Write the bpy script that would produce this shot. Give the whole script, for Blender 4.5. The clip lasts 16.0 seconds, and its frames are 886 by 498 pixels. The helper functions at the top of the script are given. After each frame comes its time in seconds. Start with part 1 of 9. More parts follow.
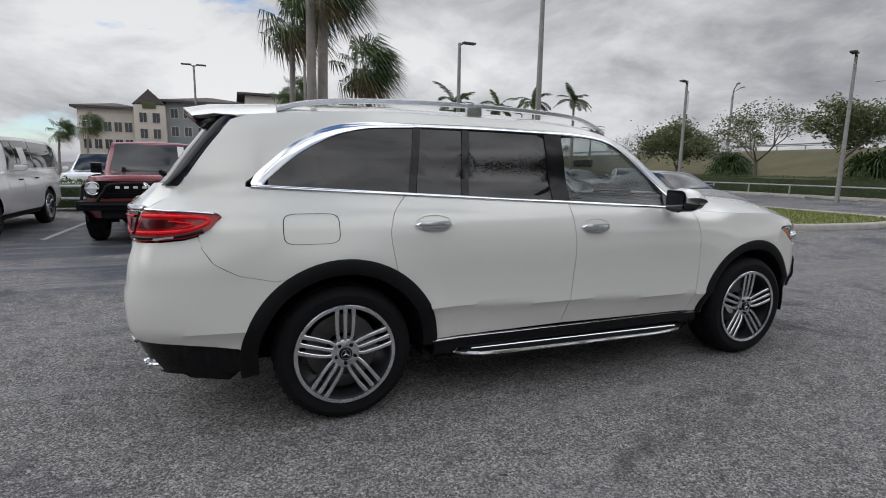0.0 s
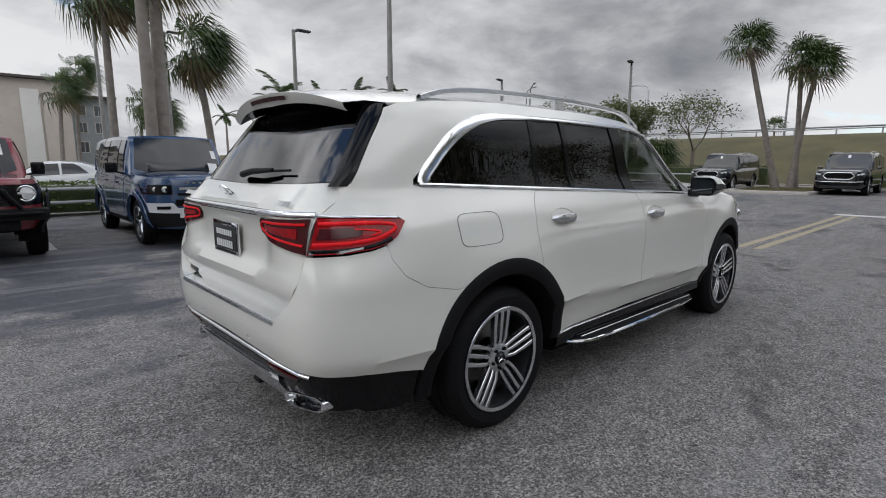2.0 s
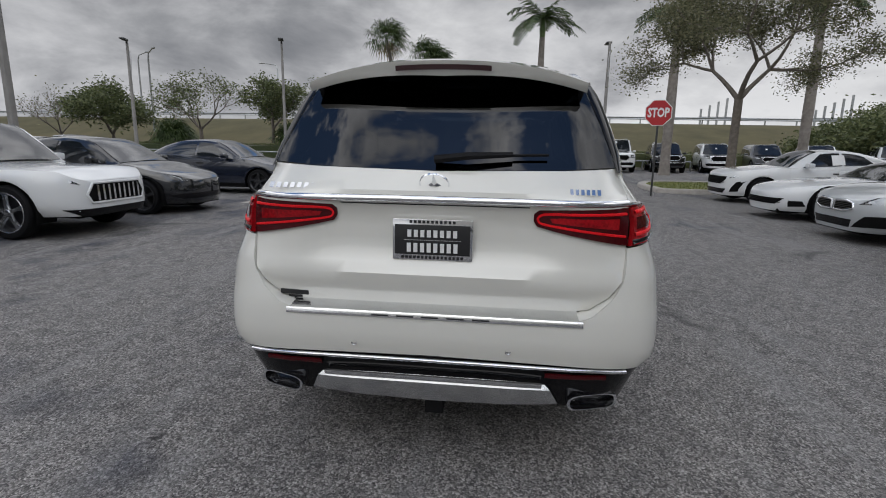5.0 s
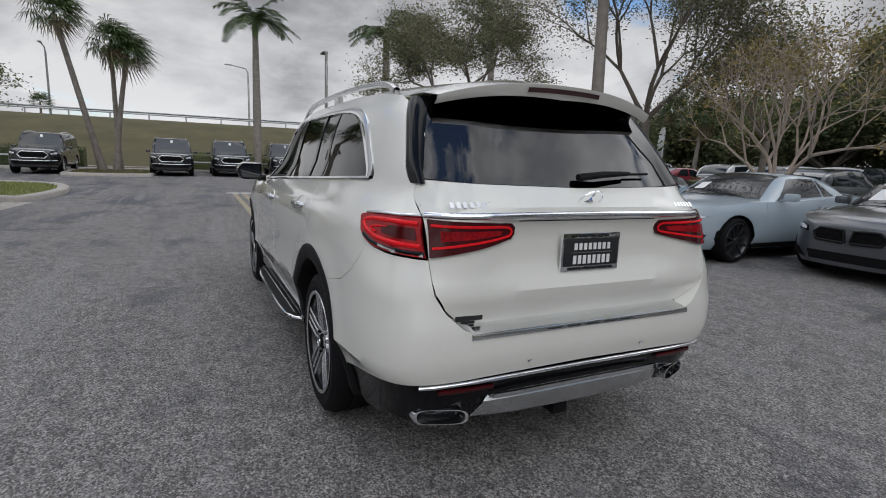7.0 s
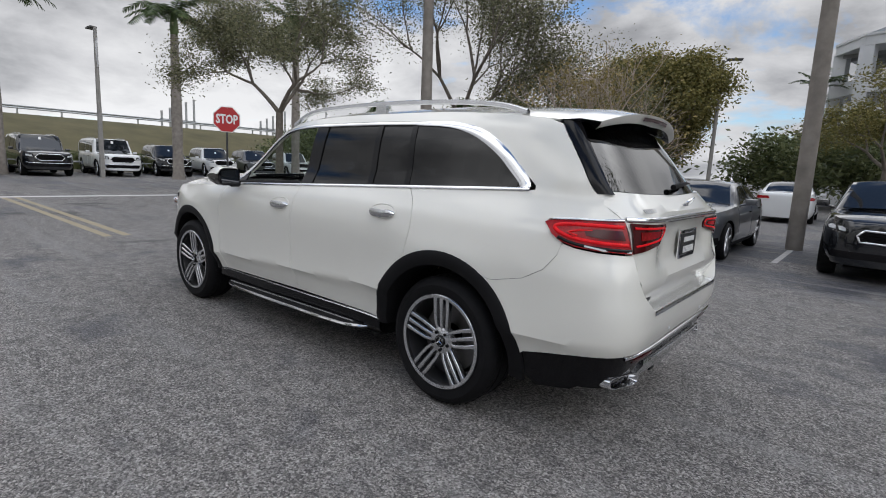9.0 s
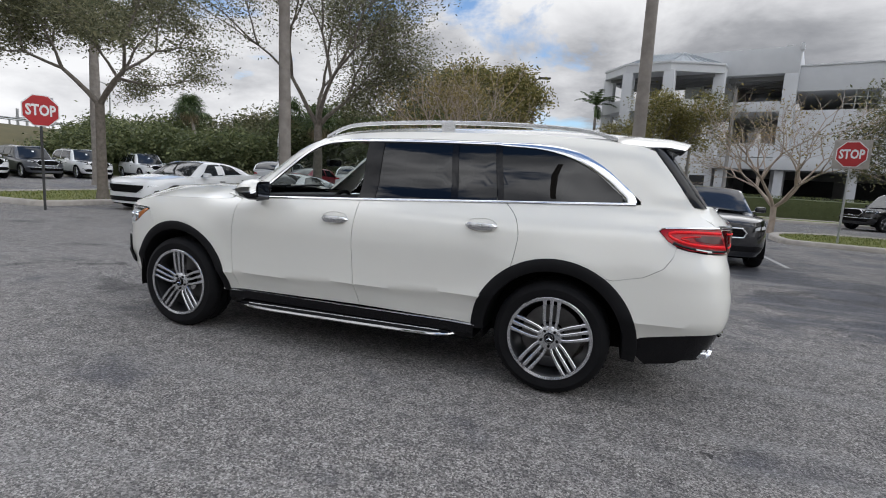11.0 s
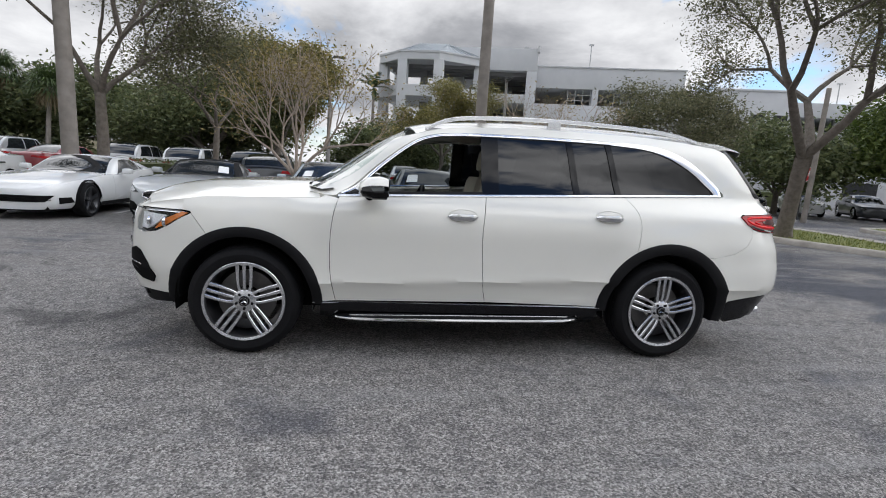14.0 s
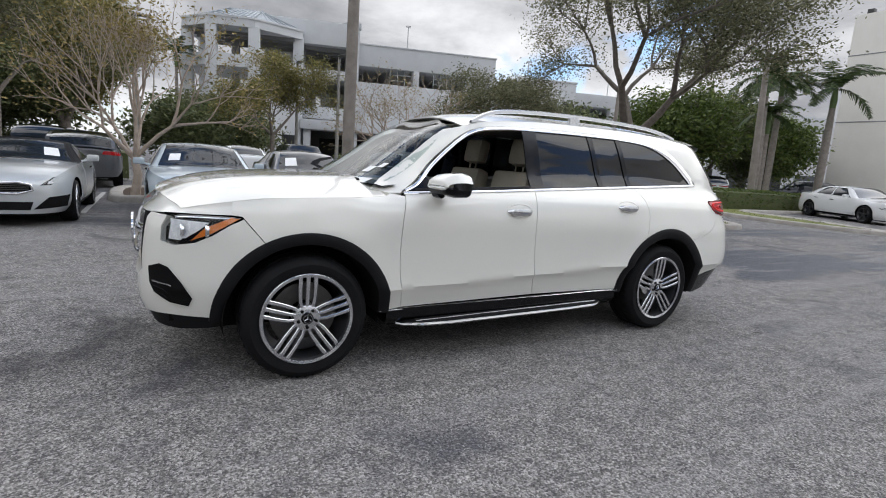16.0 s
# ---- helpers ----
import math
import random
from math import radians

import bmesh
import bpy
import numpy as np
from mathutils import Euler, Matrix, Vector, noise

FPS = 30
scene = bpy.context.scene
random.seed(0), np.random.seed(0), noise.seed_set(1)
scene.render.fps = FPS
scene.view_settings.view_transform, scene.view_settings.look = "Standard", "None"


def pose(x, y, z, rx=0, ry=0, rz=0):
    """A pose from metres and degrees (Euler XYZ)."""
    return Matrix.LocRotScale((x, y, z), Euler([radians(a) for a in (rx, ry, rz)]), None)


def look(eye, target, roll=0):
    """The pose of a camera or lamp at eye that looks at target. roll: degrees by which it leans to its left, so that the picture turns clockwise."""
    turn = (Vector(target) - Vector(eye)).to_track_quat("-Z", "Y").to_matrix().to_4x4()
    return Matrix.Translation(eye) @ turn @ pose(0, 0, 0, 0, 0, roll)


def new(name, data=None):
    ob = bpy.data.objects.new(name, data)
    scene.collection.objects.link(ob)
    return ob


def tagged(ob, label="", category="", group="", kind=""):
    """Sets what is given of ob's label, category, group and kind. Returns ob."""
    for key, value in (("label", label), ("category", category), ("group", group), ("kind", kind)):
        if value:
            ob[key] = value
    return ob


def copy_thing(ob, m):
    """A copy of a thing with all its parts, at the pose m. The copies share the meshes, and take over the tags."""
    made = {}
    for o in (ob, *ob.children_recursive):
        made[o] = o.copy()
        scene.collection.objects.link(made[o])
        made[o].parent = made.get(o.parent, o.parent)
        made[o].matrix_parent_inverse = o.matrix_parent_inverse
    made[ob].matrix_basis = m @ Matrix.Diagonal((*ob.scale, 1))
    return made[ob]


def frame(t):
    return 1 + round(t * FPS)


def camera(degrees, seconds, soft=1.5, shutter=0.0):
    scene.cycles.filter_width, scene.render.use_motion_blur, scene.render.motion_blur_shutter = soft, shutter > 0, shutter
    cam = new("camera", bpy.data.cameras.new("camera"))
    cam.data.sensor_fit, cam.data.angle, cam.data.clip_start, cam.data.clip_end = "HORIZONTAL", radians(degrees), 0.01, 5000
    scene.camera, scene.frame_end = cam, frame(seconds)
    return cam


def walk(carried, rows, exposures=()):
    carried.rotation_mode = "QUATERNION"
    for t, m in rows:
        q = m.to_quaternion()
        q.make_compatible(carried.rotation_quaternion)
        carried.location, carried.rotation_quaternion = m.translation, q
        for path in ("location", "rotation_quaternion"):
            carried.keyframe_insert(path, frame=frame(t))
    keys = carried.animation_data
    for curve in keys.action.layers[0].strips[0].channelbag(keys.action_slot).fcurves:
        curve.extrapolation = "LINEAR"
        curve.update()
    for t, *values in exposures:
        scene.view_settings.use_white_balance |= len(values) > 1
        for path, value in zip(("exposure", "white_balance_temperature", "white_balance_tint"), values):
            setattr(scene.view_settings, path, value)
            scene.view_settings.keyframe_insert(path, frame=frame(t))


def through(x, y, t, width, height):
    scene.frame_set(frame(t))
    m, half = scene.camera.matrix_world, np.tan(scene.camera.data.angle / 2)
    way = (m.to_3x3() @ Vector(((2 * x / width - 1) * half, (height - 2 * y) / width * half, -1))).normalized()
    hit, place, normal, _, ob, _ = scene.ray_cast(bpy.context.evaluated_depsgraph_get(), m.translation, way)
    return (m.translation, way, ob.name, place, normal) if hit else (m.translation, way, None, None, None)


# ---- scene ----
cam = camera(81.6, 16.0, 1.0)
PATH = [
    (0, (-2.102, -3.637, 1.411), (-1.358, -1.807, 1.099), 1.0),
    (0.5, (-2.513, -3.439, 1.413), (-1.604, -1.686, 1.091), 1.4),
    (1, (-2.856, -3.174, 1.398), (-1.799, -1.509, 1.066), 1.2),
    (1.5, (-3.219, -2.901, 1.4), (-2.018, -1.336, 1.069), 0.6),
    (2, (-3.537, -2.597, 1.398), (-2.197, -1.15, 1.067), 0.1),
    (2.5, (-3.809, -2.256, 1.408), (-2.333, -0.948, 1.071), -0.2),
    (3, (-4.069, -1.903, 1.415), (-2.461, -0.765, 1.069), -0.3),
    (3.2, (-4.17, -1.747, 1.394), (-2.513, -0.684, 1.041), -0.2),
    (5.5, (-4.569, 0.16, 1.399), (-2.61, 0.1, 1.003), 1.4),
    (6, (-4.487, 0.616, 1.404), (-2.559, 0.249, 1.019), 1.8),
    (6.5, (-4.419, 1.099, 1.416), (-2.562, 0.455, 1.05), 2.1),
    (7, (-4.268, 1.529, 1.398), (-2.503, 0.653, 1.052), 2.3),
    (7.5, (-4.117, 1.979, 1.394), (-2.463, 0.906, 1.055), 2.3),
    (8, (-3.918, 2.375, 1.379), (-2.389, 1.132, 1.034), 2.7),
    (8.5, (-3.664, 2.757, 1.385), (-2.27, 1.364, 1.044), 2.8),
    (9, (-3.396, 3.143, 1.399), (-2.138, 1.622, 1.078), 2.9),
    (9.2, (-3.26, 3.262, 1.381), (-2.056, 1.696, 1.075), 3.0),
    (11.3, (-1.664, 4.374, 1.409), (-1.133, 2.467, 1.126), 3.1),
    (11.5, (-1.491, 4.417, 1.393), (-1.022, 2.493, 1.109), 2.9),
    (12, (-1.061, 4.495, 1.404), (-0.731, 2.542, 1.12), 2.9),
    (12.5, (-0.622, 4.589, 1.406), (-0.438, 2.617, 1.124), 3.1),
    (13, (-0.197, 4.599, 1.395), (-0.153, 2.619, 1.117), 3.1),
    (13.5, (0.287, 4.618, 1.393), (0.169, 2.642, 1.103), 3.3),
    (14, (0.724, 4.549, 1.374), (0.437, 2.594, 1.07), 3.6),
    (14.5, (1.146, 4.424, 1.371), (0.68, 2.504, 1.062), 4.1),
    (15, (1.558, 4.291, 1.366), (0.907, 2.426, 1.052), 4.5),
    (15.5, (1.934, 4.087, 1.366), (1.122, 2.289, 1.041), 4.3),
    (16, (2.338, 3.893, 1.375), (1.372, 2.175, 1.037), 3.9),
]
walk(cam, [(t, look(eye, target, roll)) for t, eye, target, roll in PATH], [(0.0, 0.49, 6320, 9), (3.2, 0.37, 6320, 9), (5.5, 0.24, 6320, 9), (9.0, 0.53, 6320, 9), (12.0, 0.74, 6320, 9), (16.0, 0.85, 6320, 9)])

# ---- world and light ----
SUN_AZ, SUN_EL = 175.0, 40.0
world = bpy.data.worlds.new("sky")
scene.world = world
world.use_nodes = True


class Nodes:
    """A small writer of node trees."""

    def __init__(self, tree):
        self.tree = tree
        tree.nodes.clear()

    def __call__(self, kind, ins=None, **attrs):
        n = self.tree.nodes.new(kind)
        for key, value in attrs.items():
            setattr(n, key, value)
        for key, value in (ins or {}).items():
            if isinstance(value, bpy.types.NodeSocket):
                self.tree.links.new(value, n.inputs[key])
            else:
                n.inputs[key].default_value = value
        return n

    def math(self, op, a, b=0.0, clamp=False):
        return self("ShaderNodeMath", {0: a, 1: b}, operation=op, use_clamp=clamp).outputs[0]

    def vmath(self, op, a, b=(0, 0, 0)):
        n = self("ShaderNodeVectorMath", {0: a, 1: b}, operation=op)
        return n.outputs[1] if op in ("DOT_PRODUCT", "LENGTH", "DISTANCE") else n.outputs[0]

    def ramp(self, fac, stops, interpolation="LINEAR"):
        n = self("ShaderNodeValToRGB", {0: fac})
        el = n.color_ramp.elements
        n.color_ramp.interpolation = interpolation
        while len(el) < len(stops):
            el.new(0.5)
        for e, (p, c) in zip(el, stops):
            e.position = p
            e.color = (c, c, c, 1) if isinstance(c, (int, float)) else (*c, 1)
        return n.outputs[0]

    def mix(self, fac, a, b, blend="MIX"):
        n = self("ShaderNodeMix", data_type="RGBA", blend_type=blend)
        for key, value in ((0, fac), (6, a), (7, b)):
            if isinstance(value, bpy.types.NodeSocket):
                self.tree.links.new(value, n.inputs[key])
            elif key == 0:
                n.inputs[0].default_value = value
            else:
                n.inputs[key].default_value = (*value, 1) if len(value) == 3 else value
        return n.outputs[2]

    def noise(self, vec, scale, detail=4.0, rough=0.55, distortion=0.0):
        ins = {"Scale": scale, "Detail": detail, "Roughness": rough, "Distortion": distortion}
        if vec is not None:
            ins["Vector"] = vec
        return self("ShaderNodeTexNoise", ins).outputs[0]


w = Nodes(world.node_tree)
gen = w("ShaderNodeTexCoord").outputs["Generated"]
sep = w("ShaderNodeSeparateXYZ", {0: gen})
up = w.math("MAXIMUM", sep.outputs[2], 0.0)
lifted = w.math("POWER", up, 0.75)
flat = w("ShaderNodeCombineXYZ", {0: sep.outputs[0], 1: sep.outputs[1], 2: w.math("MULTIPLY", lifted, 1.9)}).outputs[0]
sky = w("ShaderNodeTexSky", sky_type="NISHITA", sun_disc=False, sun_elevation=radians(SUN_EL), sun_rotation=radians(90 - SUN_AZ),
        air_density=1.0, dust_density=0.6, ozone_density=1.2).outputs[0]
big = w.noise(flat, 1.7, 3.0, 0.5, 0.2)
fine = w.noise(flat, 4.2, 9.0, 0.58, 0.25)
body = w.math("ADD", w.math("MULTIPLY", big, 0.55), w.math("MULTIPLY", fine, 0.45))
shade = w.ramp(body, [(0.38, (2.0, 2.04, 2.18)), (0.45, (3.1, 3.1, 3.22)), (0.52, (4.9, 4.84, 4.94)), (0.61, (6.9, 6.8, 6.8))])
near = w.ramp(up, [(0.0, 0.76), (0.08, 0.66), (0.30, 0.60), (0.44, 0.74), (0.57, 1.95), (0.78, 1.75), (1.0, 1.45)])
shade = w.mix(1.0, shade, near, "MULTIPLY")
cover = w.ramp(w.math("ADD", w.noise(flat, 2.6, 8.0, 0.60, 0.4), w.ramp(up, [(0.0, 0.0), (0.30, 0.020), (0.5, 0.062), (0.85, 0.135)])), [(0.595, 1.0), (0.675, 0.0)])
blue = w.mix(1.0, sky, (0.64, 0.71, 0.80), "MULTIPLY")
both = w.mix(cover, blue, shade)
w("ShaderNodeOutputWorld", {0: w("ShaderNodeBackground", {0: both, 1: 0.135}).outputs[0]})

sun = new("sun", bpy.data.lights.new("sun", "SUN"))
sun.data.energy, sun.data.angle, sun.data.color = 0.70, radians(58), (1.0, 0.97, 0.92)
a, e = radians(SUN_AZ), radians(SUN_EL)
sun.matrix_world = look((40 * math.cos(a) * math.cos(e), 40 * math.sin(a) * math.cos(e), 40 * math.sin(e)), (0, 0, 0))

# ---- materials ----
def material(name):
    m = bpy.data.materials.new(name)
    m.use_nodes = True
    n = Nodes(m.node_tree)
    return m, n


def finish(n, shader, disp=None):
    ins = {0: shader}
    n("ShaderNodeOutputMaterial", ins)


def bsdf(n, color, rough=0.5, metal=0.0, normal=None, coat=0.0, spec=0.5, alpha=None, emission=None, sheen=0.0):
    ins = {"Base Color": color if isinstance(color, bpy.types.NodeSocket) else (*color, 1), "Roughness": rough, "Metallic": metal,
           "Coat Weight": coat, "Coat Roughness": 0.03, "Specular IOR Level": spec}
    if normal is not None:
        ins["Normal"] = normal
    if emission is not None:
        ins["Emission Color"], ins["Emission Strength"] = (*emission[0], 1), emission[1]
    return n("ShaderNodeBsdfPrincipled", ins).outputs[0]


def bump(n, height, strength=0.3, distance=0.01):
    return n("ShaderNodeBump", {"Height": height, "Strength": strength, "Distance": distance}).outputs[0]


def obj_co(n):
    return n("ShaderNodeTexCoord").outputs["Object"]


def paint(name, color, flake=0.0, rough=0.32, coat=1.0, metal=0.0):
    m, n = material(name)
    co = obj_co(n)
    dirt = n.noise(co, 3.0, 6.0, 0.6)
    c = n.mix(n.math("MULTIPLY", n.ramp(dirt, [(0.45, 0.0), (0.8, 1.0)]), 0.08), color, tuple(v * 0.75 for v in color))
    if flake:
        sp = n("ShaderNodeTexVoronoi", {"Vector": co, "Scale": 900.0}).outputs["Color"]
        c = n.mix(flake, c, sp, "SOFT_LIGHT")
    finish(n, bsdf(n, c, rough, metal, coat=coat))
    return m


def plain(name, color, rough=0.5, metal=0.0, coat=0.0, grain=60.0, amount=0.25, relief=0.1, spec=0.5):
    """A material with grain and stains at two scales."""
    m, n = material(name)
    co = obj_co(n)
    a, b = n.noise(co, grain, 5.0, 0.6), n.noise(co, grain / 14, 4.0, 0.55)
    f = n.math("ADD", n.math("MULTIPLY", a, 0.5), n.math("MULTIPLY", b, 0.5))
    c = n.mix(n.ramp(f, [(0.35, 0.0), (0.65, 1.0)]), tuple(v * (1 - amount) for v in color), tuple(min(1, v * (1 + amount)) for v in color))
    r = n.math("ADD", rough - 0.06, n.math("MULTIPLY", b, 0.12), True)
    finish(n, bsdf(n, c, r, metal, bump(n, a, relief, 0.004) if relief else None, coat, spec))
    return m


def varied(name, dark, light, rough=0.6, scale=6.0, relief=0.2, island=False, obj=False, spec=0.3, through=0.0):
    """A natural material whose colour also varies from piece to piece."""
    m, n = material(name)
    co = obj_co(n)
    f = n.noise(co, scale, 5.0, 0.6)
    if island:
        f = n.math("ADD", n.math("MULTIPLY", f, 0.35), n.math("MULTIPLY", n("ShaderNodeNewGeometry").outputs["Random Per Island"], 0.65))
    if obj:
        f = n.math("ADD", n.math("MULTIPLY", f, 0.6), n.math("MULTIPLY", n("ShaderNodeObjectInfo").outputs["Random"], 0.4))
    c = n.mix(n.ramp(f, [(0.2, 0.0), (0.8, 1.0)]), dark, light)
    s = bsdf(n, c, rough, 0.0, bump(n, n.noise(co, scale * 8, 3.0), relief, 0.01) if relief else None, 0.0, spec)
    if through:
        t = n("ShaderNodeBsdfTranslucent", {0: c}).outputs[0]
        s = n("ShaderNodeMixShader", {0: through, 1: s, 2: t}).outputs[0]
    finish(n, s)
    return m


def glass(name, tint, gloss=1.0, rough=0.0, ior=1.52):
    """A thin pane: tinted, with a mirror layer that grows towards grazing angles, alike from both sides."""
    m, n = material(name)
    clear = n("ShaderNodeBsdfTransparent", {0: (*tint, 1)}).outputs[0]
    mirror = n("ShaderNodeBsdfGlossy", {"Color": (1, 1, 1, 1), "Roughness": rough}).outputs[0]
    r0 = ((ior - 1) / (ior + 1)) ** 2
    edge = n.math("POWER", n("ShaderNodeLayerWeight", {0: 0.5}).outputs["Facing"], 5.0)
    fres = n.math("MULTIPLY", n.math("ADD", r0, n.math("MULTIPLY", edge, 1 - r0)), gloss, True)
    finish(n, n("ShaderNodeMixShader", {0: fres, 1: clear, 2: mirror}).outputs[0])
    return m


M_WHITE = paint("pearl_white_paint", (0.745, 0.735, 0.68), 0.03, 0.18)
M_WHITE2 = paint("white_paint", (0.70, 0.71, 0.71), 0.0, 0.25)
M_BLACKPAINT = paint("black_paint", (0.008, 0.009, 0.011), 0.0, 0.12)
M_NAVY = paint("midnight_blue_paint", (0.012, 0.016, 0.028), 0.02, 0.15)
M_RED = paint("deep_red_paint", (0.21, 0.016, 0.026), 0.02, 0.30)
M_BLUE = paint("slate_blue_paint", (0.020, 0.052, 0.118), 0.02, 0.26)
M_SILVER = paint("silver_paint", (0.50, 0.52, 0.53), 0.05, 0.33, 1.0, 0.35)
M_ICE = paint("ice_grey_blue_paint", (0.36, 0.43, 0.48), 0.02, 0.32)
M_GRAPHITE = paint("graphite_paint", (0.075, 0.08, 0.09), 0.04, 0.30, 1.0, 0.3)
M_PIANO = plain("gloss_black_trim", (0.005, 0.005, 0.006), 0.10, 0.0, 0.0, 20, 0.1, 0.0, 0.25)
M_PLASTIC = plain("textured_black_plastic", (0.008, 0.008, 0.009), 0.6, 0.0, 0.0, 220, 0.2, 0.15, 0.16)
M_DARK = plain("dark_underbody", (0.006, 0.006, 0.006), 0.9, 0.0, 0.0, 40, 0.2, 0.1, 0.12)
M_CHROME = plain("chrome", (0.82, 0.83, 0.85), 0.07, 1.0, 0.0, 30, 0.05, 0.0)
M_SATIN = plain("satin_aluminium", (0.72, 0.73, 0.74), 0.24, 1.0, 0.0, 120, 0.08, 0.03)
M_CHROMESATIN = plain("polished_steel", (0.84, 0.85, 0.86), 0.16, 1.0, 0.0, 160, 0.06, 0.02)
M_RIM = plain("machined_alloy", (0.66, 0.67, 0.69), 0.22, 0.95, 0.3, 160, 0.1, 0.02)
M_RIMDARK = plain("dark_alloy", (0.05, 0.051, 0.055), 0.35, 0.6, 0.3, 120, 0.15, 0.02)
M_SMOKED = plain("smoked_lamp", (0.060, 0.030, 0.032), 0.12, 0.0, 0.0, 60, 0.08, 0.0)
M_STEEL = plain("brake_steel", (0.14, 0.135, 0.13), 0.42, 1.0, 0.0, 80, 0.15, 0.05)
M_TYRE = plain("tyre_rubber", (0.008, 0.008, 0.009), 0.66, 0.0, 0.0, 140, 0.3, 0.2, 0.15)
M_TINT = glass("privacy_glass", (0.010, 0.011, 0.013), 1.0)
M_TINT2 = glass("rear_privacy_glass", (0.010, 0.012, 0.016), 1.15, 0.0, 1.75)
M_CLEAR = glass("windscreen_glass", (0.70, 0.76, 0.74), 1.0)
M_SMOKE = glass("smoked_side_glass", (0.52, 0.55, 0.55), 1.0)
M_LENS = glass("clear_lens", (0.92, 0.93, 0.94), 1.1)
M_REDLENS = plain("red_lamp_lens", (0.30, 0.005, 0.009), 0.10, 0.0, 0.0, 90, 0.5, 0.0, 0.35)
M_REDDARK = plain("dark_red_lamp_lens", (0.060, 0.003, 0.005), 0.10, 0.0, 0.0, 90, 0.3, 0.0, 0.4)
M_REDLIT = plain("bright_red_lamp_strip", (0.78, 0.012, 0.018), 0.25, 0.0, 0.0, 60, 0.15, 0.0, 0.2)
M_AMBER = plain("amber_lamp_lens", (0.72, 0.20, 0.03), 0.12, 0.0, 1.0, 60, 0.1, 0.0)
M_BEIGE = plain("beige_leather", (0.46, 0.41, 0.33), 0.5, 0.0, 0.0, 90, 0.12, 0.2)
M_PAPER = plain("paper", (0.80, 0.80, 0.79), 0.7, 0.0, 0.0, 60, 0.05, 0.0)
M_INK = plain("black_print", (0.015, 0.015, 0.016), 0.5, 0.0, 0.0, 60, 0.1, 0.0)
M_CARGLASS = plain("dark_car_glass", (0.012, 0.015, 0.019), 0.03, 0.0, 0.25, 20, 0.1, 0.0, 0.55)
M_BARK = varied("grey_bark", (0.10, 0.085, 0.07), (0.24, 0.21, 0.18), 0.85, 9.0, 0.7)
M_PALMBARK = varied("palm_bark", (0.16, 0.14, 0.12), (0.33, 0.30, 0.27), 0.85, 5.0, 0.5)
M_PALEBARK = varied("pale_bark", (0.27, 0.215, 0.17), (0.46, 0.385, 0.32), 0.8, 9.0, 0.5)
M_LEAF = varied("oak_leaves", (0.075, 0.082, 0.042), (0.235, 0.228, 0.130), 0.55, 3.0, 0.0, True, through=0.4)
M_LEAFDARK = varied("dense_leaves", (0.058, 0.078, 0.032), (0.180, 0.200, 0.088), 0.5, 3.0, 0.0, True, through=0.35)
M_LEAFBROWN = varied("brownish_leaves", (0.15, 0.125, 0.042), (0.36, 0.28, 0.11), 0.6, 3.0, 0.0, True, through=0.3)
M_LEAFOLIVE = varied("olive_leaves", (0.095, 0.098, 0.030), (0.285, 0.245, 0.085), 0.55, 3.0, 0.0, True, through=0.3)
M_LEAFLIT = varied("fresh_green_leaves", (0.050, 0.080, 0.020), (0.150, 0.190, 0.050), 0.5, 3.0, 0.0, True, through=0.35)
M_FROND = varied("palm_fronds", (0.028, 0.050, 0.018), (0.095, 0.135, 0.045), 0.45, 2.0, 0.0, True, through=0.25)
M_FRONDDRY = varied("dry_fronds", (0.14, 0.11, 0.06), (0.30, 0.24, 0.14), 0.7, 2.0, 0.0, True, through=0.2)
M_SHAFT = varied("palm_crownshaft", (0.07, 0.12, 0.04), (0.15, 0.20, 0.08), 0.4, 3.0, 0.1)
M_GRASS = varied("mown_grass", (0.085, 0.105, 0.028), (0.21, 0.22, 0.060), 0.8, 2.0, 0.6)
M_BLADE = varied("grass_blades", (0.07, 0.10, 0.022), (0.24, 0.25, 0.07), 0.6, 4.0, 0.0, True, through=0.3)
M_BANK = varied("dry_bank_grass", (0.058, 0.056, 0.026), (0.128, 0.108, 0.052), 0.9, 0.35, 0.6)
M_KERB = varied("pale_concrete", (0.27, 0.25, 0.22), (0.47, 0.44, 0.40), 0.85, 4.0, 0.4)
M_POLE = varied("weathered_concrete_pole", (0.17, 0.15, 0.13), (0.32, 0.29, 0.26), 0.8, 3.0, 0.3)
M_LAMPPOST = varied("grey_lamp_post", (0.20, 0.19, 0.18), (0.33, 0.32, 0.30), 0.7, 3.0, 0.2)
M_LAMPHEAD = plain("bronze_lamp_head", (0.06, 0.06, 0.06), 0.5, 0.4)
M_GALV = plain("galvanised_steel", (0.42, 0.43, 0.43), 0.45, 0.8, 0.0, 40, 0.2, 0.05)
M_GALVPALE = plain("pale_silver_paint", (0.60, 0.61, 0.62), 0.4, 0.2, 0.3, 60, 0.08, 0.0)
M_WALLGREY = varied("grey_render", (0.50, 0.51, 0.52), (0.62, 0.63, 0.64), 0.85, 0.5, 0.15)
# darker copy of the grey render: shade inside the garage put into the colour
M_WALLDARK = varied("shade_toned_slab", (0.20, 0.20, 0.205), (0.30, 0.30, 0.30), 0.85, 0.6, 0.15)
M_WALLWHITE = varied("cream_render", (0.66, 0.64, 0.59), (0.78, 0.76, 0.71), 0.85, 0.4, 0.15)
M_HOTEL = varied("greenish_grey_render", (0.21, 0.23, 0.23), (0.29, 0.31, 0.31), 0.85, 0.6, 0.15)
M_HOTELPALE = varied("beige_render", (0.48, 0.43, 0.37), (0.60, 0.54, 0.47), 0.85, 0.6, 0.15)
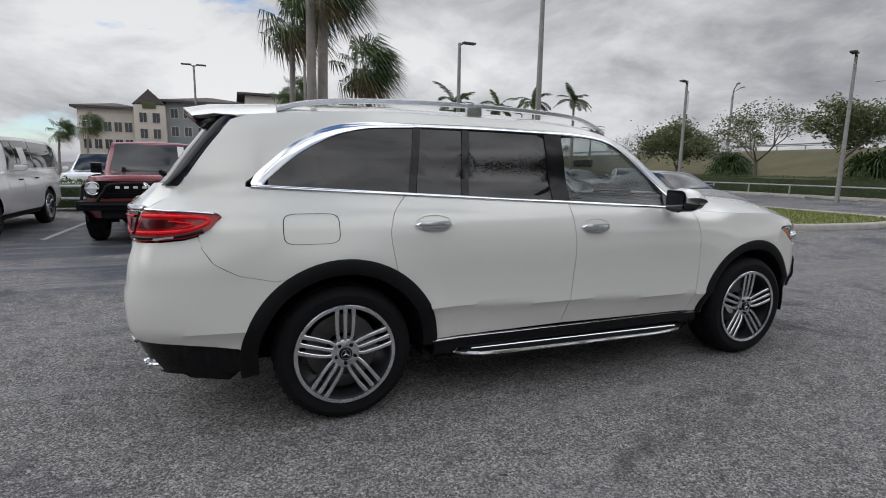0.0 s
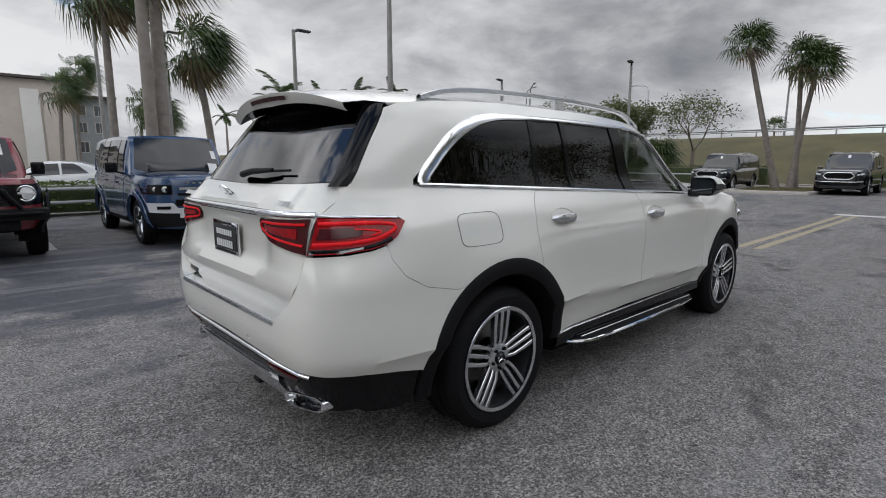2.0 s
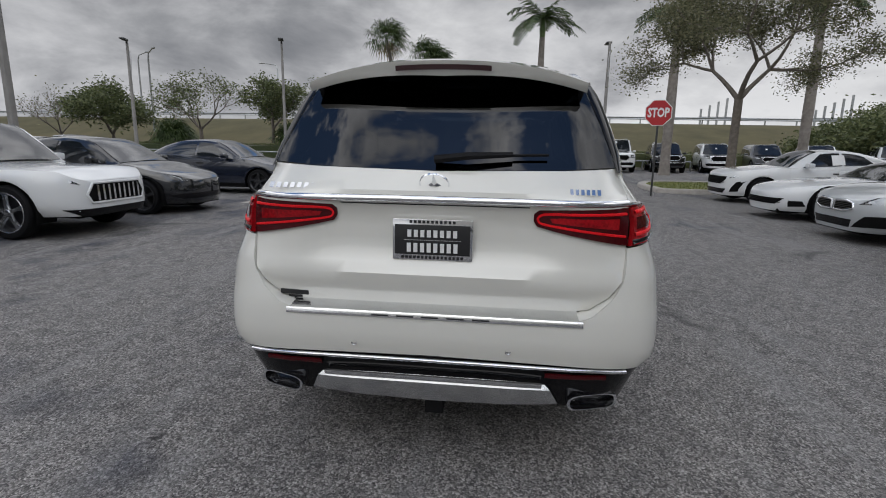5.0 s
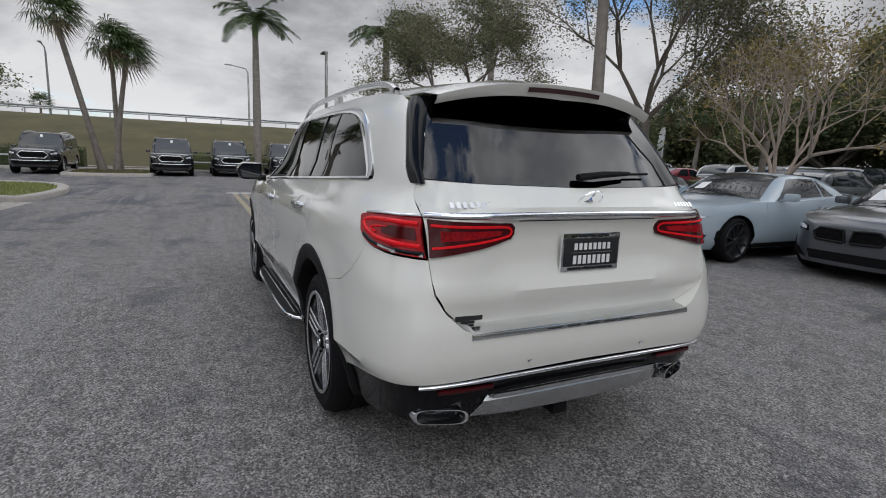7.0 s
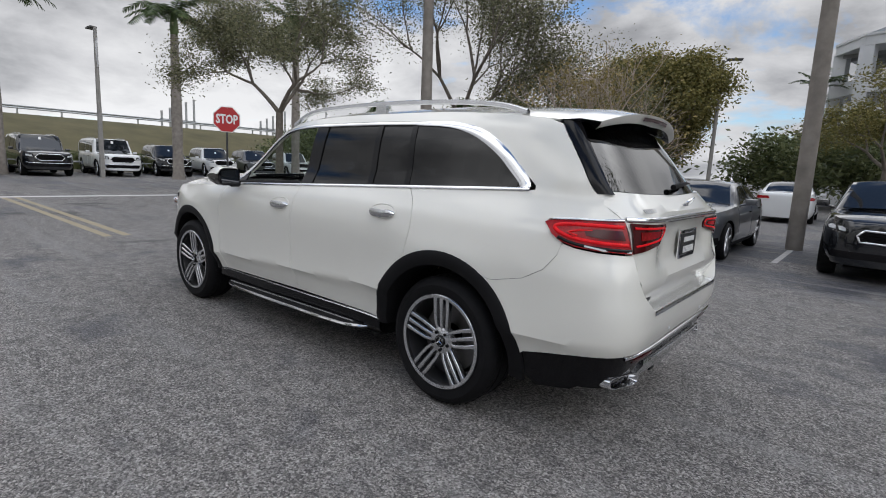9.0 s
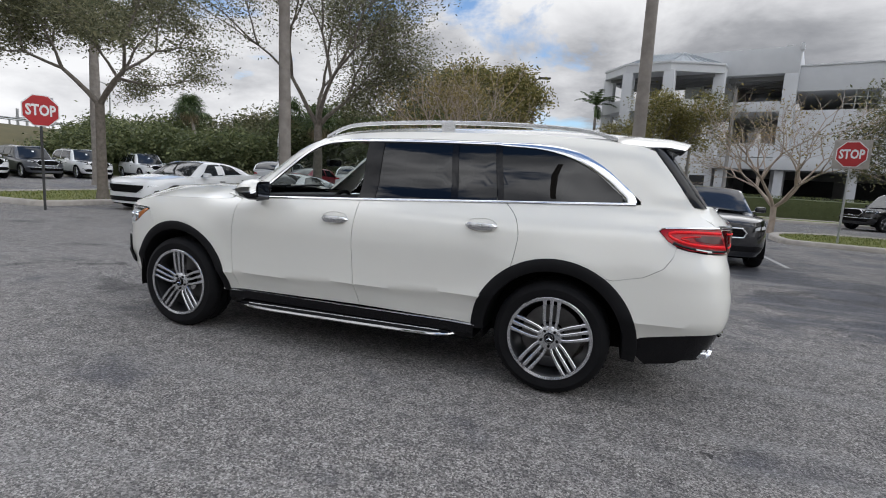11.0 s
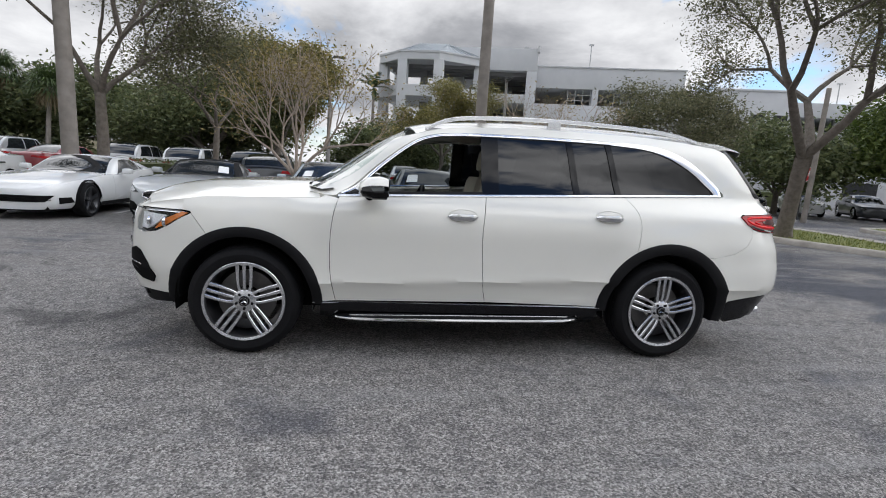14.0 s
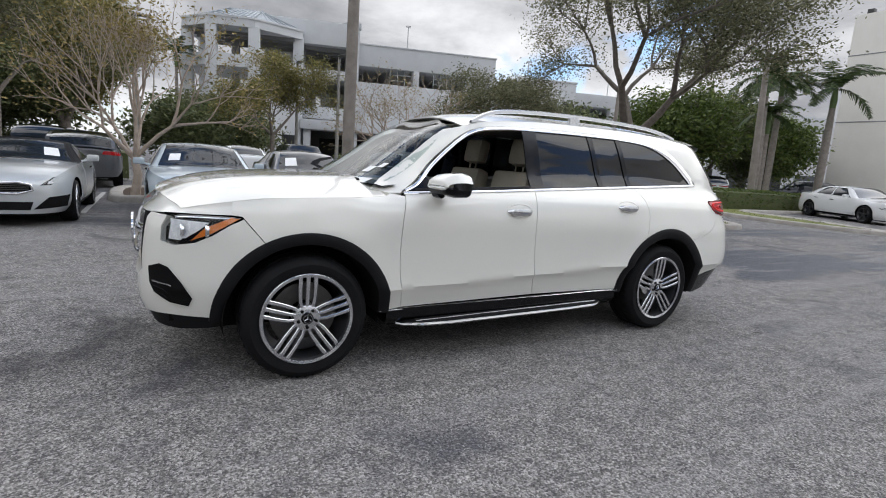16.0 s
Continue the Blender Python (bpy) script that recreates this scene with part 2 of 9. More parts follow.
M_ROOF = varied("brown_roof_shingle", (0.075, 0.06, 0.055), (0.13, 0.11, 0.10), 0.85, 3.0, 0.4)
M_ROOFMETAL = varied("grey_standing_seam", (0.26, 0.29, 0.31), (0.34, 0.37, 0.39), 0.5, 2.0, 0.2)
# near-black for panels laid over openings: their inner shade is in the colour
M_VOID = plain("shade_toned_opening", (0.02, 0.021, 0.023), 0.6, 0.0, 0.0, 3, 0.5, 0.0)
M_PANE = plain("window_pane", (0.03, 0.035, 0.04), 0.08, 0.0, 0.6, 3, 0.4, 0.0)
M_SIGNRED = plain("sign_red", (0.42, 0.018, 0.022), 0.45, 0.0, 0.0, 30, 0.12, 0.0)
M_SIGNWHITE = plain("sign_white", (0.78, 0.78, 0.77), 0.5, 0.0, 0.0, 30, 0.06, 0.0)
M_CONE = plain("faded_orange_plastic", (0.62, 0.16, 0.07), 0.6, 0.0, 0.0, 30, 0.2, 0.1)
M_LINEY = varied("worn_yellow_line", (0.25, 0.21, 0.14), (0.44, 0.38, 0.27), 0.85, 14.0, 0.4)
M_LINEW = varied("worn_white_line", (0.28, 0.27, 0.26), (0.60, 0.59, 0.57), 0.85, 10.0, 0.4)
M_LINEBRIGHT = varied("white_line_paint", (0.45, 0.44, 0.43), (0.72, 0.71, 0.69), 0.8, 6.0, 0.3)
M_BANNER = plain("banner_cloth", (0.70, 0.70, 0.70), 0.8, 0.0, 0.0, 20, 0.1, 0.1)
M_MULCH = varied("brown_mulch", (0.05, 0.035, 0.025), (0.12, 0.085, 0.06), 0.95, 20.0, 0.8)

# ---- mesh helpers ----
def shade(bm, angle=35):
    for f in bm.faces:
        f.smooth = True
    lim = radians(angle)
    for ed in bm.edges:
        if len(ed.link_faces) == 2:
            ed.smooth = ed.calc_face_angle(0) < lim
        else:
            ed.smooth = False


def mesh_of(name, bm, mat, angle=35):
    bm.normal_update()
    shade(bm, angle)
    me = bpy.data.meshes.new(name)
    bm.to_mesh(me)
    bm.free()
    for m in (mat if isinstance(mat, (list, tuple)) else [mat]):
        me.materials.append(m)
    return me


def part(name, bm, mat, parent=None, label="", angle=35):
    ob = new(name, mesh_of(name, bm, mat, angle))
    if parent is not None:
        ob.parent = parent
    if label:
        tagged(ob, label)
    return ob


def thing(name, label, category, m=None, group="", kind=""):
    ob = new(name)
    tagged(ob, label, category, group, kind)
    if m is not None:
        ob.matrix_world = m
    return ob


def setting(name, bm, mat, label, category, angle=35):
    return tagged(part(name, bm, mat, None, "", angle), label, category, "", "structure")


def box(bm, x0, x1, y0, y1, z0, z1, bevel=0.0, m=None):
    vs = [bm.verts.new(Vector((x, y, z))) for z in (z0, z1) for y in (y0, y1) for x in (x0, x1)]
    fs = [bm.faces.new([vs[i] for i in f]) for f in ((0, 2, 3, 1), (4, 5, 7, 6), (0, 1, 5, 4), (2, 6, 7, 3), (0, 4, 6, 2), (1, 3, 7, 5))]
    if bevel:
        r = bmesh.ops.bevel(bm, geom=list({e for f in fs for e in f.edges}), offset=bevel, segments=2, affect="EDGES", profile=0.6)
        vs = list({v for f in r["faces"] for v in f.verts} | {v for v in vs if v.is_valid})
    if m is not None:
        bmesh.ops.transform(bm, matrix=m, verts=vs)
    return vs


def tube(bm, pts, radii, seg=10, cap=True):
    """A round bar along points; radii is a number or one for each point."""
    pts = [Vector(p) for p in pts]
    radii = radii if isinstance(radii, (list, tuple)) else [radii] * len(pts)
    rings, side = [], None
    for i, p in enumerate(pts):
        d = (pts[min(i + 1, len(pts) - 1)] - pts[max(i - 1, 0)]).normalized()
        if side is None:
            side = d.orthogonal().normalized()
        side = (side - d * side.dot(d))
        side = side.normalized() if side.length > 1e-6 else d.orthogonal().normalized()
        other = d.cross(side)
        rings.append([bm.verts.new(p + radii[i] * (math.cos(k * math.tau / seg) * side + math.sin(k * math.tau / seg) * other)) for k in range(seg)])
    for a, b in zip(rings, rings[1:]):
        for k in range(seg):
            bm.faces.new((a[k], a[(k + 1) % seg], b[(k + 1) % seg], b[k]))
    if cap:
        bm.faces.new(rings[0][::-1])
        bm.faces.new(rings[-1])
    return rings


def lathe(bm, prof, seg=32, axis="y", centre=(0, 0, 0), closed=False, cap=False):
    """A turned form: prof is a list of (radius, along the axis)."""
    c, rings = Vector(centre), []
    for r, h in prof:
        ring = []
        for k in range(seg):
            s, t = r * math.cos(k * math.tau / seg), r * math.sin(k * math.tau / seg)
            ring.append(bm.verts.new(c + Vector({"y": (s, h, t), "z": (s, t, h), "x": (h, s, t)}[axis])))
        rings.append(ring)
    pairs = list(zip(rings, rings[1:])) + ([(rings[-1], rings[0])] if closed else [])
    for a, b in pairs:
        for k in range(seg):
            bm.faces.new((a[k], b[k], b[(k + 1) % seg], a[(k + 1) % seg]))
    if cap:
        for ring in (rings[0], rings[-1]):
            bm.faces.new(ring)
    bmesh.ops.recalc_face_normals(bm, faces=bm.faces[:])
    return rings


def smooth_line(pts, n=6, closed=False):
    """A Catmull-Rom line through points."""
    p = [Vector(q) for q in pts]
    out, count = [], len(p)
    for i in range(count if closed else count - 1):
        if closed:
            a, b, c, d = p[i - 1], p[i], p[(i + 1) % count], p[(i + 2) % count]
        else:
            a, b, c, d = p[max(i - 1, 0)], p[i], p[i + 1], p[min(i + 2, count - 1)]
        for k in range(n):
            t = k / n
            out.append(0.5 * (2 * b + (c - a) * t + (2 * a - 5 * b + 4 * c - d) * t * t + (3 * b - a - 3 * c + d) * t ** 3))
    if not closed:
        out.append(p[-1])
    return out


def dense(poly, step):
    out = []
    for a, b in zip(poly, poly[1:] + poly[:1]):
        a, b = Vector(a), Vector(b)
        k = max(1, int((b - a).length / step))
        out += [a.lerp(b, i / k) for i in range(k)]
    return out


def patch(poly, fn, step=0.08, thick=0.012, gap=0.0, out=0.0, bm=None, close=False):
    """A curved panel: the outline poly in (u, v), cut into a grid and laid on fn(u, v); its rim is turned inwards by thick."""
    own = bmesh.new()
    pts = dense([Vector((p[0], p[1])) for p in poly], step)
    if gap:
        area = sum(a.x * b.y - b.x * a.y for a, b in zip(pts, pts[1:] + pts[:1]))
        s, moved = (1 if area > 0 else -1), []
        for i, p in enumerate(pts):
            d = pts[(i + 1) % len(pts)] - pts[i - 1]
            moved.append(p + gap * s * Vector((-d.y, d.x)).normalized() if d.length > 1e-9 else p)
        pts = moved
    own.faces.new([own.verts.new((p.x, p.y, 0)) for p in pts])
    lo = (min(p.x for p in pts), min(p.y for p in pts))
    hi = (max(p.x for p in pts), max(p.y for p in pts))
    for ax in (0, 1):
        n = int((hi[ax] - lo[ax]) / step)
        for k in range(1, n + 1):
            co, no = Vector((0, 0, 0)), Vector((0, 0, 0))
            co[ax], no[ax] = lo[ax] + (hi[ax] - lo[ax]) * k / (n + 1), 1
            bmesh.ops.bisect_plane(own, geom=own.verts[:] + own.edges[:] + own.faces[:], plane_co=co, plane_no=no, dist=1e-6)
    uv = {v: (v.co.x, v.co.y) for v in own.verts}
    norm = {}
    for v, (u, t) in uv.items():
        p = fn(u, t)
        e1, e2 = fn(u + 0.004, t) - fn(u - 0.004, t), fn(u, t + 0.004) - fn(u, t - 0.004)
        nn = e1.cross(e2)
        norm[v] = nn.normalized() if nn.length > 1e-12 else Vector((0, 0, 1))
        v.co = p
    flip = close
    if out:
        for v in own.verts:
            v.co += norm[v] * out * (-1 if flip else 1)
    if thick:
        rim = [ed for ed in own.edges if ed.is_boundary]
        made = bmesh.ops.extrude_edge_only(own, edges=rim)["geom"]
        keys = list(norm)
        base = {}
        for g in made:
            if isinstance(g, bmesh.types.BMVert):
                for ed in g.link_edges:
                    o = ed.other_vert(g)
                    if o in norm:
                        base[g] = o
        for g, o in base.items():
            g.co = o.co - norm[o] * thick * (-1 if flip else 1)
    want = 0.0
    own.normal_update()
    for fc in own.faces:
        v = fc.verts[0]
        if v in norm:
            want += fc.normal.dot(norm[v]) * (-1 if flip else 1)
    if want < 0:
        bmesh.ops.reverse_faces(own, faces=own.faces[:])
    if bm is None:
        return own
    me = bpy.data.meshes.new("tmp")
    own.to_mesh(me)
    own.free()
    bm.from_mesh(me)
    bpy.data.meshes.remove(me)
    return bm


def curve_of(pts):
    """A function through (x, value) points, smooth and monotone between them."""
    xs, vs = [p[0] for p in pts], [p[1] for p in pts]
    d = [(vs[i + 1] - vs[i]) / (xs[i + 1] - xs[i]) for i in range(len(xs) - 1)]
    m = [d[0]] + [0 if a * b <= 0 else 2 * a * b / (a + b) for a, b in zip(d, d[1:])] + [d[-1]]

    def at(x):
        if x <= xs[0]:
            return vs[0]
        if x >= xs[-1]:
            return vs[-1]
        i = max(k for k in range(len(xs) - 1) if xs[k] <= x)
        h = xs[i + 1] - xs[i]
        t = (x - xs[i]) / h
        return ((2 * t ** 3 - 3 * t * t + 1) * vs[i] + (t ** 3 - 2 * t * t + t) * h * m[i] + (-2 * t ** 3 + 3 * t * t) * vs[i + 1]
                + (t ** 3 - t * t) * h * m[i + 1])
    return at


def step01(a, b, x):
    t = min(1.0, max(0.0, (x - a) / (b - a)))
    return t * t * (3 - 2 * t)


def text_mesh(words, size, mat, parent, m, name="lettering", depth=0.003, label="", align="CENTER", width=0.0, bold=0.0):
    cu = bpy.data.curves.new("letters", "FONT")
    cu.body, cu.size, cu.extrude, cu.align_x, cu.align_y, cu.offset = words, size, depth, align, "CENTER", bold
    cu.resolution_u = 2
    tmp = bpy.data.objects.new("letters", cu)
    me = bpy.data.meshes.new_from_object(tmp)
    bpy.data.objects.remove(tmp)
    bpy.data.curves.remove(cu)
    if width:
        xs = [v.co.x for v in me.vertices]
        k = width / (max(xs) - min(xs))
        for v in me.vertices:
            v.co.x *= k
    me.materials.append(mat)
    ob = new(name, me)
    ob.parent = parent
    ob.matrix_basis = m
    if label:
        tagged(ob, label)
    return ob


def line2(pts, n=5, closed=False):
    return [(p.x, p.y) for p in smooth_line([(a, b, 0) for a, b in pts], n, closed)]


def sheet(lines, bm=None, flip=False):
    """A skin over rows of points that have equal counts."""
    bm = bm or bmesh.new()
    rows = [[bm.verts.new(p) for p in r] for r in lines]
    for a, b in zip(rows, rows[1:]):
        for i in range(len(a) - 1):
            f = (a[i], a[i + 1], b[i + 1], b[i])
            bm.faces.new(f[::-1] if flip else f)
    return bm


def strip(fn, pts, width, out, mat, parent, name, label="", up=True):
    """A flat-backed moulding along points (u, v) of a surface."""
    bm = bmesh.new()
    rows = []
    for i, (u, v) in enumerate(pts):
        p = fn(u, v)
        a, b = pts[max(i - 1, 0)], pts[min(i + 1, len(pts) - 1)]
        d = (fn(*b) - fn(*a)).normalized()
        e1, e2 = fn(u + 0.004, v) - fn(u - 0.004, v), fn(u, v + 0.004) - fn(u, v - 0.004)
        nn = e1.cross(e2).normalized()
        nn = nn if nn.dot(Vector((p.x * 0.25, p.y, 0.15))) > 0 else -nn
        s = nn.cross(d).normalized()
        k = width if isinstance(width, float) else width[i]
        rows.append([p - s * k / 2 - nn * 0.006, p - s * k / 2 + nn * out * 0.6, p - s * k * 0.25 + nn * out, p + s * k * 0.25 + nn * out, p + s * k / 2 + nn * out * 0.6, p + s * k / 2 - nn * 0.006])
    sheet(rows, bm)
    bmesh.ops.recalc_face_normals(bm, faces=bm.faces[:])
    return part(name, bm, mat, parent, label, 50)

# ---- ground ----
def asphalt():
    m, n = material("worn_asphalt")
    co = obj_co(n)
    patchy = n.noise(co, 0.22, 6.0, 0.62, 0.9)
    mid = n.noise(co, 0.9, 6.0, 0.65, 0.4)
    ruts = n.noise(n.vmath("MULTIPLY", co, (0.30, 1.6, 1.0)), 0.5, 4.0, 0.6, 0.4)
    worn = n.math("ADD", n.math("MULTIPLY", patchy, 0.42), n.math("ADD", n.math("MULTIPLY", mid, 0.34), n.math("MULTIPLY", ruts, 0.28)))
    # wheels have rubbed the seal coat away in these places (+) and spared it in others (-)
    for x, y, r, k in WEAR:
        d = n("ShaderNodeVectorMath", {0: co, 1: (x, y, 0)}, operation="DISTANCE").outputs[1]
        worn = n.math("ADD", worn, n.math("MULTIPLY", n.ramp(n.math("DIVIDE", d, r * 2.0, True), [(0.0, 1.0), (0.5, 0.45), (1.0, 0.0)], "EASE"), k))
    worn = n.ramp(worn, [(0.462, 0.0), (0.530, 1.0)])
    big = n("ShaderNodeTexVoronoi", {"Vector": co, "Scale": 112.0, "Randomness": 1.0})
    small = n("ShaderNodeTexVoronoi", {"Vector": co, "Scale": 190.0, "Randomness": 1.0})
    pick = n("ShaderNodeSeparateColor", {0: big.outputs["Color"]}).outputs[0]
    pick2 = n("ShaderNodeSeparateColor", {0: small.outputs["Color"]}).outputs[0]
    clump = n.noise(co, 52.0, 4.0, 0.7)
    grain = n.math("ADD", n.math("MULTIPLY", pick, 0.48), n.math("ADD", n.math("MULTIPLY", pick2, 0.22), n.math("MULTIPLY", n.ramp(clump, [(0.30, 0.0), (0.70, 1.0)]), 0.30)))
    rubbed = n.ramp(grain, [(0.14, (0.040, 0.039, 0.038)), (0.40, (0.132, 0.125, 0.119)), (0.60, (0.268, 0.254, 0.241)), (0.86, (0.54, 0.516, 0.494))])
    sealed = n.ramp(grain, [(0.16, (0.018, 0.019, 0.025)), (0.56, (0.050, 0.053, 0.070)), (0.74, (0.105, 0.108, 0.126)), (0.92, (0.34, 0.335, 0.335))])
    base = n.mix(worn, sealed, rubbed)
    base = n.mix(n.math("MULTIPLY", n.ramp(n.noise(co, 7.0, 7.0, 0.75), [(0.38, 1.0), (0.54, 0.0)]), 0.42), base, (0.030, 0.031, 0.036))
    streak = n.noise(n.vmath("MULTIPLY", co, (0.22, 2.6, 1.0)), 1.1, 6.0, 0.65, 0.7)
    base = n.mix(n.math("MULTIPLY", n.ramp(streak, [(0.52, 0.0), (0.62, 1.0)]), 0.50), base, n.mix(grain, (0.06, 0.058, 0.056), (0.42, 0.41, 0.40)))
    stain = n.ramp(n.noise(co, 0.55, 4.0, 0.6, 1.2), [(0.60, 0.0), (0.68, 1.0)])
    base = n.mix(n.math("MULTIPLY", stain, 0.5), base, (0.020, 0.020, 0.023))
    drops = n.ramp(n.noise(co, 3.3, 3.0, 0.5), [(0.735, 0.0), (0.755, 1.0)])
    base = n.mix(n.math("MULTIPLY", drops, 0.75), base, (0.012, 0.012, 0.013))
    rough = n.ramp(worn, [(0.0, 0.50), (1.0, 0.88)])
    h = n.math("ADD", n.math("MULTIPLY", big.outputs["Distance"], -0.7), n.math("MULTIPLY", pick2, 0.4))
    finish(n, bsdf(n, base, rough, 0.0, bump(n, h, 0.8, 0.008), 0.0, 0.35))
    return m


WEAR = [(-1.5, -2.6, 2.6, 0.10), (1.5, -2.4, 2.4, 0.09), (5.5, -3.0, 4.0, 0.06), (3.6, 2.6, 2.2, 0.04), (6.0, 4.0, 3.0, 0.02), (-1.6, 2.6, 1.6, 0.03), (0.4, 3.0, 1.6, 0.05), (-6.5, -1.5, 2.6, -0.05), (-3.0, -6.0, 2.4, -0.06), (-3.5, 6.2, 3.0, -0.06)]
M_ASPHALT = asphalt()
bm = bmesh.new()
rr = [0, 6, 14, 30, 60, 140, 400, 1200, 3000]
rows = [[Vector((r * math.cos(q), r * math.sin(q), 0)) for q in np.linspace(0, math.tau, 49)] for r in rr[1:]]
sheet(rows, bm)
bm.faces.new([v for v in bm.verts if abs(v.co.length - 6) < 1e-3][:48])
bmesh.ops.remove_doubles(bm, verts=bm.verts[:], dist=1e-4)
bmesh.ops.recalc_face_normals(bm, faces=bm.faces[:])
setting("ground", bm, M_ASPHALT, "worn grey asphalt of the parking lot with pale chips and dark stains", "ground")

# ---- the white SUV ----
HUB_F, HUB_R, HUB_Z = 1.5675, -1.5675, 0.385
b_of = curve_of([(0.20, 0.84), (0.33, 0.876), (0.40, 0.893), (0.50, 0.922), (0.548, 0.938), (0.575, 0.9585), (0.60, 0.9555), (0.64, 0.952), (0.75, 0.951), (0.90, 0.955), (1.0, 0.948),
                 (1.08, 0.930), (1.14, 0.906), (1.19, 0.874), (1.25, 0.832), (1.32, 0.795), (1.50, 0.742), (1.62, 0.698), (1.68, 0.660), (1.78, 0.58)])
ar_of = curve_of([(0.20, 2.46), (0.33, 2.545), (0.45, 2.60), (0.56, 2.635), (0.65, 2.655), (0.74, 2.655), (0.85, 2.635), (1.0, 2.625), (1.17, 2.62),
                  (1.22, 2.595), (1.29, 2.520), (1.32, 2.487), (1.417, 2.415), (1.50, 2.352), (1.65, 2.235), (1.75, 2.14)])
gate_of = curve_of([(0.70, 2.575), (0.76, 2.585), (0.80, 2.60), (0.885, 2.632), (0.94, 2.616), (1.1, 2.612), (1.17, 2.618), (1.20, 2.61), (1.24, 2.572),
                    (1.30, 2.506), (1.32, 2.487), (1.417, 2.415), (1.50, 2.352), (1.65, 2.235), (1.75, 2.14)])
af_of = curve_of([(0.20, 2.36), (0.33, 2.42), (0.5, 2.47), (0.7, 2.47), (0.9, 2.45), (1.0, 2.42), (1.06, 2.36), (1.12, 2.27)])
wind_of = curve_of([(1.05, 1.46), (1.17, 1.28), (1.25, 1.14), (1.40, 0.91), (1.55, 0.70), (1.66, 0.50), (1.75, 0.33)])
N = 6.0


def n_of(z):
    """How square the corners are in plan, by height."""
    return 8.0 + 2.5 * step01(1.04, 0.86, z) + 5.0 * step01(1.24, 1.38, z)


def flare(x, z):
    f = 0.0
    for hx in (HUB_F, HUB_R):
        r = math.hypot(x - hx, z - HUB_Z)
        f += 0.016 * math.exp(-((r - 0.52) / 0.10) ** 2)
    f += 0.020 * step01(-1.85, -2.25, x) * math.exp(-((z - 0.66) / 0.16) ** 2)
    return f * (1 - step01(0.95, 1.1, z))


def k_end(r, n=N):
    return max(0.0, 1 - min(0.9999, abs(r)) ** n) ** (1 / n)


def side_y(x, z):
    if x < 0:
        k = k_end(x / ar_of(z), n_of(z))
    else:
        k = k_end(x / af_of(z), 5.0)
        t = step01(1.06, 1.2, z) * step01(1.34, 1.02, x)
        if t > 0:
            k = k + (k_end(max(0.0, x + 0.4) / (wind_of(z) + 0.4), 5.0) - k) * t
    # the crease along the doors rises towards the tail
    z = z + 0.036 * x * step01(0.42, 0.50, z) * step01(0.74, 0.65, z) * step01(1.45, 1.05, abs(x))
    return b_of(z) * k + flare(x, z)


def side_l(x, z):
    return Vector((x, side_y(x, z), z))


def side_r(x, z):
    return Vector((x, -side_y(x, z), z))


SIDES = ((side_l, True, 1), (side_r, False, -1))


def wrap_table(a, b, n):
    pts = [((1 - (i / 60 * 0.89) ** n) ** (1 / n), i / 60 * 0.89) for i in range(61)]
    pts += [(x, (1 - x ** n) ** (1 / n)) for x in np.linspace(pts[-1][0], 0.0, 120)[1:]]
    run, out = 0.0, [(0.0, *pts[0])]
    for p, q in zip(pts, pts[1:]):
        run += math.hypot((q[0] - p[0]) * a, (q[1] - p[1]) * b)
        out.append((run, *q))
    return np.array(out)


W_REAR, W_FRONT = wrap_table(2.62, 0.95, N), wrap_table(2.45, 0.95, 5.0)


def u_y0(y, tab):
    return math.copysign(float(np.interp(abs(y) / 0.95, tab[:, 2], tab[:, 0])), y)


def u_x0(x, tab, a):
    return float(np.interp(-abs(x) / a, -tab[:, 1], tab[:, 0]))


def squared(c, s, n):
    """The point of a superellipse of order n that lies in the direction (c, s)."""
    k = (c ** n + s ** n) ** (-1 / n)
    return c * k, s * k


def u_at(axis, value, z):
    """The place along the rear wrap at which x or y has a value, at the height z."""
    lo, hi = 0.0, float(W_REAR[-1, 0])
    for _ in range(36):
        mid = (lo + hi) / 2
        p = rear(mid, z)
        if (p.x < value) if axis == "x" else (p.y < value):
            lo = mid
        else:
            hi = mid
    return (lo + hi) / 2


def rear(u, z):
    c, s = np.interp(abs(u), W_REAR[:, 0], W_REAR[:, 1]), np.interp(abs(u), W_REAR[:, 0], W_REAR[:, 2])
    c, s = squared(c, s, n_of(z))
    x = -ar_of(z) * c
    return Vector((x, math.copysign(b_of(z) * s + flare(x, z) * step01(0.7, 0.95, s), u), z))


def front(u, z):
    c, s = np.interp(abs(u), W_FRONT[:, 0], W_FRONT[:, 1]), np.interp(abs(u), W_FRONT[:, 0], W_FRONT[:, 2])
    x = af_of(z) * c
    return Vector((x, math.copysign(b_of(z) * s + flare(x, z) * (s > 0.8), u), z))


def gate(y, z):
    b = b_of(z)
    x = -gate_of(z) * k_end(y / b, n_of(z))
    dent = 0.03 * step01(0.56, 0.40, abs(y)) * step01(0.92, 0.99, z) * step01(1.185, 1.165, z)
    return Vector((x + dent, y, z))


def rear_glass(y, z):
    q = abs(y) / b_of(z)
    return Vector((-gate_of(z) * (1 - 0.012 * q ** 2 - 0.030 * q ** 5), y, z))


def screen(y, z):
    return Vector((-0.4 + (wind_of(z) + 0.4) * k_end(y / b_of(z), 5.0), y, z))


def arc(hx, r, a0, a1, n=14, hz=HUB_Z):
    return [(hx + r * math.cos(radians(a0 + (a1 - a0) * i / n)), hz + r * math.sin(radians(a0 + (a1 - a0) * i / n))) for i in range(n + 1)]


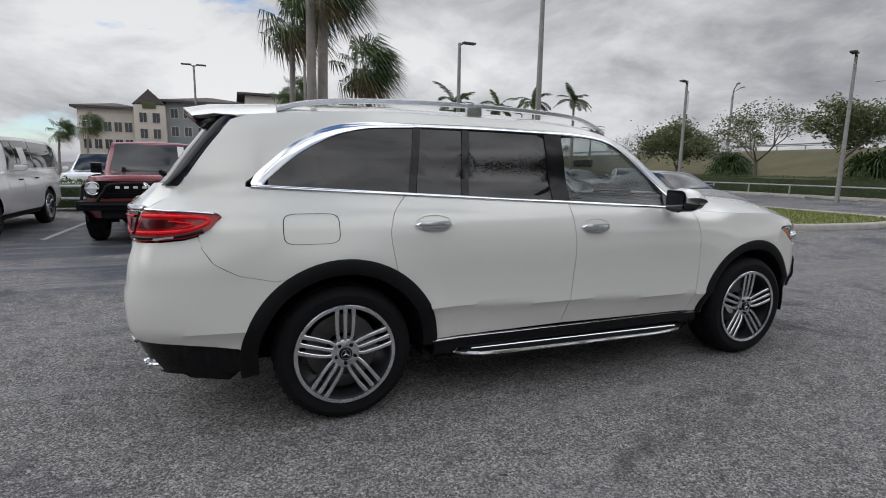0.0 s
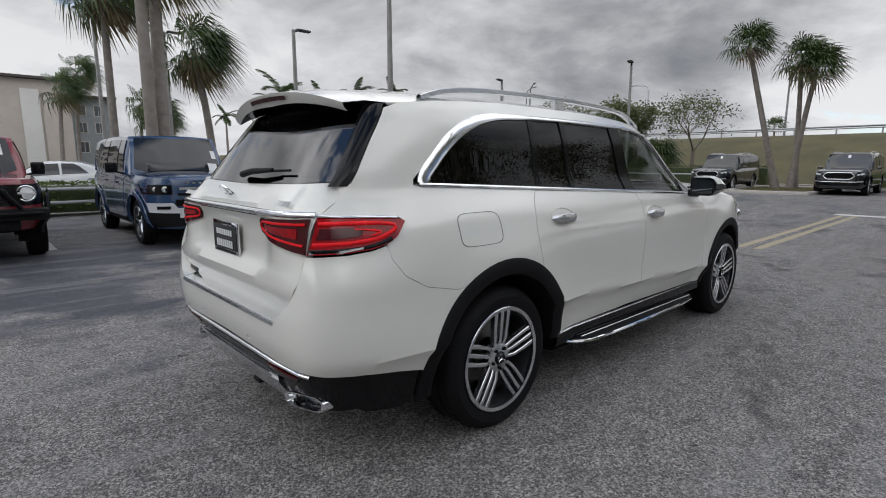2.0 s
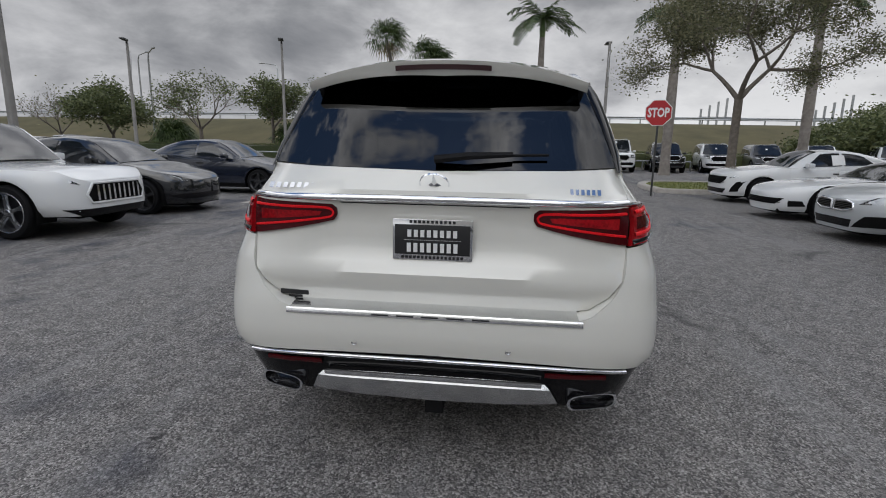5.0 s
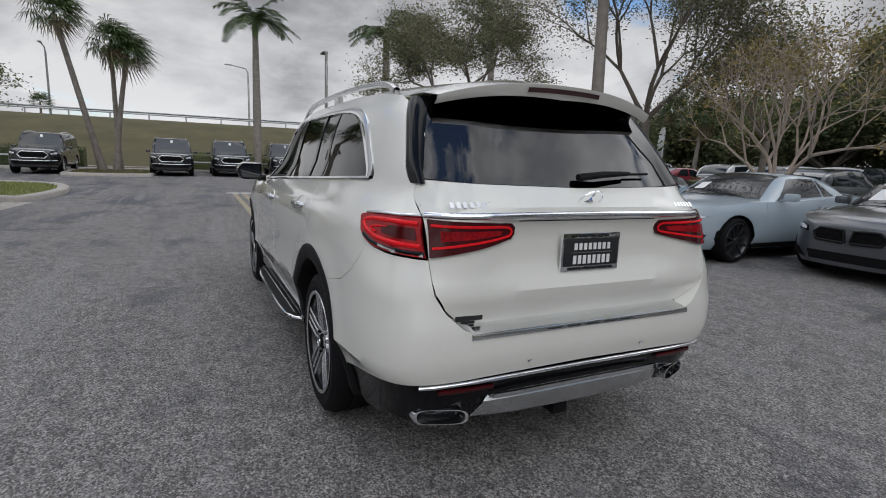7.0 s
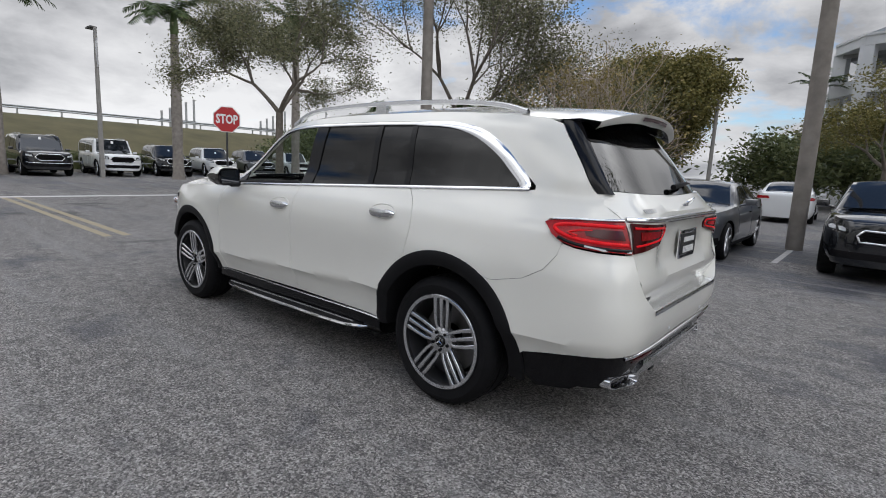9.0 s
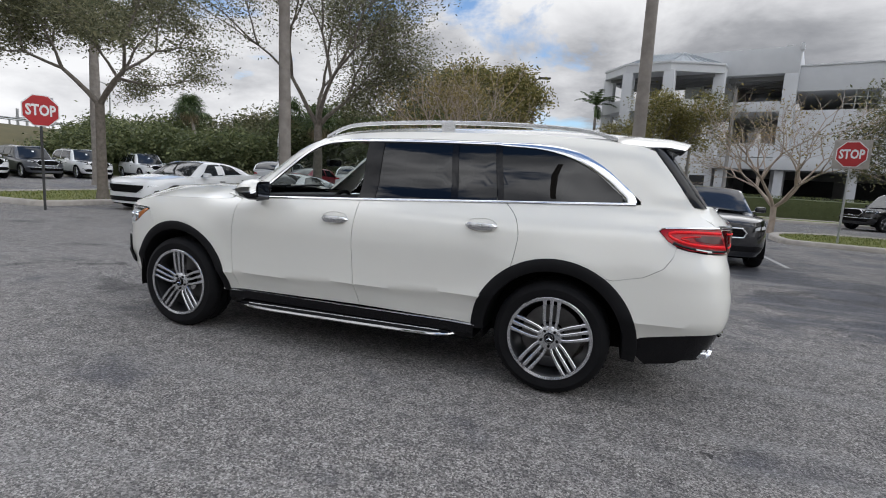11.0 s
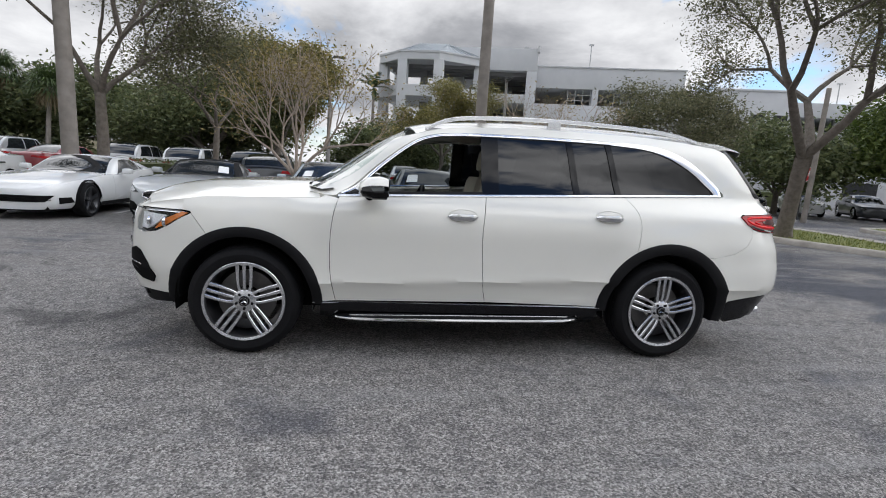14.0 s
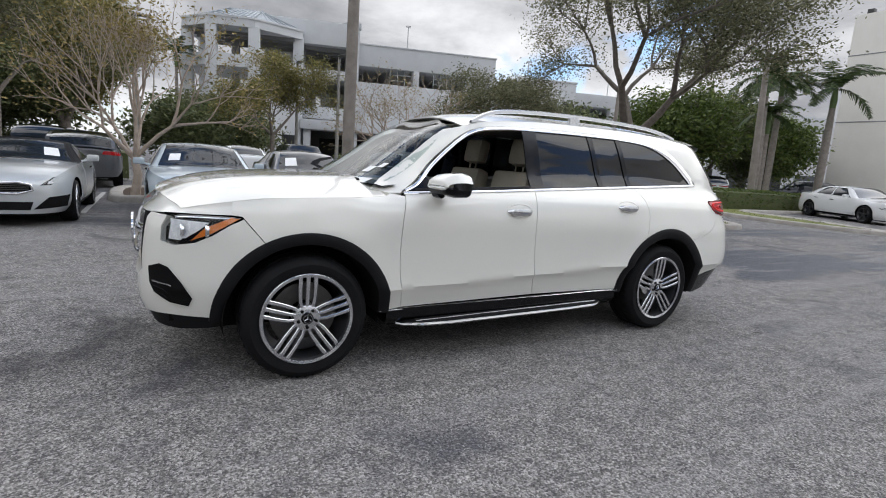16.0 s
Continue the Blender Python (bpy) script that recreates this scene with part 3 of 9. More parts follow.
def wheel(parent, x, y, side, r=0.39, rim=0.276, width=0.275, style="triple", mat=None, face=None, z=None, cap=True):
    """A wheel whose outer face looks to side (+1: +y): rim, with tyre, spokes, cap and brake under it."""
    mat, face = mat or M_RIMDARK, face or M_RIM
    bm = bmesh.new()
    h = width / 2
    lathe(bm, [(rim - 0.012, h - 0.004), (rim + 0.006, h), (rim + 0.006, h - 0.012), (rim - 0.02, h - 0.02), (rim - 0.045, 0.0), (rim - 0.03, -h), (rim, -h)], 48)
    hub = part("wheel", bm, mat, parent)
    hub.matrix_basis = pose(x, y - side * h, r if z is None else z, 0, 0, 0 if side > 0 else 180)
    bm = bmesh.new()
    lathe(bm, [(rim - 0.016, h + 0.001), (rim + 0.002, h + 0.006), (rim + 0.005, h + 0.003), (rim - 0.004, h - 0.006)], 56)
    part("rim_lip", bm, face, hub)
    bm = bmesh.new()
    prof = [(rim + 0.004, -h + 0.01), (rim + 0.03, -h - 0.004), (r - 0.05, -h - 0.006), (r - 0.018, -h + 0.012), (r - 0.004, -h + 0.04), (r, -h + 0.075), (r, -0.05),
            (r - 0.008, -0.048), (r - 0.008, -0.036), (r, -0.034), (r, 0.034), (r - 0.008, 0.036), (r - 0.008, 0.048), (r, 0.05), (r, h - 0.075), (r - 0.004, h - 0.04),
            (r - 0.018, h - 0.012), (r - 0.05, h + 0.006), (r - 0.06, h + 0.004), (rim + 0.03, h + 0.004), (rim + 0.004, h - 0.006)]
    lathe(bm, prof, 56)
    n = 72 if r > 0.385 else 48
    for k in range(n):
        a = k * math.tau / n
        for s in (-1, 1):
            box(bm, -0.005, 0.005, min(s * (h - 0.078), s * (h - 0.045)), max(s * (h - 0.078), s * (h - 0.045)), r - 0.012, r + 0.0015, 0, Matrix.Rotation(a, 4, "Y"))
    part("tyre", bm, M_TYRE, hub, "black rubber tyre with grooved tread")
    groups = {"triple": 5, "five": 5, "ten": 10, "mesh": 8, "six": 6}[style]
    for g in range(groups):
        a = g * math.tau / groups
        for off in ({"triple": (-0.046, 0.0, 0.046), "mesh": (-0.02, 0.02)}.get(style, (0.0,))):
            bm = bmesh.new()
            wd = 0.024 if style == "triple" else 0.05 if style == "five" else 0.022
            rows = []
            for f, dy, ww in ((0.0, -0.026, 0.9), (0.25, -0.014, 0.9), (0.6, -0.008, 0.95), (0.92, -0.003, 1.1), (1.0, -0.004, 1.3)):
                rr = 0.055 + f * (rim - 0.015 - 0.055)
                o = off * (0.62 + 0.38 * min(1.0, f * 3.0))
                c = ww * wd / 2
                rows.append([(o - c, h + dy - 0.03, rr), (o - c * 0.9, h + dy - 0.003, rr), (o - c * 0.6, h + dy, rr), (o + c * 0.6, h + dy, rr), (o + c * 0.9, h + dy - 0.003, rr), (o + c, h + dy - 0.03, rr)])
            sheet([[Vector(p) for p in row] for row in rows], bm)
            bmesh.ops.transform(bm, matrix=Matrix.Rotation(a, 4, "Y"), verts=bm.verts[:])
            bmesh.ops.recalc_face_normals(bm, faces=bm.faces[:])
            part("spoke", bm, face, hub, "", 30)
    bm = bmesh.new()
    lathe(bm, [(0.0005, h - 0.019), (0.070, h - 0.020), (0.080, h - 0.026), (0.090, h - 0.06)], 32)
    part("hub", bm, face, hub)
    for k in range(5):
        a = (k + 0.5) * math.tau / 5
        bm = bmesh.new()
        lathe(bm, [(0.0095, h - 0.028), (0.0095, h - 0.012), (0.006, h - 0.008), (0.0004, h - 0.008)], 8, "y", (0.056 * math.sin(a), 0, 0.056 * math.cos(a)))
        part("wheel_bolt", bm, M_DARK, hub)
    if cap:
        bm = bmesh.new()
        lathe(bm, [(0.0004, h - 0.006), (0.03, h - 0.007), (0.036, h - 0.012), (0.037, h - 0.02)], 24)
        part("centre_cap", bm, M_PIANO, hub, "black centre cap")
        bm = bmesh.new()
        star(bm, 0.026, 0.003)
        em = part("cap_emblem", bm, M_CHROME, hub, "small chrome ring emblem")
        em.matrix_basis = Matrix.Translation((0, h - 0.006, 0))
    bm = bmesh.new()
    lathe(bm, [(0.09, -0.005), (rim - 0.075, -0.005), (rim - 0.075, 0.02), (0.09, 0.02)], 40, closed=True)
    part("brake_disc", bm, M_STEEL, hub)
    bm = bmesh.new()
    rows = []
    for k in range(8):
        a = radians(148 + k * 9)
        u, v = math.sin(a), math.cos(a)
        rows.append([Vector((u * rr_, y, v * rr_)) for y, rr_ in ((-0.03, rim - 0.125), (0.045, rim - 0.125), (0.05, rim - 0.115), (0.05, rim - 0.065), (0.045, rim - 0.055), (-0.03, rim - 0.055), (-0.03, rim - 0.125))])
    sheet(rows, bm)
    bmesh.ops.recalc_face_normals(bm, faces=bm.faces[:])
    part("brake_caliper", bm, M_RIMDARK, hub)
    return hub


def star(bm, r, depth=0.004, ring=True):
    """A ring with three pointed arms, in the plane y = 0."""
    if ring:
        tube_pts = [(r * math.cos(k * math.tau / 40), 0, r * math.sin(k * math.tau / 40)) for k in range(40)]
        rows = [[Vector(p) * (1 + s / r) + Vector((0, d, 0)) for p in tube_pts + tube_pts[:1]] for s, d in ((-0.05 * r, 0), (-0.03 * r, depth), (0.03 * r, depth), (0.05 * r, 0))]
        sheet(rows, bm)
    for k in range(3):
        a = math.pi / 2 + k * math.tau / 3
        tip = Vector((r * math.cos(a), 0, r * math.sin(a)))
        n = Vector((-math.sin(a), 0, math.cos(a))) * 0.17 * r
        c = bm.verts.new((0, depth * 1.6, 0))
        t = bm.verts.new(tip)
        l, q = bm.verts.new(n * 0.95 + tip * 0.12), bm.verts.new(-n * 0.95 + tip * 0.12)
        bm.faces.new((c, l, t))
        bm.faces.new((c, t, q))
    bmesh.ops.recalc_face_normals(bm, faces=bm.faces[:])
    return bm


def bars(count, width, height, mat, parent, m, name="lettering", label=""):
    """A line of plain bars in place of letters, centred in the plane z = 0."""
    pitch = width / count
    for k in range(count):
        bm = bmesh.new()
        x = -width / 2 + (k + 0.5) * pitch
        box(bm, x - pitch * 0.30, x + pitch * 0.30, -height / 2, height / 2, 0, 0.003)
        ob = part(name, bm, mat, parent, label)
        ob.matrix_basis = m
    return ob


wedge_x = curve_of([(1.27, -2.385), (1.304, -2.355), (1.461, -2.248), (1.605, -2.138), (1.64, -2.112), (1.70, -2.065)])


def build_suv():
    car = thing("suv", "pearl white three-row luxury SUV parked on the asphalt lot", "car")
    R, RR = 0.524, 0.538
    # side panels ------------------------------------------------------------
    seam_f = line2([(0.945, 0.40), (0.985, 0.62), (0.992, 0.84), (0.975, 1.02), (0.945, 1.135)])
    seam_b = line2([(-0.150, 0.415), (-0.118, 0.55), (-0.100, 0.72), (-0.088, 0.92), (-0.100, 1.10), (-0.112, 1.21)])
    seam_r = line2([(-1.282, 0.842), (-1.302, 0.95), (-1.310, 1.06), (-1.275, 1.17), (-1.195, 1.255)])
    belt = lambda x: 1.152 + (0.90 - x) * 0.0495
    hood_edge = curve_of([(1.0, 1.140), (1.13, 1.128), (1.8, 1.098), (2.0, 1.070), (2.2, 1.032), (2.36, 0.985)])
    af0, af1 = 180 + math.degrees(math.asin(0.01)), 90
    front_arc = arc(HUB_F, R, 178, 62, 16)
    fender = seam_f + [(1.04, 1.15), (1.07, hood_edge(1.07))] + [(x, hood_edge(x)) for x in np.linspace(1.15, 1.98, 9)] + [(1.985, 1.000), (1.93, 0.992), (1.922, 0.980), (1.86, 0.905)] + arc(HUB_F, R, 62, 178, 16) + [(1.03, 0.395)]
    door_f = seam_b + [(x, belt(x)) for x in np.linspace(-0.05, 0.94, 12)] + seam_f[::-1]
    door_r = [(-0.150, 0.415), (-1.02, 0.405)] + arc(HUB_R, RR, 3, 58, 8) + seam_r + [(x, belt(x)) for x in np.linspace(-1.15, -0.13, 12)] + seam_b[::-1]
    quarter = arc(HUB_R, RR, 58, 124, 9) + [(-1.93, 0.825), (-2.10, 0.862), (-2.21, 0.925), (-2.262, 1.0), (-2.275, 1.062), (-2.165, 1.150), (-2.185, 1.168), (-2.30, 1.176), (-2.40, 1.180)]
    quarter += [(-ar_of(z) * k_end(y / b_of(z), n_of(z)), z) for y, z in ((0.752, 1.185), (0.7515, 1.20), (0.750, 1.22), (0.744, 1.25), (0.733, 1.28), (0.720, 1.305))]
    quarter += [(wedge_x(z), z) for z in (1.312, 1.36, 1.42, 1.50, 1.58, 1.645)]
    roof_edge = curve_of([(-2.3, 1.655), (-2.06, 1.672), (-1.7, 1.708), (-1.2, 1.730), (-0.5, 1.726), (0.0, 1.702), (0.3, 1.660), (0.46, 1.618)])
    top = [(x, roof_edge(x)) for x in np.linspace(-2.02, 0.44, 20)]
    pillar = [(-0.4 + 0.925 * (wind_of(z) + 0.4), z) for z in np.linspace(1.60, 1.17, 9)]
    win_out = line2([(0.965, 1.158), (0.84, 1.235), (0.68, 1.385), (0.46, 1.555), (0.30, 1.625), (0.10, 1.652), (-0.15, 1.662), (-0.60, 1.670), (-1.05, 1.668), (-1.40, 1.655),
                     (-1.62, 1.606), (-1.80, 1.515), (-1.94, 1.408), (-2.045, 1.322)], 5)
    quarter += top + pillar + [(1.04, 1.15), (0.965, 1.153)] + win_out[1:] + [(-2.050, 1.300)] + [(x, belt(x) - 0.004) for x in np.linspace(-1.98, -1.20, 9)] + seam_r[::-1]
    # openings of the glass -------------------------------------------------
    win_in = line2([(0.86, 1.178), (0.66, 1.365), (0.45, 1.530), (0.30, 1.598), (0.10, 1.628), (-0.15, 1.638), (-0.60, 1.646), (-1.05, 1.644), (-1.38, 1.630), (-1.58, 1.585),
                    (-1.755, 1.495), (-1.885, 1.390), (-1.975, 1.318)], 5)

    def top_at(x):
        return float(np.interp(-x, [-p[0] for p in win_in], [p[1] for p in win_in]))
    for fn, flip, s in SIDES:
        part("front_fender", patch(fender, fn, 0.05, 0.03, 0.0018, 0, None, flip), M_WHITE, car)
        d = part("front_door", patch(door_f, fn, 0.03, 0.03, 0.0022, 0, None, flip), M_WHITE, car)
        d2 = part("rear_door", patch(door_r, fn, 0.03, 0.03, 0.0022, 0, None, flip), M_WHITE, car)
        part("quarter_panel", patch(quarter, fn, 0.03, 0.03, 0.0012, 0, None, flip), M_WHITE, car)
        # window panes
        lo = lambda x: belt(x) + 0.012
        fw = [(x, lo(x)) for x in np.linspace(-0.09, 0.86, 9)] + [(x, top_at(x)) for x in np.linspace(0.80, -0.09, 16)]
        rw = [(x, lo(x)) for x in np.linspace(-0.80, -0.20, 6)] + [(x, top_at(x)) for x in np.linspace(-0.20, -0.745, 6)]
        vw = [(-1.125, lo(-1.1)), (-0.835, lo(-0.83))] + [(-0.78, top_at(-0.78)), (-1.06, top_at(-1.06))]
        qw = [(-1.94, lo(-1.94)), (-1.17, lo(-1.17)), (-1.105, top_at(-1.105))] + [(x, top_at(x)) for x in np.linspace(-1.2, -1.935, 14)]
        if s < 0:
            part("front_window", patch(fw, fn, 0.12, 0.004, 0.0, -0.012, None, flip), M_SMOKE, car, "dark tinted front door glass")
        part("rear_window", patch(rw, fn, 0.12, 0.004, 0.0, -0.008, None, flip), M_TINT, car, "dark privacy glass of the rear door")
        part("vent_window", patch(vw, fn, 0.12, 0.004, 0.0, -0.008, None, flip), M_TINT, car)
        part("quarter_window", patch(qw, fn, 0.12, 0.004, 0.0, -0.004, None, flip), M_TINT, car, "dark privacy glass behind the rear door")
        # pillars and frames in gloss black
        bp = [(-0.215, lo(-0.2)), (-0.085, lo(-0.1)), (-0.075, top_at(-0.08)), (-0.205, top_at(-0.2))]
        part("door_pillar", patch(bp, fn, 0.1, 0.012, 0.0, -0.001, None, flip), M_PIANO, car)
        cp = [(-1.175, lo(-1.17)), (-1.130, lo(-1.13)), (-1.062, top_at(-1.06)), (-1.108, top_at(-1.1))]
        part("door_pillar", patch(cp, fn, 0.1, 0.012, 0.0, -0.001, None, flip), M_PIANO, car)
        vp = [(-0.845, lo(-0.84)), (-0.795, lo(-0.8)), (-0.742, top_at(-0.74)), (-0.790, top_at(-0.79))]
        part("window_divider", patch(vp, fn, 0.1, 0.010, 0.0, -0.002, None, flip), M_PIANO, car)
        mid = [(p[0] - 0.004, p[1] + 0.004) for p in win_in]
        strip(fn, [p for p in line2([(0.93, 1.166), (0.82, 1.222), (0.66, 1.372), (0.45, 1.540), (0.30, 1.610), (0.10, 1.638), (-0.15, 1.648), (-0.60, 1.655), (-1.05, 1.654), (-1.10, 1.652)], 5)], 0.024, 0.008, M_CHROME, car, "window_trim", "chrome trim over the door windows")
        qpts = line2([(-1.10, 1.652), (-1.39, 1.642), (-1.60, 1.596), (-1.778, 1.506), (-1.91, 1.400), (-1.972, 1.345), (-1.996, 1.300)], 6)
        strip(fn, qpts, [0.026 + 0.036 * min(1.0, i / 14) for i in range(len(qpts))], 0.008, M_CHROME, car, "window_trim", "broad chrome trim round the quarter window")
        strip(fn, [(x, belt(x) + 0.002) for x in np.linspace(0.95, -2.02, 30)], 0.020, 0.009, M_CHROME, car, "belt_trim", "chrome strip under the windows")
        if s > 0:
            rub = [(x, lo(x) + 0.006) for x in np.linspace(-0.08, 0.86, 9)]
            strip(fn, [(p[0], p[1] + 0.004) for p in rub], 0.022, 0.004, M_PLASTIC, car, "window_seal")
        fr = [(0.93, 1.172), (0.68, 1.172 + 0.015), (0.72, 1.290)]
        part("mirror_triangle", patch([(0.925, 1.168), (0.70, 1.178), (0.755, 1.262)], fn, 0.1, 0.01, 0, 0.002, None, flip), M_PIANO, car)
        # arches, sills, running board
        for hx, R_, a0, a1 in ((HUB_F, R, 181, -1), (HUB_R, RR, 189, -1)):
            bm = bmesh.new()
            rows = []
            for i in range(33):
                a = radians(a0 + (a1 - a0) * i / 32)
                row = []
                for rr, o in ((R_ + 0.004, -0.02), (R_ + 0.002, 0.004), (R_ - 0.012, 0.012), (0.470, 0.010), (0.455, 0.004), (0.450, -0.05), (0.445, -0.30)):
                    x, z = hx + rr * math.cos(a) * 1.012, HUB_Z + rr * math.sin(a)
                    p = fn(x, z)
                    p.y += s * o
                    row.append(p)
                rows.append(row)
            sheet(rows, bm)
            bmesh.ops.recalc_face_normals(bm, faces=bm.faces[:])
            part("wheel_arch_trim", bm, M_PLASTIC, car, "matt black wheel arch trim", 40)
        bm = bmesh.new()
        sheet([[Vector((x, s * y, z)) for y, z in ((0.905, 0.395), (0.905, 0.33), (0.87, 0.285), (0.80, 0.26))] for x in np.linspace(1.05, -1.04, 12)], bm)
        part("side_sill", bm, M_PIANO, car, "gloss black side sill")
        strip(fn, [(x, 0.388 + 0.010 * (1.05 - x) / 2.1) for x in np.linspace(1.10, -1.05, 14)], 0.010, 0.012, M_SATIN, car, "sill_trim", "thin satin strip on the sill")
        rb = part("running_board", bmesh.new(), M_PLASTIC, car, "black ribbed running board with a bright edge")
        bm = bmesh.new()
        xs = [0.96, 0.92, 0.80, 0.6, 0, -0.5, -0.75, -0.86, -0.90]
        ws = [0.86, 0.905, 0.95, 0.972, 0.978, 0.978, 0.965, 0.92, 0.87]
        zt = lambda x: 0.300 + 0.012 * (0.96 - x)
        sheet([[Vector((x, s * 0.80, zt(x) + 0.012)), Vector((x, s * (wv - 0.03), zt(x))), Vector((x, s * wv, zt(x) - 0.008)), Vector((x, s * wv, zt(x) - 0.03)), Vector((x, s * 0.80, zt(x) - 0.05))] for x, wv in zip(xs, ws)], bm)
        bmesh.ops.recalc_face_normals(bm, faces=bm.faces[:])
        rb.data = mesh_of("running_board", bm, M_PLASTIC)
        bm = bmesh.new()
        tube(bm, [(x, s * (wv + 0.001), zt(x) - 0.018) for x, wv in zip(xs, ws)], 0.011, 8)
        part("edge_strip", bm, M_CHROME, rb, "bright metal edge strip")
        for k in range(4):
            bm = bmesh.new()
            y = s * (0.83 + 0.03 * k)
            tube(bm, [(x, y, zt(x) + 0.008 - 0.002 * k) for x in np.linspace(0.84, -0.80, 6)], 0.006, 6)
            part("tread_rib", bm, M_SATIN if k % 2 else M_PLASTIC, rb)
        # handles
        for hx, hz, par in ((0.062, 1.050, d), (-1.055, 1.092, d2)):
            hnd = part("door_handle", bmesh.new(), M_WHITE, par, "white door handle with a chrome blade")
            bm = bmesh.new()
            rows = []
            for q in np.linspace(-1, 1, 15):
                x = hx + 0.112 * q
                y0 = side_y(x, hz)
                o = 0.042 * (1 - abs(q) ** 3.5) + 0.002
                t = 0.021 * (1 - abs(q) ** 6) + 0.004
                rows.append([Vector((x, s * (y0 + o + dy), hz + dz * t)) for dy, dz in ((-0.014, -0.9), (-0.004, -1.0), (0.004, -0.5), (0.006, 0.2), (0.0, 0.9), (-0.014, 1.0), (-0.018, 0), (-0.014, -0.9))])
            sheet(rows, bm)
            bmesh.ops.recalc_face_normals(bm, faces=bm.faces[:])
            hnd.data = mesh_of("door_handle", bm, M_SATIN)
            bm = bmesh.new()
            sheet([[Vector((hx + 0.095 * math.cos(q) * k, s * (side_y(hx + 0.095 * math.cos(q) * k, hz + 0.012 + 0.034 * math.sin(q) * k) + (0.0018 if k < 0.95 else 0.001)), hz + 0.012 + 0.034 * math.sin(q) * k)) for q in np.linspace(0, math.tau, 25)] for k in (1.0, 0.9, 0.5, 0.05)], bm)
            tube(bm, [(hx + 0.108 * math.cos(q), s * (side_y(hx + 0.108 * math.cos(q), hz + 0.010 + 0.042 * math.sin(q)) + 0.001), hz + 0.010 + 0.042 * math.sin(q)) for q in np.linspace(0, math.tau, 33)], 0.0035, 6, False)
            part("handle_cup", bm, M_WHITE, par, "", 60)
    # rear end ------------------------------------------------------------
    half = [(0, 0.562), (u_at("y", 0.5, 0.553), 0.553), (u_at("y", 0.75, 0.545), 0.545), (u_at("x", -2.50, 0.535), 0.535), (u_at("x", -2.40, 0.525), 0.525), (u_at("x", -2.25, 0.502), 0.502), (u_at("x", -2.082, 0.470), 0.470)]
    half += [(u_at("x", p[0], p[1]), p[1]) for p in arc(HUB_R, RR, 172, 124, 8)]
    half += [(u_at("x", -1.93, 0.825), 0.825), (u_at("x", -2.10, 0.862), 0.862), (u_at("x", -2.21, 0.925), 0.925), (u_at("x", -2.262, 1.0), 1.0), (u_at("x", -2.275, 1.058), 1.058), (u_at("x", -2.34, 1.042), 1.042), (u_at("x", -2.44, 1.030), 1.030), (u_at("y", 0.745, 1.024), 1.024), (u_at("y", 0.742, 0.96), 0.96), (u_at("y", 0.733, 0.896), 0.896), (u_at("y", 0.69, 0.826), 0.826), (u_at("y", 0.622, 0.766), 0.766), (u_at("y", 0.575, 0.748), 0.748), (0, 0.736)]
    bump_poly = half + [(-u, v) for u, v in half[::-1][1:-1]]
    bumper = part("rear_bumper", patch(bump_poly, rear, 0.04, 0.05, 0.0010, 0, None, True), M_WHITE, car)
    ledge = [(0.745, 1.024), (0.742, 0.96), (0.733, 0.896), (0.69, 0.826), (0.622, 0.766), (0.575, 0.748)]
    for s in (1, -1):
        bm = bmesh.new()
        rows = []
        for (y, z), (y1, z1) in zip(ledge, [(0.740, 1.024), (0.736, 0.96), (0.726, 0.900), (0.684, 0.832), (0.618, 0.775), (0.56, 0.762)]):
            a, b = rear(u_at("y", y, z), z), gate(y1, z1)
            b = b + Vector((0.02, 0.0, 0.001))
            rows.append([Vector((p.x, s * p.y, p.z)) for p in (a, a.lerp(b, 0.5), b)])
        sheet(rows, bm)
        bmesh.ops.recalc_face_normals(bm, faces=bm.faces[:])
        part("bumper_ledge", bm, M_WHITE, car)
    gp = [(0, 0.752), (0.56, 0.762), (0.618, 0.775), (0.684, 0.832), (0.728, 0.900), (0.738, 0.96), (0.742, 1.03), (0.7505, 1.18), (0.7500, 1.215), (0.7455, 1.248), (0.736, 1.276), (0.722, 1.302), (0.712, 1.316), (0.5, 1.306), (0, 1.296)]
    gp = gp + [(-y, z) for y, z in gp[::-1][1:-1]]
    part("tailgate", patch(gp, gate, 0.05, 0.05, 0.0012, 0, None, True), M_WHITE, car)
    gg = [(0, 1.296), (0.5, 1.306), (0.712, 1.320), (0.700, 1.36), (0.655, 1.50), (0.600, 1.64), (0.585, 1.665), (0, 1.690)]
    gg = gg + [(-y, z) for y, z in gg[::-1][1:-1]]
    part("rear_screen", patch(gg, rear_glass, 0.06, 0.006, 0.002, -0.002, None, True), M_TINT2, car, "dark tinted rear window")
    for s in (1, -1):
        wd = [(u_at("y", 0.716, 1.318), 1.318), (u_at("y", 0.745, 1.24), 1.24), (u_at("x", -2.475, 1.245), 1.245), (u_at("x", -2.42, 1.30), 1.30), (u_at("x", -2.372, 1.345), 1.345)]
        fnw = (lambda u, v: rear(u, v)) if s > 0 else (lambda u, v: Vector((1, -1, 1)) * rear(u, v))
        # black glass wedge beside the rear window
        bm = bmesh.new()
        rows = []
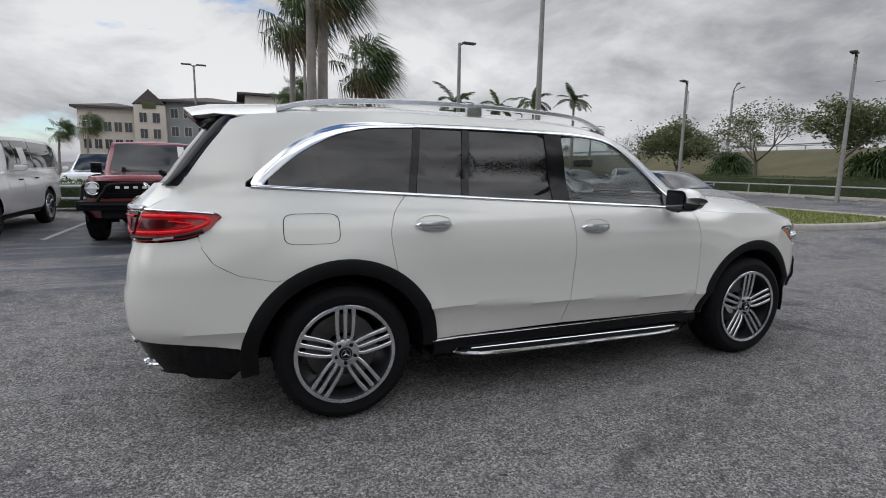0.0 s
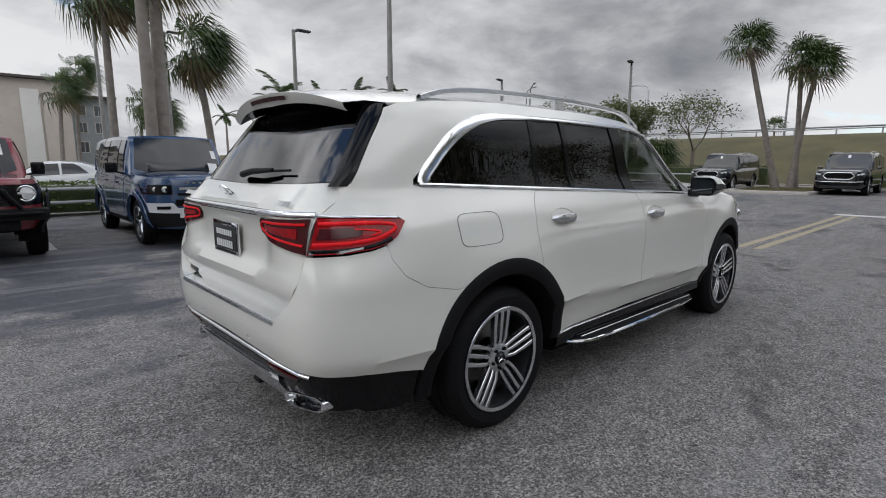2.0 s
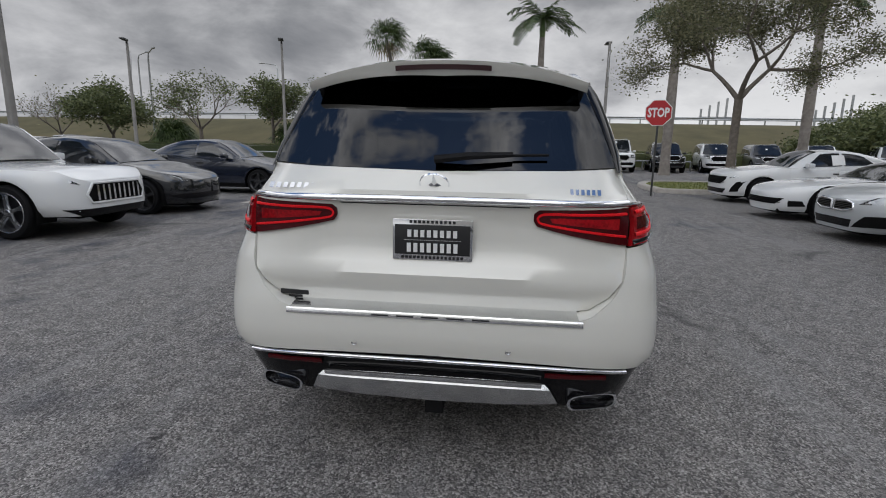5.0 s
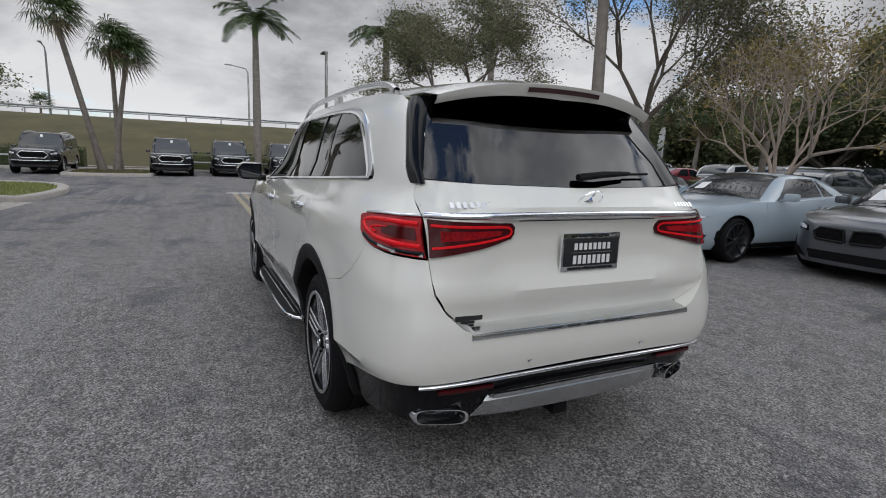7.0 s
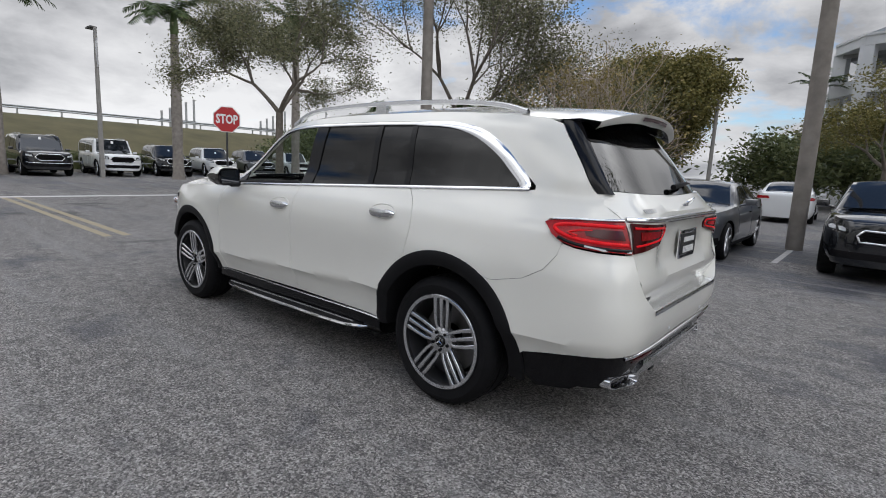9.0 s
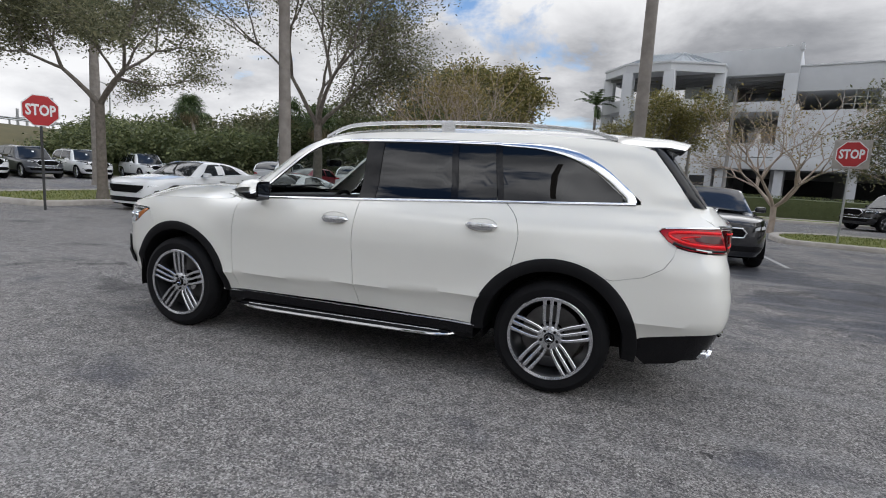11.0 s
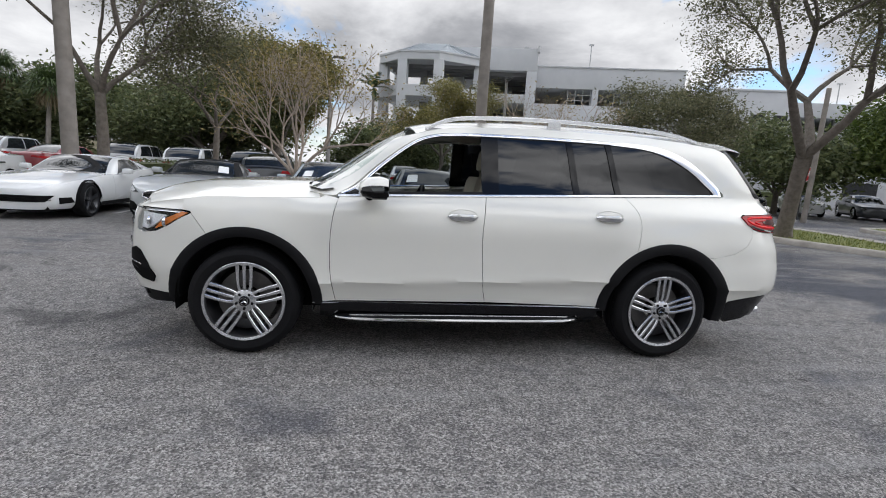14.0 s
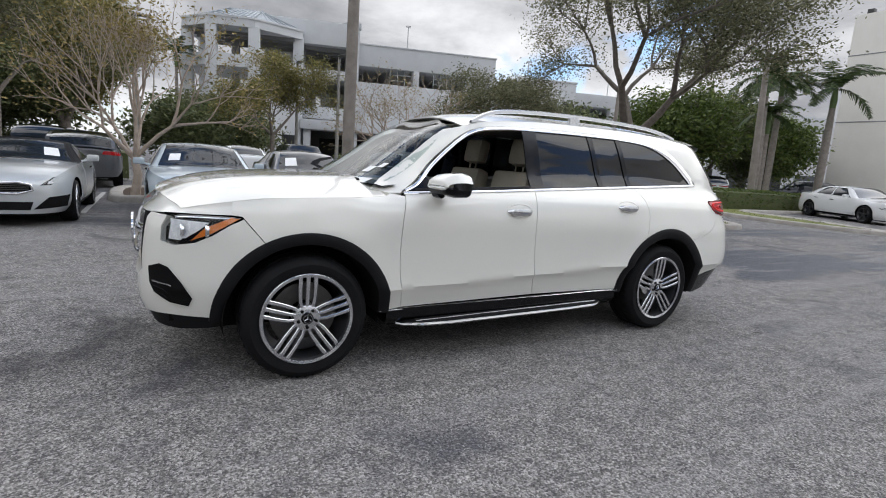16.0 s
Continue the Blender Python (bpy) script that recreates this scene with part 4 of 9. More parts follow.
        for z in np.linspace(1.300, 1.665, 12):
            yy = float(np.interp(z, [1.30, 1.36, 1.50, 1.64, 1.67], [0.712, 0.700, 0.655, 0.600, 0.585]))
            xf = wedge_x(z)
            pa, pb = rear_glass(yy, z), Vector((xf - 0.004, side_y(xf - 0.004, z), z))
            pc = Vector((pa.x + 0.012, pb.y * 0.985, z))
            rows.append([Vector((p.x, s * p.y, p.z)) for p in ((pa * (1 - t) ** 2 + pc * 2 * t * (1 - t) + pb * t * t) for t in np.linspace(0, 1, 9))])
        sheet(rows, bm)
        bmesh.ops.recalc_face_normals(bm, faces=bm.faces[:])
        part("pillar_wedge", bm, M_PIANO, car, "gloss black wedge beside the rear window")
        # lamps
        lo_ = [(u_at("x", -2.168, 1.148), 1.148), (u_at("x", -2.185, 1.158), 1.158), (u_at("x", -2.30, 1.166), 1.166), (u_at("x", -2.42, 1.171), 1.171), (u_at("y", 0.752, 1.174), 1.174), (u_at("y", 0.752, 1.030), 1.030), (u_at("x", -2.44, 1.036), 1.036), (u_at("x", -2.34, 1.046), 1.046), (u_at("x", -2.27, 1.064), 1.064), (u_at("x", -2.22, 1.092), 1.092)]
        flipn = s > 0
        fnu = rear if s > 0 else (lambda u, v: Vector((1, -1, 1)) * rear(u, v))
        lamp = part("tail_lamp", patch(lo_, fnu, 0.05, 0.02, 0.002, 0.010, None, flipn), M_REDLENS, car, "red wraparound tail lamp")
        inner = [(0.738, 1.172), (0.738, 1.030), (0.60, 1.055), (0.47, 1.080), (0.400, 1.096), (0.386, 1.118), (0.386, 1.146), (0.405, 1.162), (0.5, 1.168)]
        fg = gate if s > 0 else (lambda u, v: Vector((1, -1, 1)) * gate(u, v))
        lid = part("tailgate_lamp", patch(inner, fg, 0.05, 0.02, 0.001, 0.012, None, flipn), M_REDDARK, car, "dark red tail lamp on the tailgate")
        strip(fg, line2([(0.728, 1.150), (0.56, 1.150), (0.44, 1.147), (0.408, 1.138), (0.404, 1.122), (0.425, 1.108), (0.52, 1.094), (0.64, 1.078), (0.728, 1.066)], 4), 0.013, 0.016, M_REDLIT, lid, "light_strip", "bright red light guide")
        part("lamp_cell", patch([(0.70, 1.134), (0.70, 1.092), (0.58, 1.104), (0.46, 1.116), (0.45, 1.132), (0.50, 1.136)], fg, 0.05, 0.01, 0, 0.0145, None, flipn), M_REDLENS, lid, "red lamp cell")
        loop = [(u_at("y", 0.765, 1.152), 1.152), (u_at("x", -2.42, 1.152), 1.152), (u_at("x", -2.29, 1.148), 1.148), (u_at("x", -2.225, 1.136), 1.136), (u_at("x", -2.245, 1.112), 1.112), (u_at("x", -2.32, 1.088), 1.088), (u_at("x", -2.43, 1.076), 1.076), (u_at("y", 0.768, 1.072), 1.072)]
        strip(fnu, line2(loop, 4), 0.020, 0.014, M_REDLIT, lamp, "light_strip", "broad bright red light guide")
        part("lamp_cell", patch([(u_at("y", 0.775, 1.134), 1.134), (u_at("x", -2.44, 1.134), 1.134), (u_at("x", -2.36, 1.130), 1.130), (u_at("x", -2.38, 1.102), 1.102), (u_at("x", -2.46, 1.094), 1.094), (u_at("y", 0.775, 1.092), 1.092)], fnu, 0.04, 0.01, 0, 0.0135, None, flipn), M_REDDARK, lamp, "dark red lamp cell")
        strip(fnu, line2([(u_at("x", -2.40, 1.128), 1.128), (u_at("x", -2.33, 1.122), 1.122), (u_at("x", -2.295, 1.112), 1.112), (u_at("x", -2.34, 1.100), 1.100)], 4), 0.010, 0.016, M_REDLIT, lamp, "light_strip")
        strip(fnu, line2([(u_at("y", 0.757, 1.046), 1.046), (u_at("x", -2.44, 1.050), 1.050), (u_at("x", -2.33, 1.062), 1.062), (u_at("x", -2.25, 1.085), 1.085)], 4), 0.022, 0.012, M_PIANO, lamp, "lower_edge", "black lower edge")
        strip(fnu, [(u_at("y", 0.760, 1.040), 1.040), (u_at("x", -2.46, 1.044), 1.044), (u_at("x", -2.38, 1.055), 1.055)], 0.016, 0.014, M_SATIN, lamp, "reversing_lens", "clear reversing lamp strip")
        strip(fnu, line2([(u_at("y", 0.75, 1.183), 1.183), (u_at("x", -2.43, 1.178), 1.178), (u_at("x", -2.31, 1.174), 1.174), (u_at("x", -2.20, 1.166), 1.166)], 4), 0.014, 0.010, M_CHROME, car, "lamp_trim", "chrome strip over the tail lamp")
        # exhaust finisher
        bm = bmesh.new()
        c = Vector((0, s * 0.662, 0.376))
        ring = [(0.106 * math.copysign(abs(math.cos(q)) ** 0.45, math.cos(q)), 0.033 * math.copysign(abs(math.sin(q)) ** 0.7, math.sin(q)) + 0.012 * s * 0) for q in np.linspace(0, math.tau, 37)]
        rows = []
        for k, x in ((1.0, -2.36), (1.0, -2.578), (0.98, -2.587), (0.88, -2.587), (0.84, -2.575), (0.84, -2.44)):
            rows.append([c + Vector((x + 0.35 * (abs(c.y + yy * k) - 0.60), yy * k, zz * k)) for yy, zz in ring])
        sheet(rows, bm)
        bmesh.ops.recalc_face_normals(bm, faces=bm.faces[:])
        ex = part("exhaust_tip", bm, M_CHROME, car, "chrome exhaust finisher")
        bm = bmesh.new()
        f = [bm.verts.new(c + Vector((-2.545 + 0.35 * (abs(c.y + yy * 0.8) - 0.60), yy * 0.8, zz * 0.8))) for yy, zz in ring[:-1]]
        bm.faces.new(f)
        part("exhaust_opening", bm, M_DARK, ex)
        # reflector and chrome line of the bumper
        strip(fnu, [(u_at("y", 0.46, 0.500), 0.500), (u_at("y", 0.60, 0.500), 0.500), (u_at("y", 0.70, 0.502), 0.502)], 0.020, 0.004, M_REDDARK, car, "reflector", "red reflector")
    # black lower bumper and bright parts
    low = [(0, 0.566), (u_at("y", 0.5, 0.557), 0.557), (u_at("y", 0.75, 0.549), 0.549), (u_at("x", -2.40, 0.529), 0.529), (u_at("x", -2.25, 0.506), 0.506), (u_at("x", -2.09, 0.472), 0.472), (u_at("x", -2.09, 0.36), 0.36), (u_at("x", -2.17, 0.285), 0.285), (u_at("x", -2.35, 0.31), 0.31), (u_at("y", 0.82, 0.335), 0.335), (u_at("y", 0.5, 0.335), 0.335), (0, 0.32)]
    low = low + [(-u, v) for u, v in low[::-1][1:-1]]
    part("lower_bumper", patch(low, rear, 0.08, 0.03, 0.0, -0.010, None, True), M_PIANO, car, "gloss black lower bumper")
    full = lambda pts: [(-u, v) for u, v in pts[::-1]] + pts[1:]
    strip(rear, full([(0, 0.540), (u_at("y", 0.3, 0.539), 0.539), (u_at("y", 0.55, 0.537), 0.537), (u_at("y", 0.72, 0.534), 0.534), (u_at("y", 0.775, 0.530), 0.530)]), 0.014, 0.010, M_CHROME, car, "bumper_strip", "chrome line across the bumper")
    sk = [(0, 0.470), (0.40, 0.462), (0.450, 0.455), (0.490, 0.420), (0.525, 0.355), (0.3, 0.338), (0, 0.330)]
    sk = sk + [(-y, z) for y, z in sk[::-1][1:-1]]
    part("skid_plate", patch(sk, lambda y, z: Vector((-ar_of(0.45) * k_end(y / b_of(0.45)) + 0.004 + 0.45 * (z - 0.42) * (z > 0.42) + 0.55 * max(0, 0.42 - z), y, z)), 0.06, 0.02, 0, 0.010, None, True), M_SATIN, car, "silver rear skid plate")
    strip(lambda y, z: Vector((-ar_of(z) * k_end(y / b_of(z)) - 0.02, y, z)), [(y, 0.456 - 0.03 * abs(y) ** 3) for y in np.linspace(-0.45, 0.45, 13)], 0.022, 0.004, M_CHROME, car, "skid_edge", "bright upper edge of the skid plate")
    bm = bmesh.new()
    rows = []
    for y in np.linspace(-0.59, 0.59, 19):
        kk = k_end(y / 0.95, 10.0)
        rows.append([Vector((-x * kk, y, z)) for x, z in ((2.50, 0.774), (2.576, 0.770), (2.600, 0.759), (2.632, 0.753), (2.655, 0.745), (2.660, 0.735), (2.660, 0.722))])
    sheet(rows, bm)
    bmesh.ops.recalc_face_normals(bm, faces=bm.faces[:])
    sill = part("loading_sill", bm, M_CHROMESATIN, car, "brushed metal loading sill guard")
    for k in range(5):
        bm = bmesh.new()
        y = -0.20 + 0.10 * k
        xx = -2.660 * k_end(y / 0.95, 10.0)
        box(bm, xx - 0.004, xx + 0.03, y - 0.034, y + 0.034, 0.7285, 0.7345, 0.001)
        part("sill_slot", bm, M_INK, sill)
    strip(gate, [(y, 1.187 + 0.004 * (1 - (y / 0.74) ** 2)) for y in np.linspace(-0.742, 0.742, 25)], 0.026, 0.014, M_CHROME, car, "tailgate_trim", "chrome bar across the tailgate")
    strip(gate, [(y, 1.170) for y in np.linspace(-0.37, 0.37, 11)], 0.014, 0.006, M_PIANO, car, "tailgate_grip")
    # plate, badge, script
    bm = bmesh.new()
    px = -2.600
    box(bm, px - 0.012, px, -0.158, 0.158, 0.952, 1.114, 0.004)
    pl = part("licence_plate_frame", bm, M_CHROME, car, "chrome dealer plate frame")
    bm = bmesh.new()
    box(bm, px - 0.0155, px - 0.010, -0.148, 0.148, 0.974, 1.092, 0.001)
    part("dealer_plate", bm, M_INK, pl, "black dealer plate with silver letters")
    back = lambda x, y, z: Matrix.Translation((x, y, z)) @ Matrix(((0, 0, -1, 0), (-1, 0, 0, 0), (0, 1, 0, 0), (0, 0, 0, 1)))
    bars(8, 0.205, 0.028, M_SIGNWHITE, pl, back(px - 0.016, 0.0, 1.058))
    bars(8, 0.210, 0.036, M_SIGNWHITE, pl, back(px - 0.016, 0.0, 1.002))
    bm = bmesh.new()
    box(bm, px - 0.0172, px - 0.014, -0.112, 0.112, 1.0305, 1.0335)
    part("plate_line", bm, M_SATIN, pl)
    bars(16, 0.25, 0.010, M_INK, pl, back(px - 0.0135, 0.0, 0.963))
    bm = bmesh.new()
    for k in range(11):
        y = 0.085 - 0.017 * k
        box(bm, px - 0.0145, px - 0.011, y - 0.005, y + 0.005, 1.098, 1.109)
    part("plate_holder_print", bm, M_INK, pl)
    bm = bmesh.new()
    star(bm, 0.057, 0.006)
    em = part("tailgate_emblem", bm, M_CHROME, car, "chrome ring emblem")
    nrm = Vector((-0.86, 0, 0.52)).normalized()
    em.matrix_basis = Matrix.Translation(gate(0, 1.243) + Vector((-0.006, 0, 0.006))) @ Matrix.Rotation(radians(-43), 4, "Y") @ Matrix(((0, -1, 0, 0), (-1, 0, 0, 0), (0, 0, 1, 0), (0, 0, 0, 1)))
    tilt = Matrix.Rotation(radians(43), 4, "Y")
    for words, y, wd_ in ((7, 0.575, 0.20), (6, -0.575, 0.12)):
        p = gate(y, 1.228)
        bars(words, wd_, 0.026, M_CHROME, car, Matrix.Translation(p + Vector((-0.004, 0, 0.001))) @ tilt @ back(0, 0, 0), "badge", "chrome model badge")
    for z, h_, w_ in ((0.792, 0.022, 0.12), (0.772, 0.010, 0.06)):
        bm = bmesh.new()
        p = gate(0.575, z)
        box(bm, p.x - 0.004, p.x + 0.01, 0.575 - w_ / 2, 0.575 + w_ / 2, z - h_ / 2, z + h_ / 2, 0.001)
        part("sticker", bm, M_INK, car, "black dealer sticker")
    # wiper, spoiler
    bm = bmesh.new()
    tube(bm, [gate(0.01, 1.340) + Vector((-0.03, 0, 0)), gate(-0.12, 1.352) + Vector((-0.045, 0, 0.004)), gate(-0.30, 1.362) + Vector((-0.03, 0, 0.002))], [0.017, 0.015, 0.010], 8)
    tube(bm, [gate(-0.30, 1.360) + Vector((-0.02, 0, 0)), gate(-0.44, 1.364) + Vector((-0.012, 0, 0))], 0.006, 6)
    part("rear_wiper", bm, M_PLASTIC, car, "black rear wiper")
    roof_c = curve_of([(-2.45, 1.735), (-2.3, 1.752), (-2.1, 1.772), (-1.8, 1.790), (-1.2, 1.806), (-0.5, 1.803), (0.0, 1.778), (0.3, 1.745), (0.5, 1.700)])

    def roof(x, s):
        ze = roof_edge(x)
        ye = side_y(x, ze)
        return Vector((x, s * ye, ze + (roof_c(x) - ze) * (1 - abs(s) ** 2.6)))
    rp = [(0.455 - 0.05 * s * s, s) for s in np.linspace(1, -1, 13)] + [(-2.08, s) for s in np.linspace(-1, 1, 13)]
    part("roof", patch(rp, roof, 0.12, 0.01, 0.0, 0, None, False), M_WHITE, car)
    bm = bmesh.new()
    rows = []
    for s in np.linspace(-1, 1, 25):
        p = roof(-2.08, s)
        tip = Vector((-2.365 + 0.075 * abs(s) ** 2.5, 0.600 * s, 1.738 - 0.080 * abs(s) ** 2.4))
        mid = p.lerp(tip, 0.5) + Vector((0, 0, 0.010))
        rows.append([p, mid, tip, tip + Vector((0.010, 0, -0.020)), tip + Vector((0.030, 0, -0.058 + 0.022 * abs(s))), gate(0.58 * s, 1.652 + 0.022 * (1 - s * s)) + Vector((-0.002, 0, 0)), gate(0.575 * s, 1.670 + 0.022 * (1 - s * s)) + Vector((0.03, 0, 0))])
    sheet([row[:5] for row in rows], bm)
    bmesh.ops.recalc_face_normals(bm, faces=bm.faces[:])
    sp = part("roof_spoiler", bm, M_WHITE, car, "white roof spoiler", 45)
    bm = bmesh.new()
    sheet([row[4:] for row in rows], bm)
    bmesh.ops.recalc_face_normals(bm, faces=bm.faces[:])
    part("spoiler_underside", bm, M_PIANO, sp, "gloss black underside", 45)
    bm = bmesh.new()
    rows = [[Vector((-2.357 + 0.075 * abs(y / 0.60) ** 2.5 + dx, y, 1.738 - 0.080 * abs(y / 0.60) ** 2.4 + dz)) for dx, dz in ((-0.008, -0.016), (-0.001, -0.036))] for y in np.linspace(-0.20, 0.20, 9)]
    sheet(rows, bm)
    part("third_brake_lamp", bm, M_SMOKED, sp, "smoked dark high brake lamp")
    # screen, hood, front ----------------------------------------------------
    ws = [(0, 1.175), (0.5, 1.170), (0.735, 1.165), (0.70, 1.30), (0.645, 1.48), (0.585, 1.62), (0.3, 1.69), (0, 1.712)]
    ws = ws + [(-y, z) for y, z in ws[::-1][1:-1]]
    part("windscreen", patch(ws, screen, 0.1, 0.006, 0.0, 0.0, None, False), M_CLEAR, car, "clear windscreen")
    for y, z, wy, wz in ((0.60, 1.205, 0.05, 0.022), (0.50, 1.285, 0.035, 0.02), (0.565, 1.315, 0.02, 0.016)):
        part("window_sticker", patch([(y - wy, z - wz), (y + wy, z - wz), (y + wy, z + wz), (y - wy, z + wz)], screen, 0.05, 0.0, 0, 0.004, None, False), M_PAPER, car, "small white sticker on the windscreen")
    hood_c = curve_of([(1.0, 1.250), (1.25, 1.240), (1.8, 1.212), (2.15, 1.160), (2.34, 1.085), (2.43, 1.02)])

    def hood(x, s):
        ze = hood_edge(x)
        ye = side_y(min(x, 2.25), ze)
        dome = 0.007 * math.exp(-((abs(s) - 0.58) / 0.12) ** 2)
        return Vector((x, s * ye, ze + (hood_c(x) - ze) * (1 - abs(s) ** 3.2) + dome))
    hp = [(1.20 - 0.13 * s * s, s) for s in np.linspace(1, -1, 13)] + [(2.355 - 0.125 * abs(s) ** 3, s) for s in np.linspace(-1, 1, 13)]
    for s in (1, -1):
        bm = bmesh.new()
        sheet([[Vector((x, s * (side_y(x, hood_edge(x)) - d), hood_edge(x) - dz)) for d, dz in ((0.0015, 0.012), (0.004, 0.004), (0.05, 0.002))] for x in np.linspace(1.02, 2.2, 24)], bm)
        bmesh.ops.recalc_face_normals(bm, faces=bm.faces[:])
        part("fender_ledge", bm, M_WHITE, car)
    part("hood", patch(hp, hood, 0.05, 0.02, 0.001, 0, None, False), M_WHITE, car)
    bm = bmesh.new()
    sheet([[Vector((1.08 + 0.17 * (1 - s * s) + dx, s * 0.80, z)) for dx, z in ((0.04, 1.20), (-0.02, 1.185), (-0.10, 1.20))] for s in np.linspace(-1, 1, 9)], bm)
    part("wiper_cowl", bm, M_PLASTIC, car, "black wiper cowl")
    for y in (0.25, -0.35):
        bm = bmesh.new()
        tube(bm, [(1.17, y + 0.35, 1.215), (1.15, y, 1.232), (1.14, y - 0.28, 1.235)], 0.010, 6)
        part("wiper", bm, M_PLASTIC, car)
    fx = lambda x: u_x0(x, W_FRONT, 2.45)
    fy = lambda y: u_y0(y, W_FRONT)
    FX = lambda x, z: (fx(x * 2.45 / af_of(z)), z)
    lampf = [FX(1.935, 0.988), FX(2.05, 0.998), FX(2.20, 0.998), FX(2.27, 0.992), (fy(0.735), 0.985), (fy(0.705), 0.92), (fy(0.712), 0.842), (fy(0.75), 0.830), FX(2.27, 0.826), FX(2.17, 0.845), FX(2.08, 0.890), FX(1.99, 0.950)]
    fb = [(0, 0.40), (fy(0.5), 0.40), FX(2.3, 0.41), FX(2.094, 0.402)] + [FX(p[0], p[1]) for p in arc(HUB_F, R, 3, 61.8, 9)] + [FX(1.8615, 0.905), FX(1.9235, 0.980), FX(1.99, 0.947), FX(2.08, 0.887), FX(2.17, 0.842), FX(2.27, 0.823), (fy(0.75), 0.827), (fy(0.708), 0.840), (fy(0.701), 0.92), (fy(0.715), 0.983), (fy(0.60), 0.99), (fy(0.575), 0.96), (fy(0.575), 0.66), (fy(0.50), 0.61), (0, 0.60)]
    fb = fb + [(-u, v) for u, v in fb[::-1][1:-1]]
    part("front_bumper", patch(fb, front, 0.07, 0.05, 0.0015, 0, None, False), M_WHITE, car)
    part("lower_bumper", patch([(-fx(2.05), 0.41), FX(2.05, 0.41), FX(2.05, 0.33), FX(2.25, 0.30), (-fx(2.25), 0.30), (-fx(2.05), 0.33)], front, 0.1, 0.02, 0, -0.02, None, False), M_PLASTIC, car, "black lower front bumper")
    gr = [(fy(0.56), 0.66), (fy(0.50), 0.62), (-fy(0.50), 0.62), (-fy(0.56), 0.66), (-fy(0.565), 0.94), (-fy(0.50), 1.0), (fy(0.50), 1.0), (fy(0.565), 0.94)]
    corner = side_y(2.23, hood_edge(2.23))
    line = [(hood(x, 1.0), x, None) for x in np.linspace(1.955, 2.23, 7)] + [(hood(2.355 - 0.125 * q ** 3, q), None, q) for q in np.linspace(1, 0, 13)[1:]]
    line = line + [(Vector((p.x, -p.y, p.z)), x, None if q is None else -q) for p, x, q in line[::-1][1:]]
    rows = []
    for p, x, q in line:
        z1 = 1.000 if q is None else 0.9985 - 0.012 * step01(1.0, 0.75, abs(q))
        row = []
        for t in np.linspace(0, 1, 5):
            z = p.z + (z1 - p.z) * t - 0.0008 * (1 - t)
            if q is None:
                row.append(Vector((x, math.copysign(side_y(x, z) * t + abs(p.y) * (1 - t) - 0.0015, p.y), z)))
            else:
                y = q * corner
                row.append(Vector((af_of(z) * k_end(y / b_of(z), 5.0) * t + (p.x - 0.002) * (1 - t), y * t + p.y * (1 - t), z)))
        rows.append(row)
    bm = bmesh.new()
    sheet(rows, bm)
    bmesh.ops.recalc_face_normals(bm, faces=bm.faces[:])
    part("nose_panel", bm, M_WHITE, car, "", 60)
    grl = part("grille", patch(gr, front, 0.1, 0.02, 0, -0.03, None, False), M_DARK, car, "black grille with chrome bars")
    for z in (0.74, 0.88):
        strip(front, [(u, z) for u in np.linspace(-fy(0.56), fy(0.56), 15)], 0.05, 0.012, M_CHROME, grl, "grille_bar", "chrome louvre bar")
    bm = bmesh.new()
    star(bm, 0.10, 0.012)
    em = part("grille_emblem", bm, M_CHROME, grl, "large chrome ring emblem in the grille")
    em.matrix_basis = Matrix.Translation((af_of(0.81) + 0.02, 0, 0.81)) @ Matrix.Rotation(radians(-90), 4, "Z")
    for s in (1, -1):
        fnf = front if s > 0 else (lambda u, v: Vector((1, -1, 1)) * front(u, v))
        fl = s < 0
        hl = part("headlamp", patch(lampf, fnf, 0.05, 0.03, 0.002, -0.03, None, fl), M_PIANO, car, "clear headlamp with a dark surround")
        for cell in ([(fy(0.735), 0.965), (fy(0.735), 0.855), (fy(0.775), 0.850), (fy(0.80), 0.96)], [FX(2.29, 0.968), FX(2.28, 0.855), FX(2.22, 0.862), FX(2.16, 0.905), FX(2.10, 0.955)]):
            part("lamp_reflector", patch(cell, fnf, 0.04, 0.015, 0, -0.012, None, fl), plain_lamp, hl, "bright faceted reflector")
        part("lens", patch(lampf, fnf, 0.05, 0.02, 0.002, 0.004, None, fl), M_LENS, hl, "clear lamp lens")
        part("indicator", patch([FX(1.945, 0.982), FX(1.99, 0.985), FX(2.12, 0.925), FX(2.19, 0.852), FX(2.09, 0.893), FX(1.995, 0.952)], fnf, 0.04, 0.01, 0, -0.004, None, fl), M_AMBER, hl, "amber side marker")
        strip(fnf, line2([FX(1.97, 0.984), FX(2.12, 0.986), FX(2.24, 0.984), (fy(0.745), 0.975)], 4), 0.014, -0.008, M_CHROME, hl, "light_strip")
        for yy, zz in ((0.82, 0.91), (0.755, 0.905)):
            p = fnf(fy(yy), zz)
            bm = bmesh.new()
            lathe(bm, [(0.034, 0.0), (0.040, 0.014), (0.036, 0.02), (0.02, 0.004), (0.0005, 0.0)], 16, "x", (p.x - 0.05, p.y, p.z))
            part("lamp_projector", bm, M_CHROME, hl)
        ia = [(fy(0.655), 0.69), (fy(0.71), 0.712), FX(2.30, 0.695), FX(2.24, 0.615), FX(2.185, 0.52), FX(2.20, 0.478), FX(2.29, 0.495), (fy(0.69), 0.545), (fy(0.66), 0.60)]
        ai = part("air_intake", patch(ia, fnf, 0.015, 0.012, 0, 0.012, None, fl), M_DARK, car, "black honeycomb air intake")
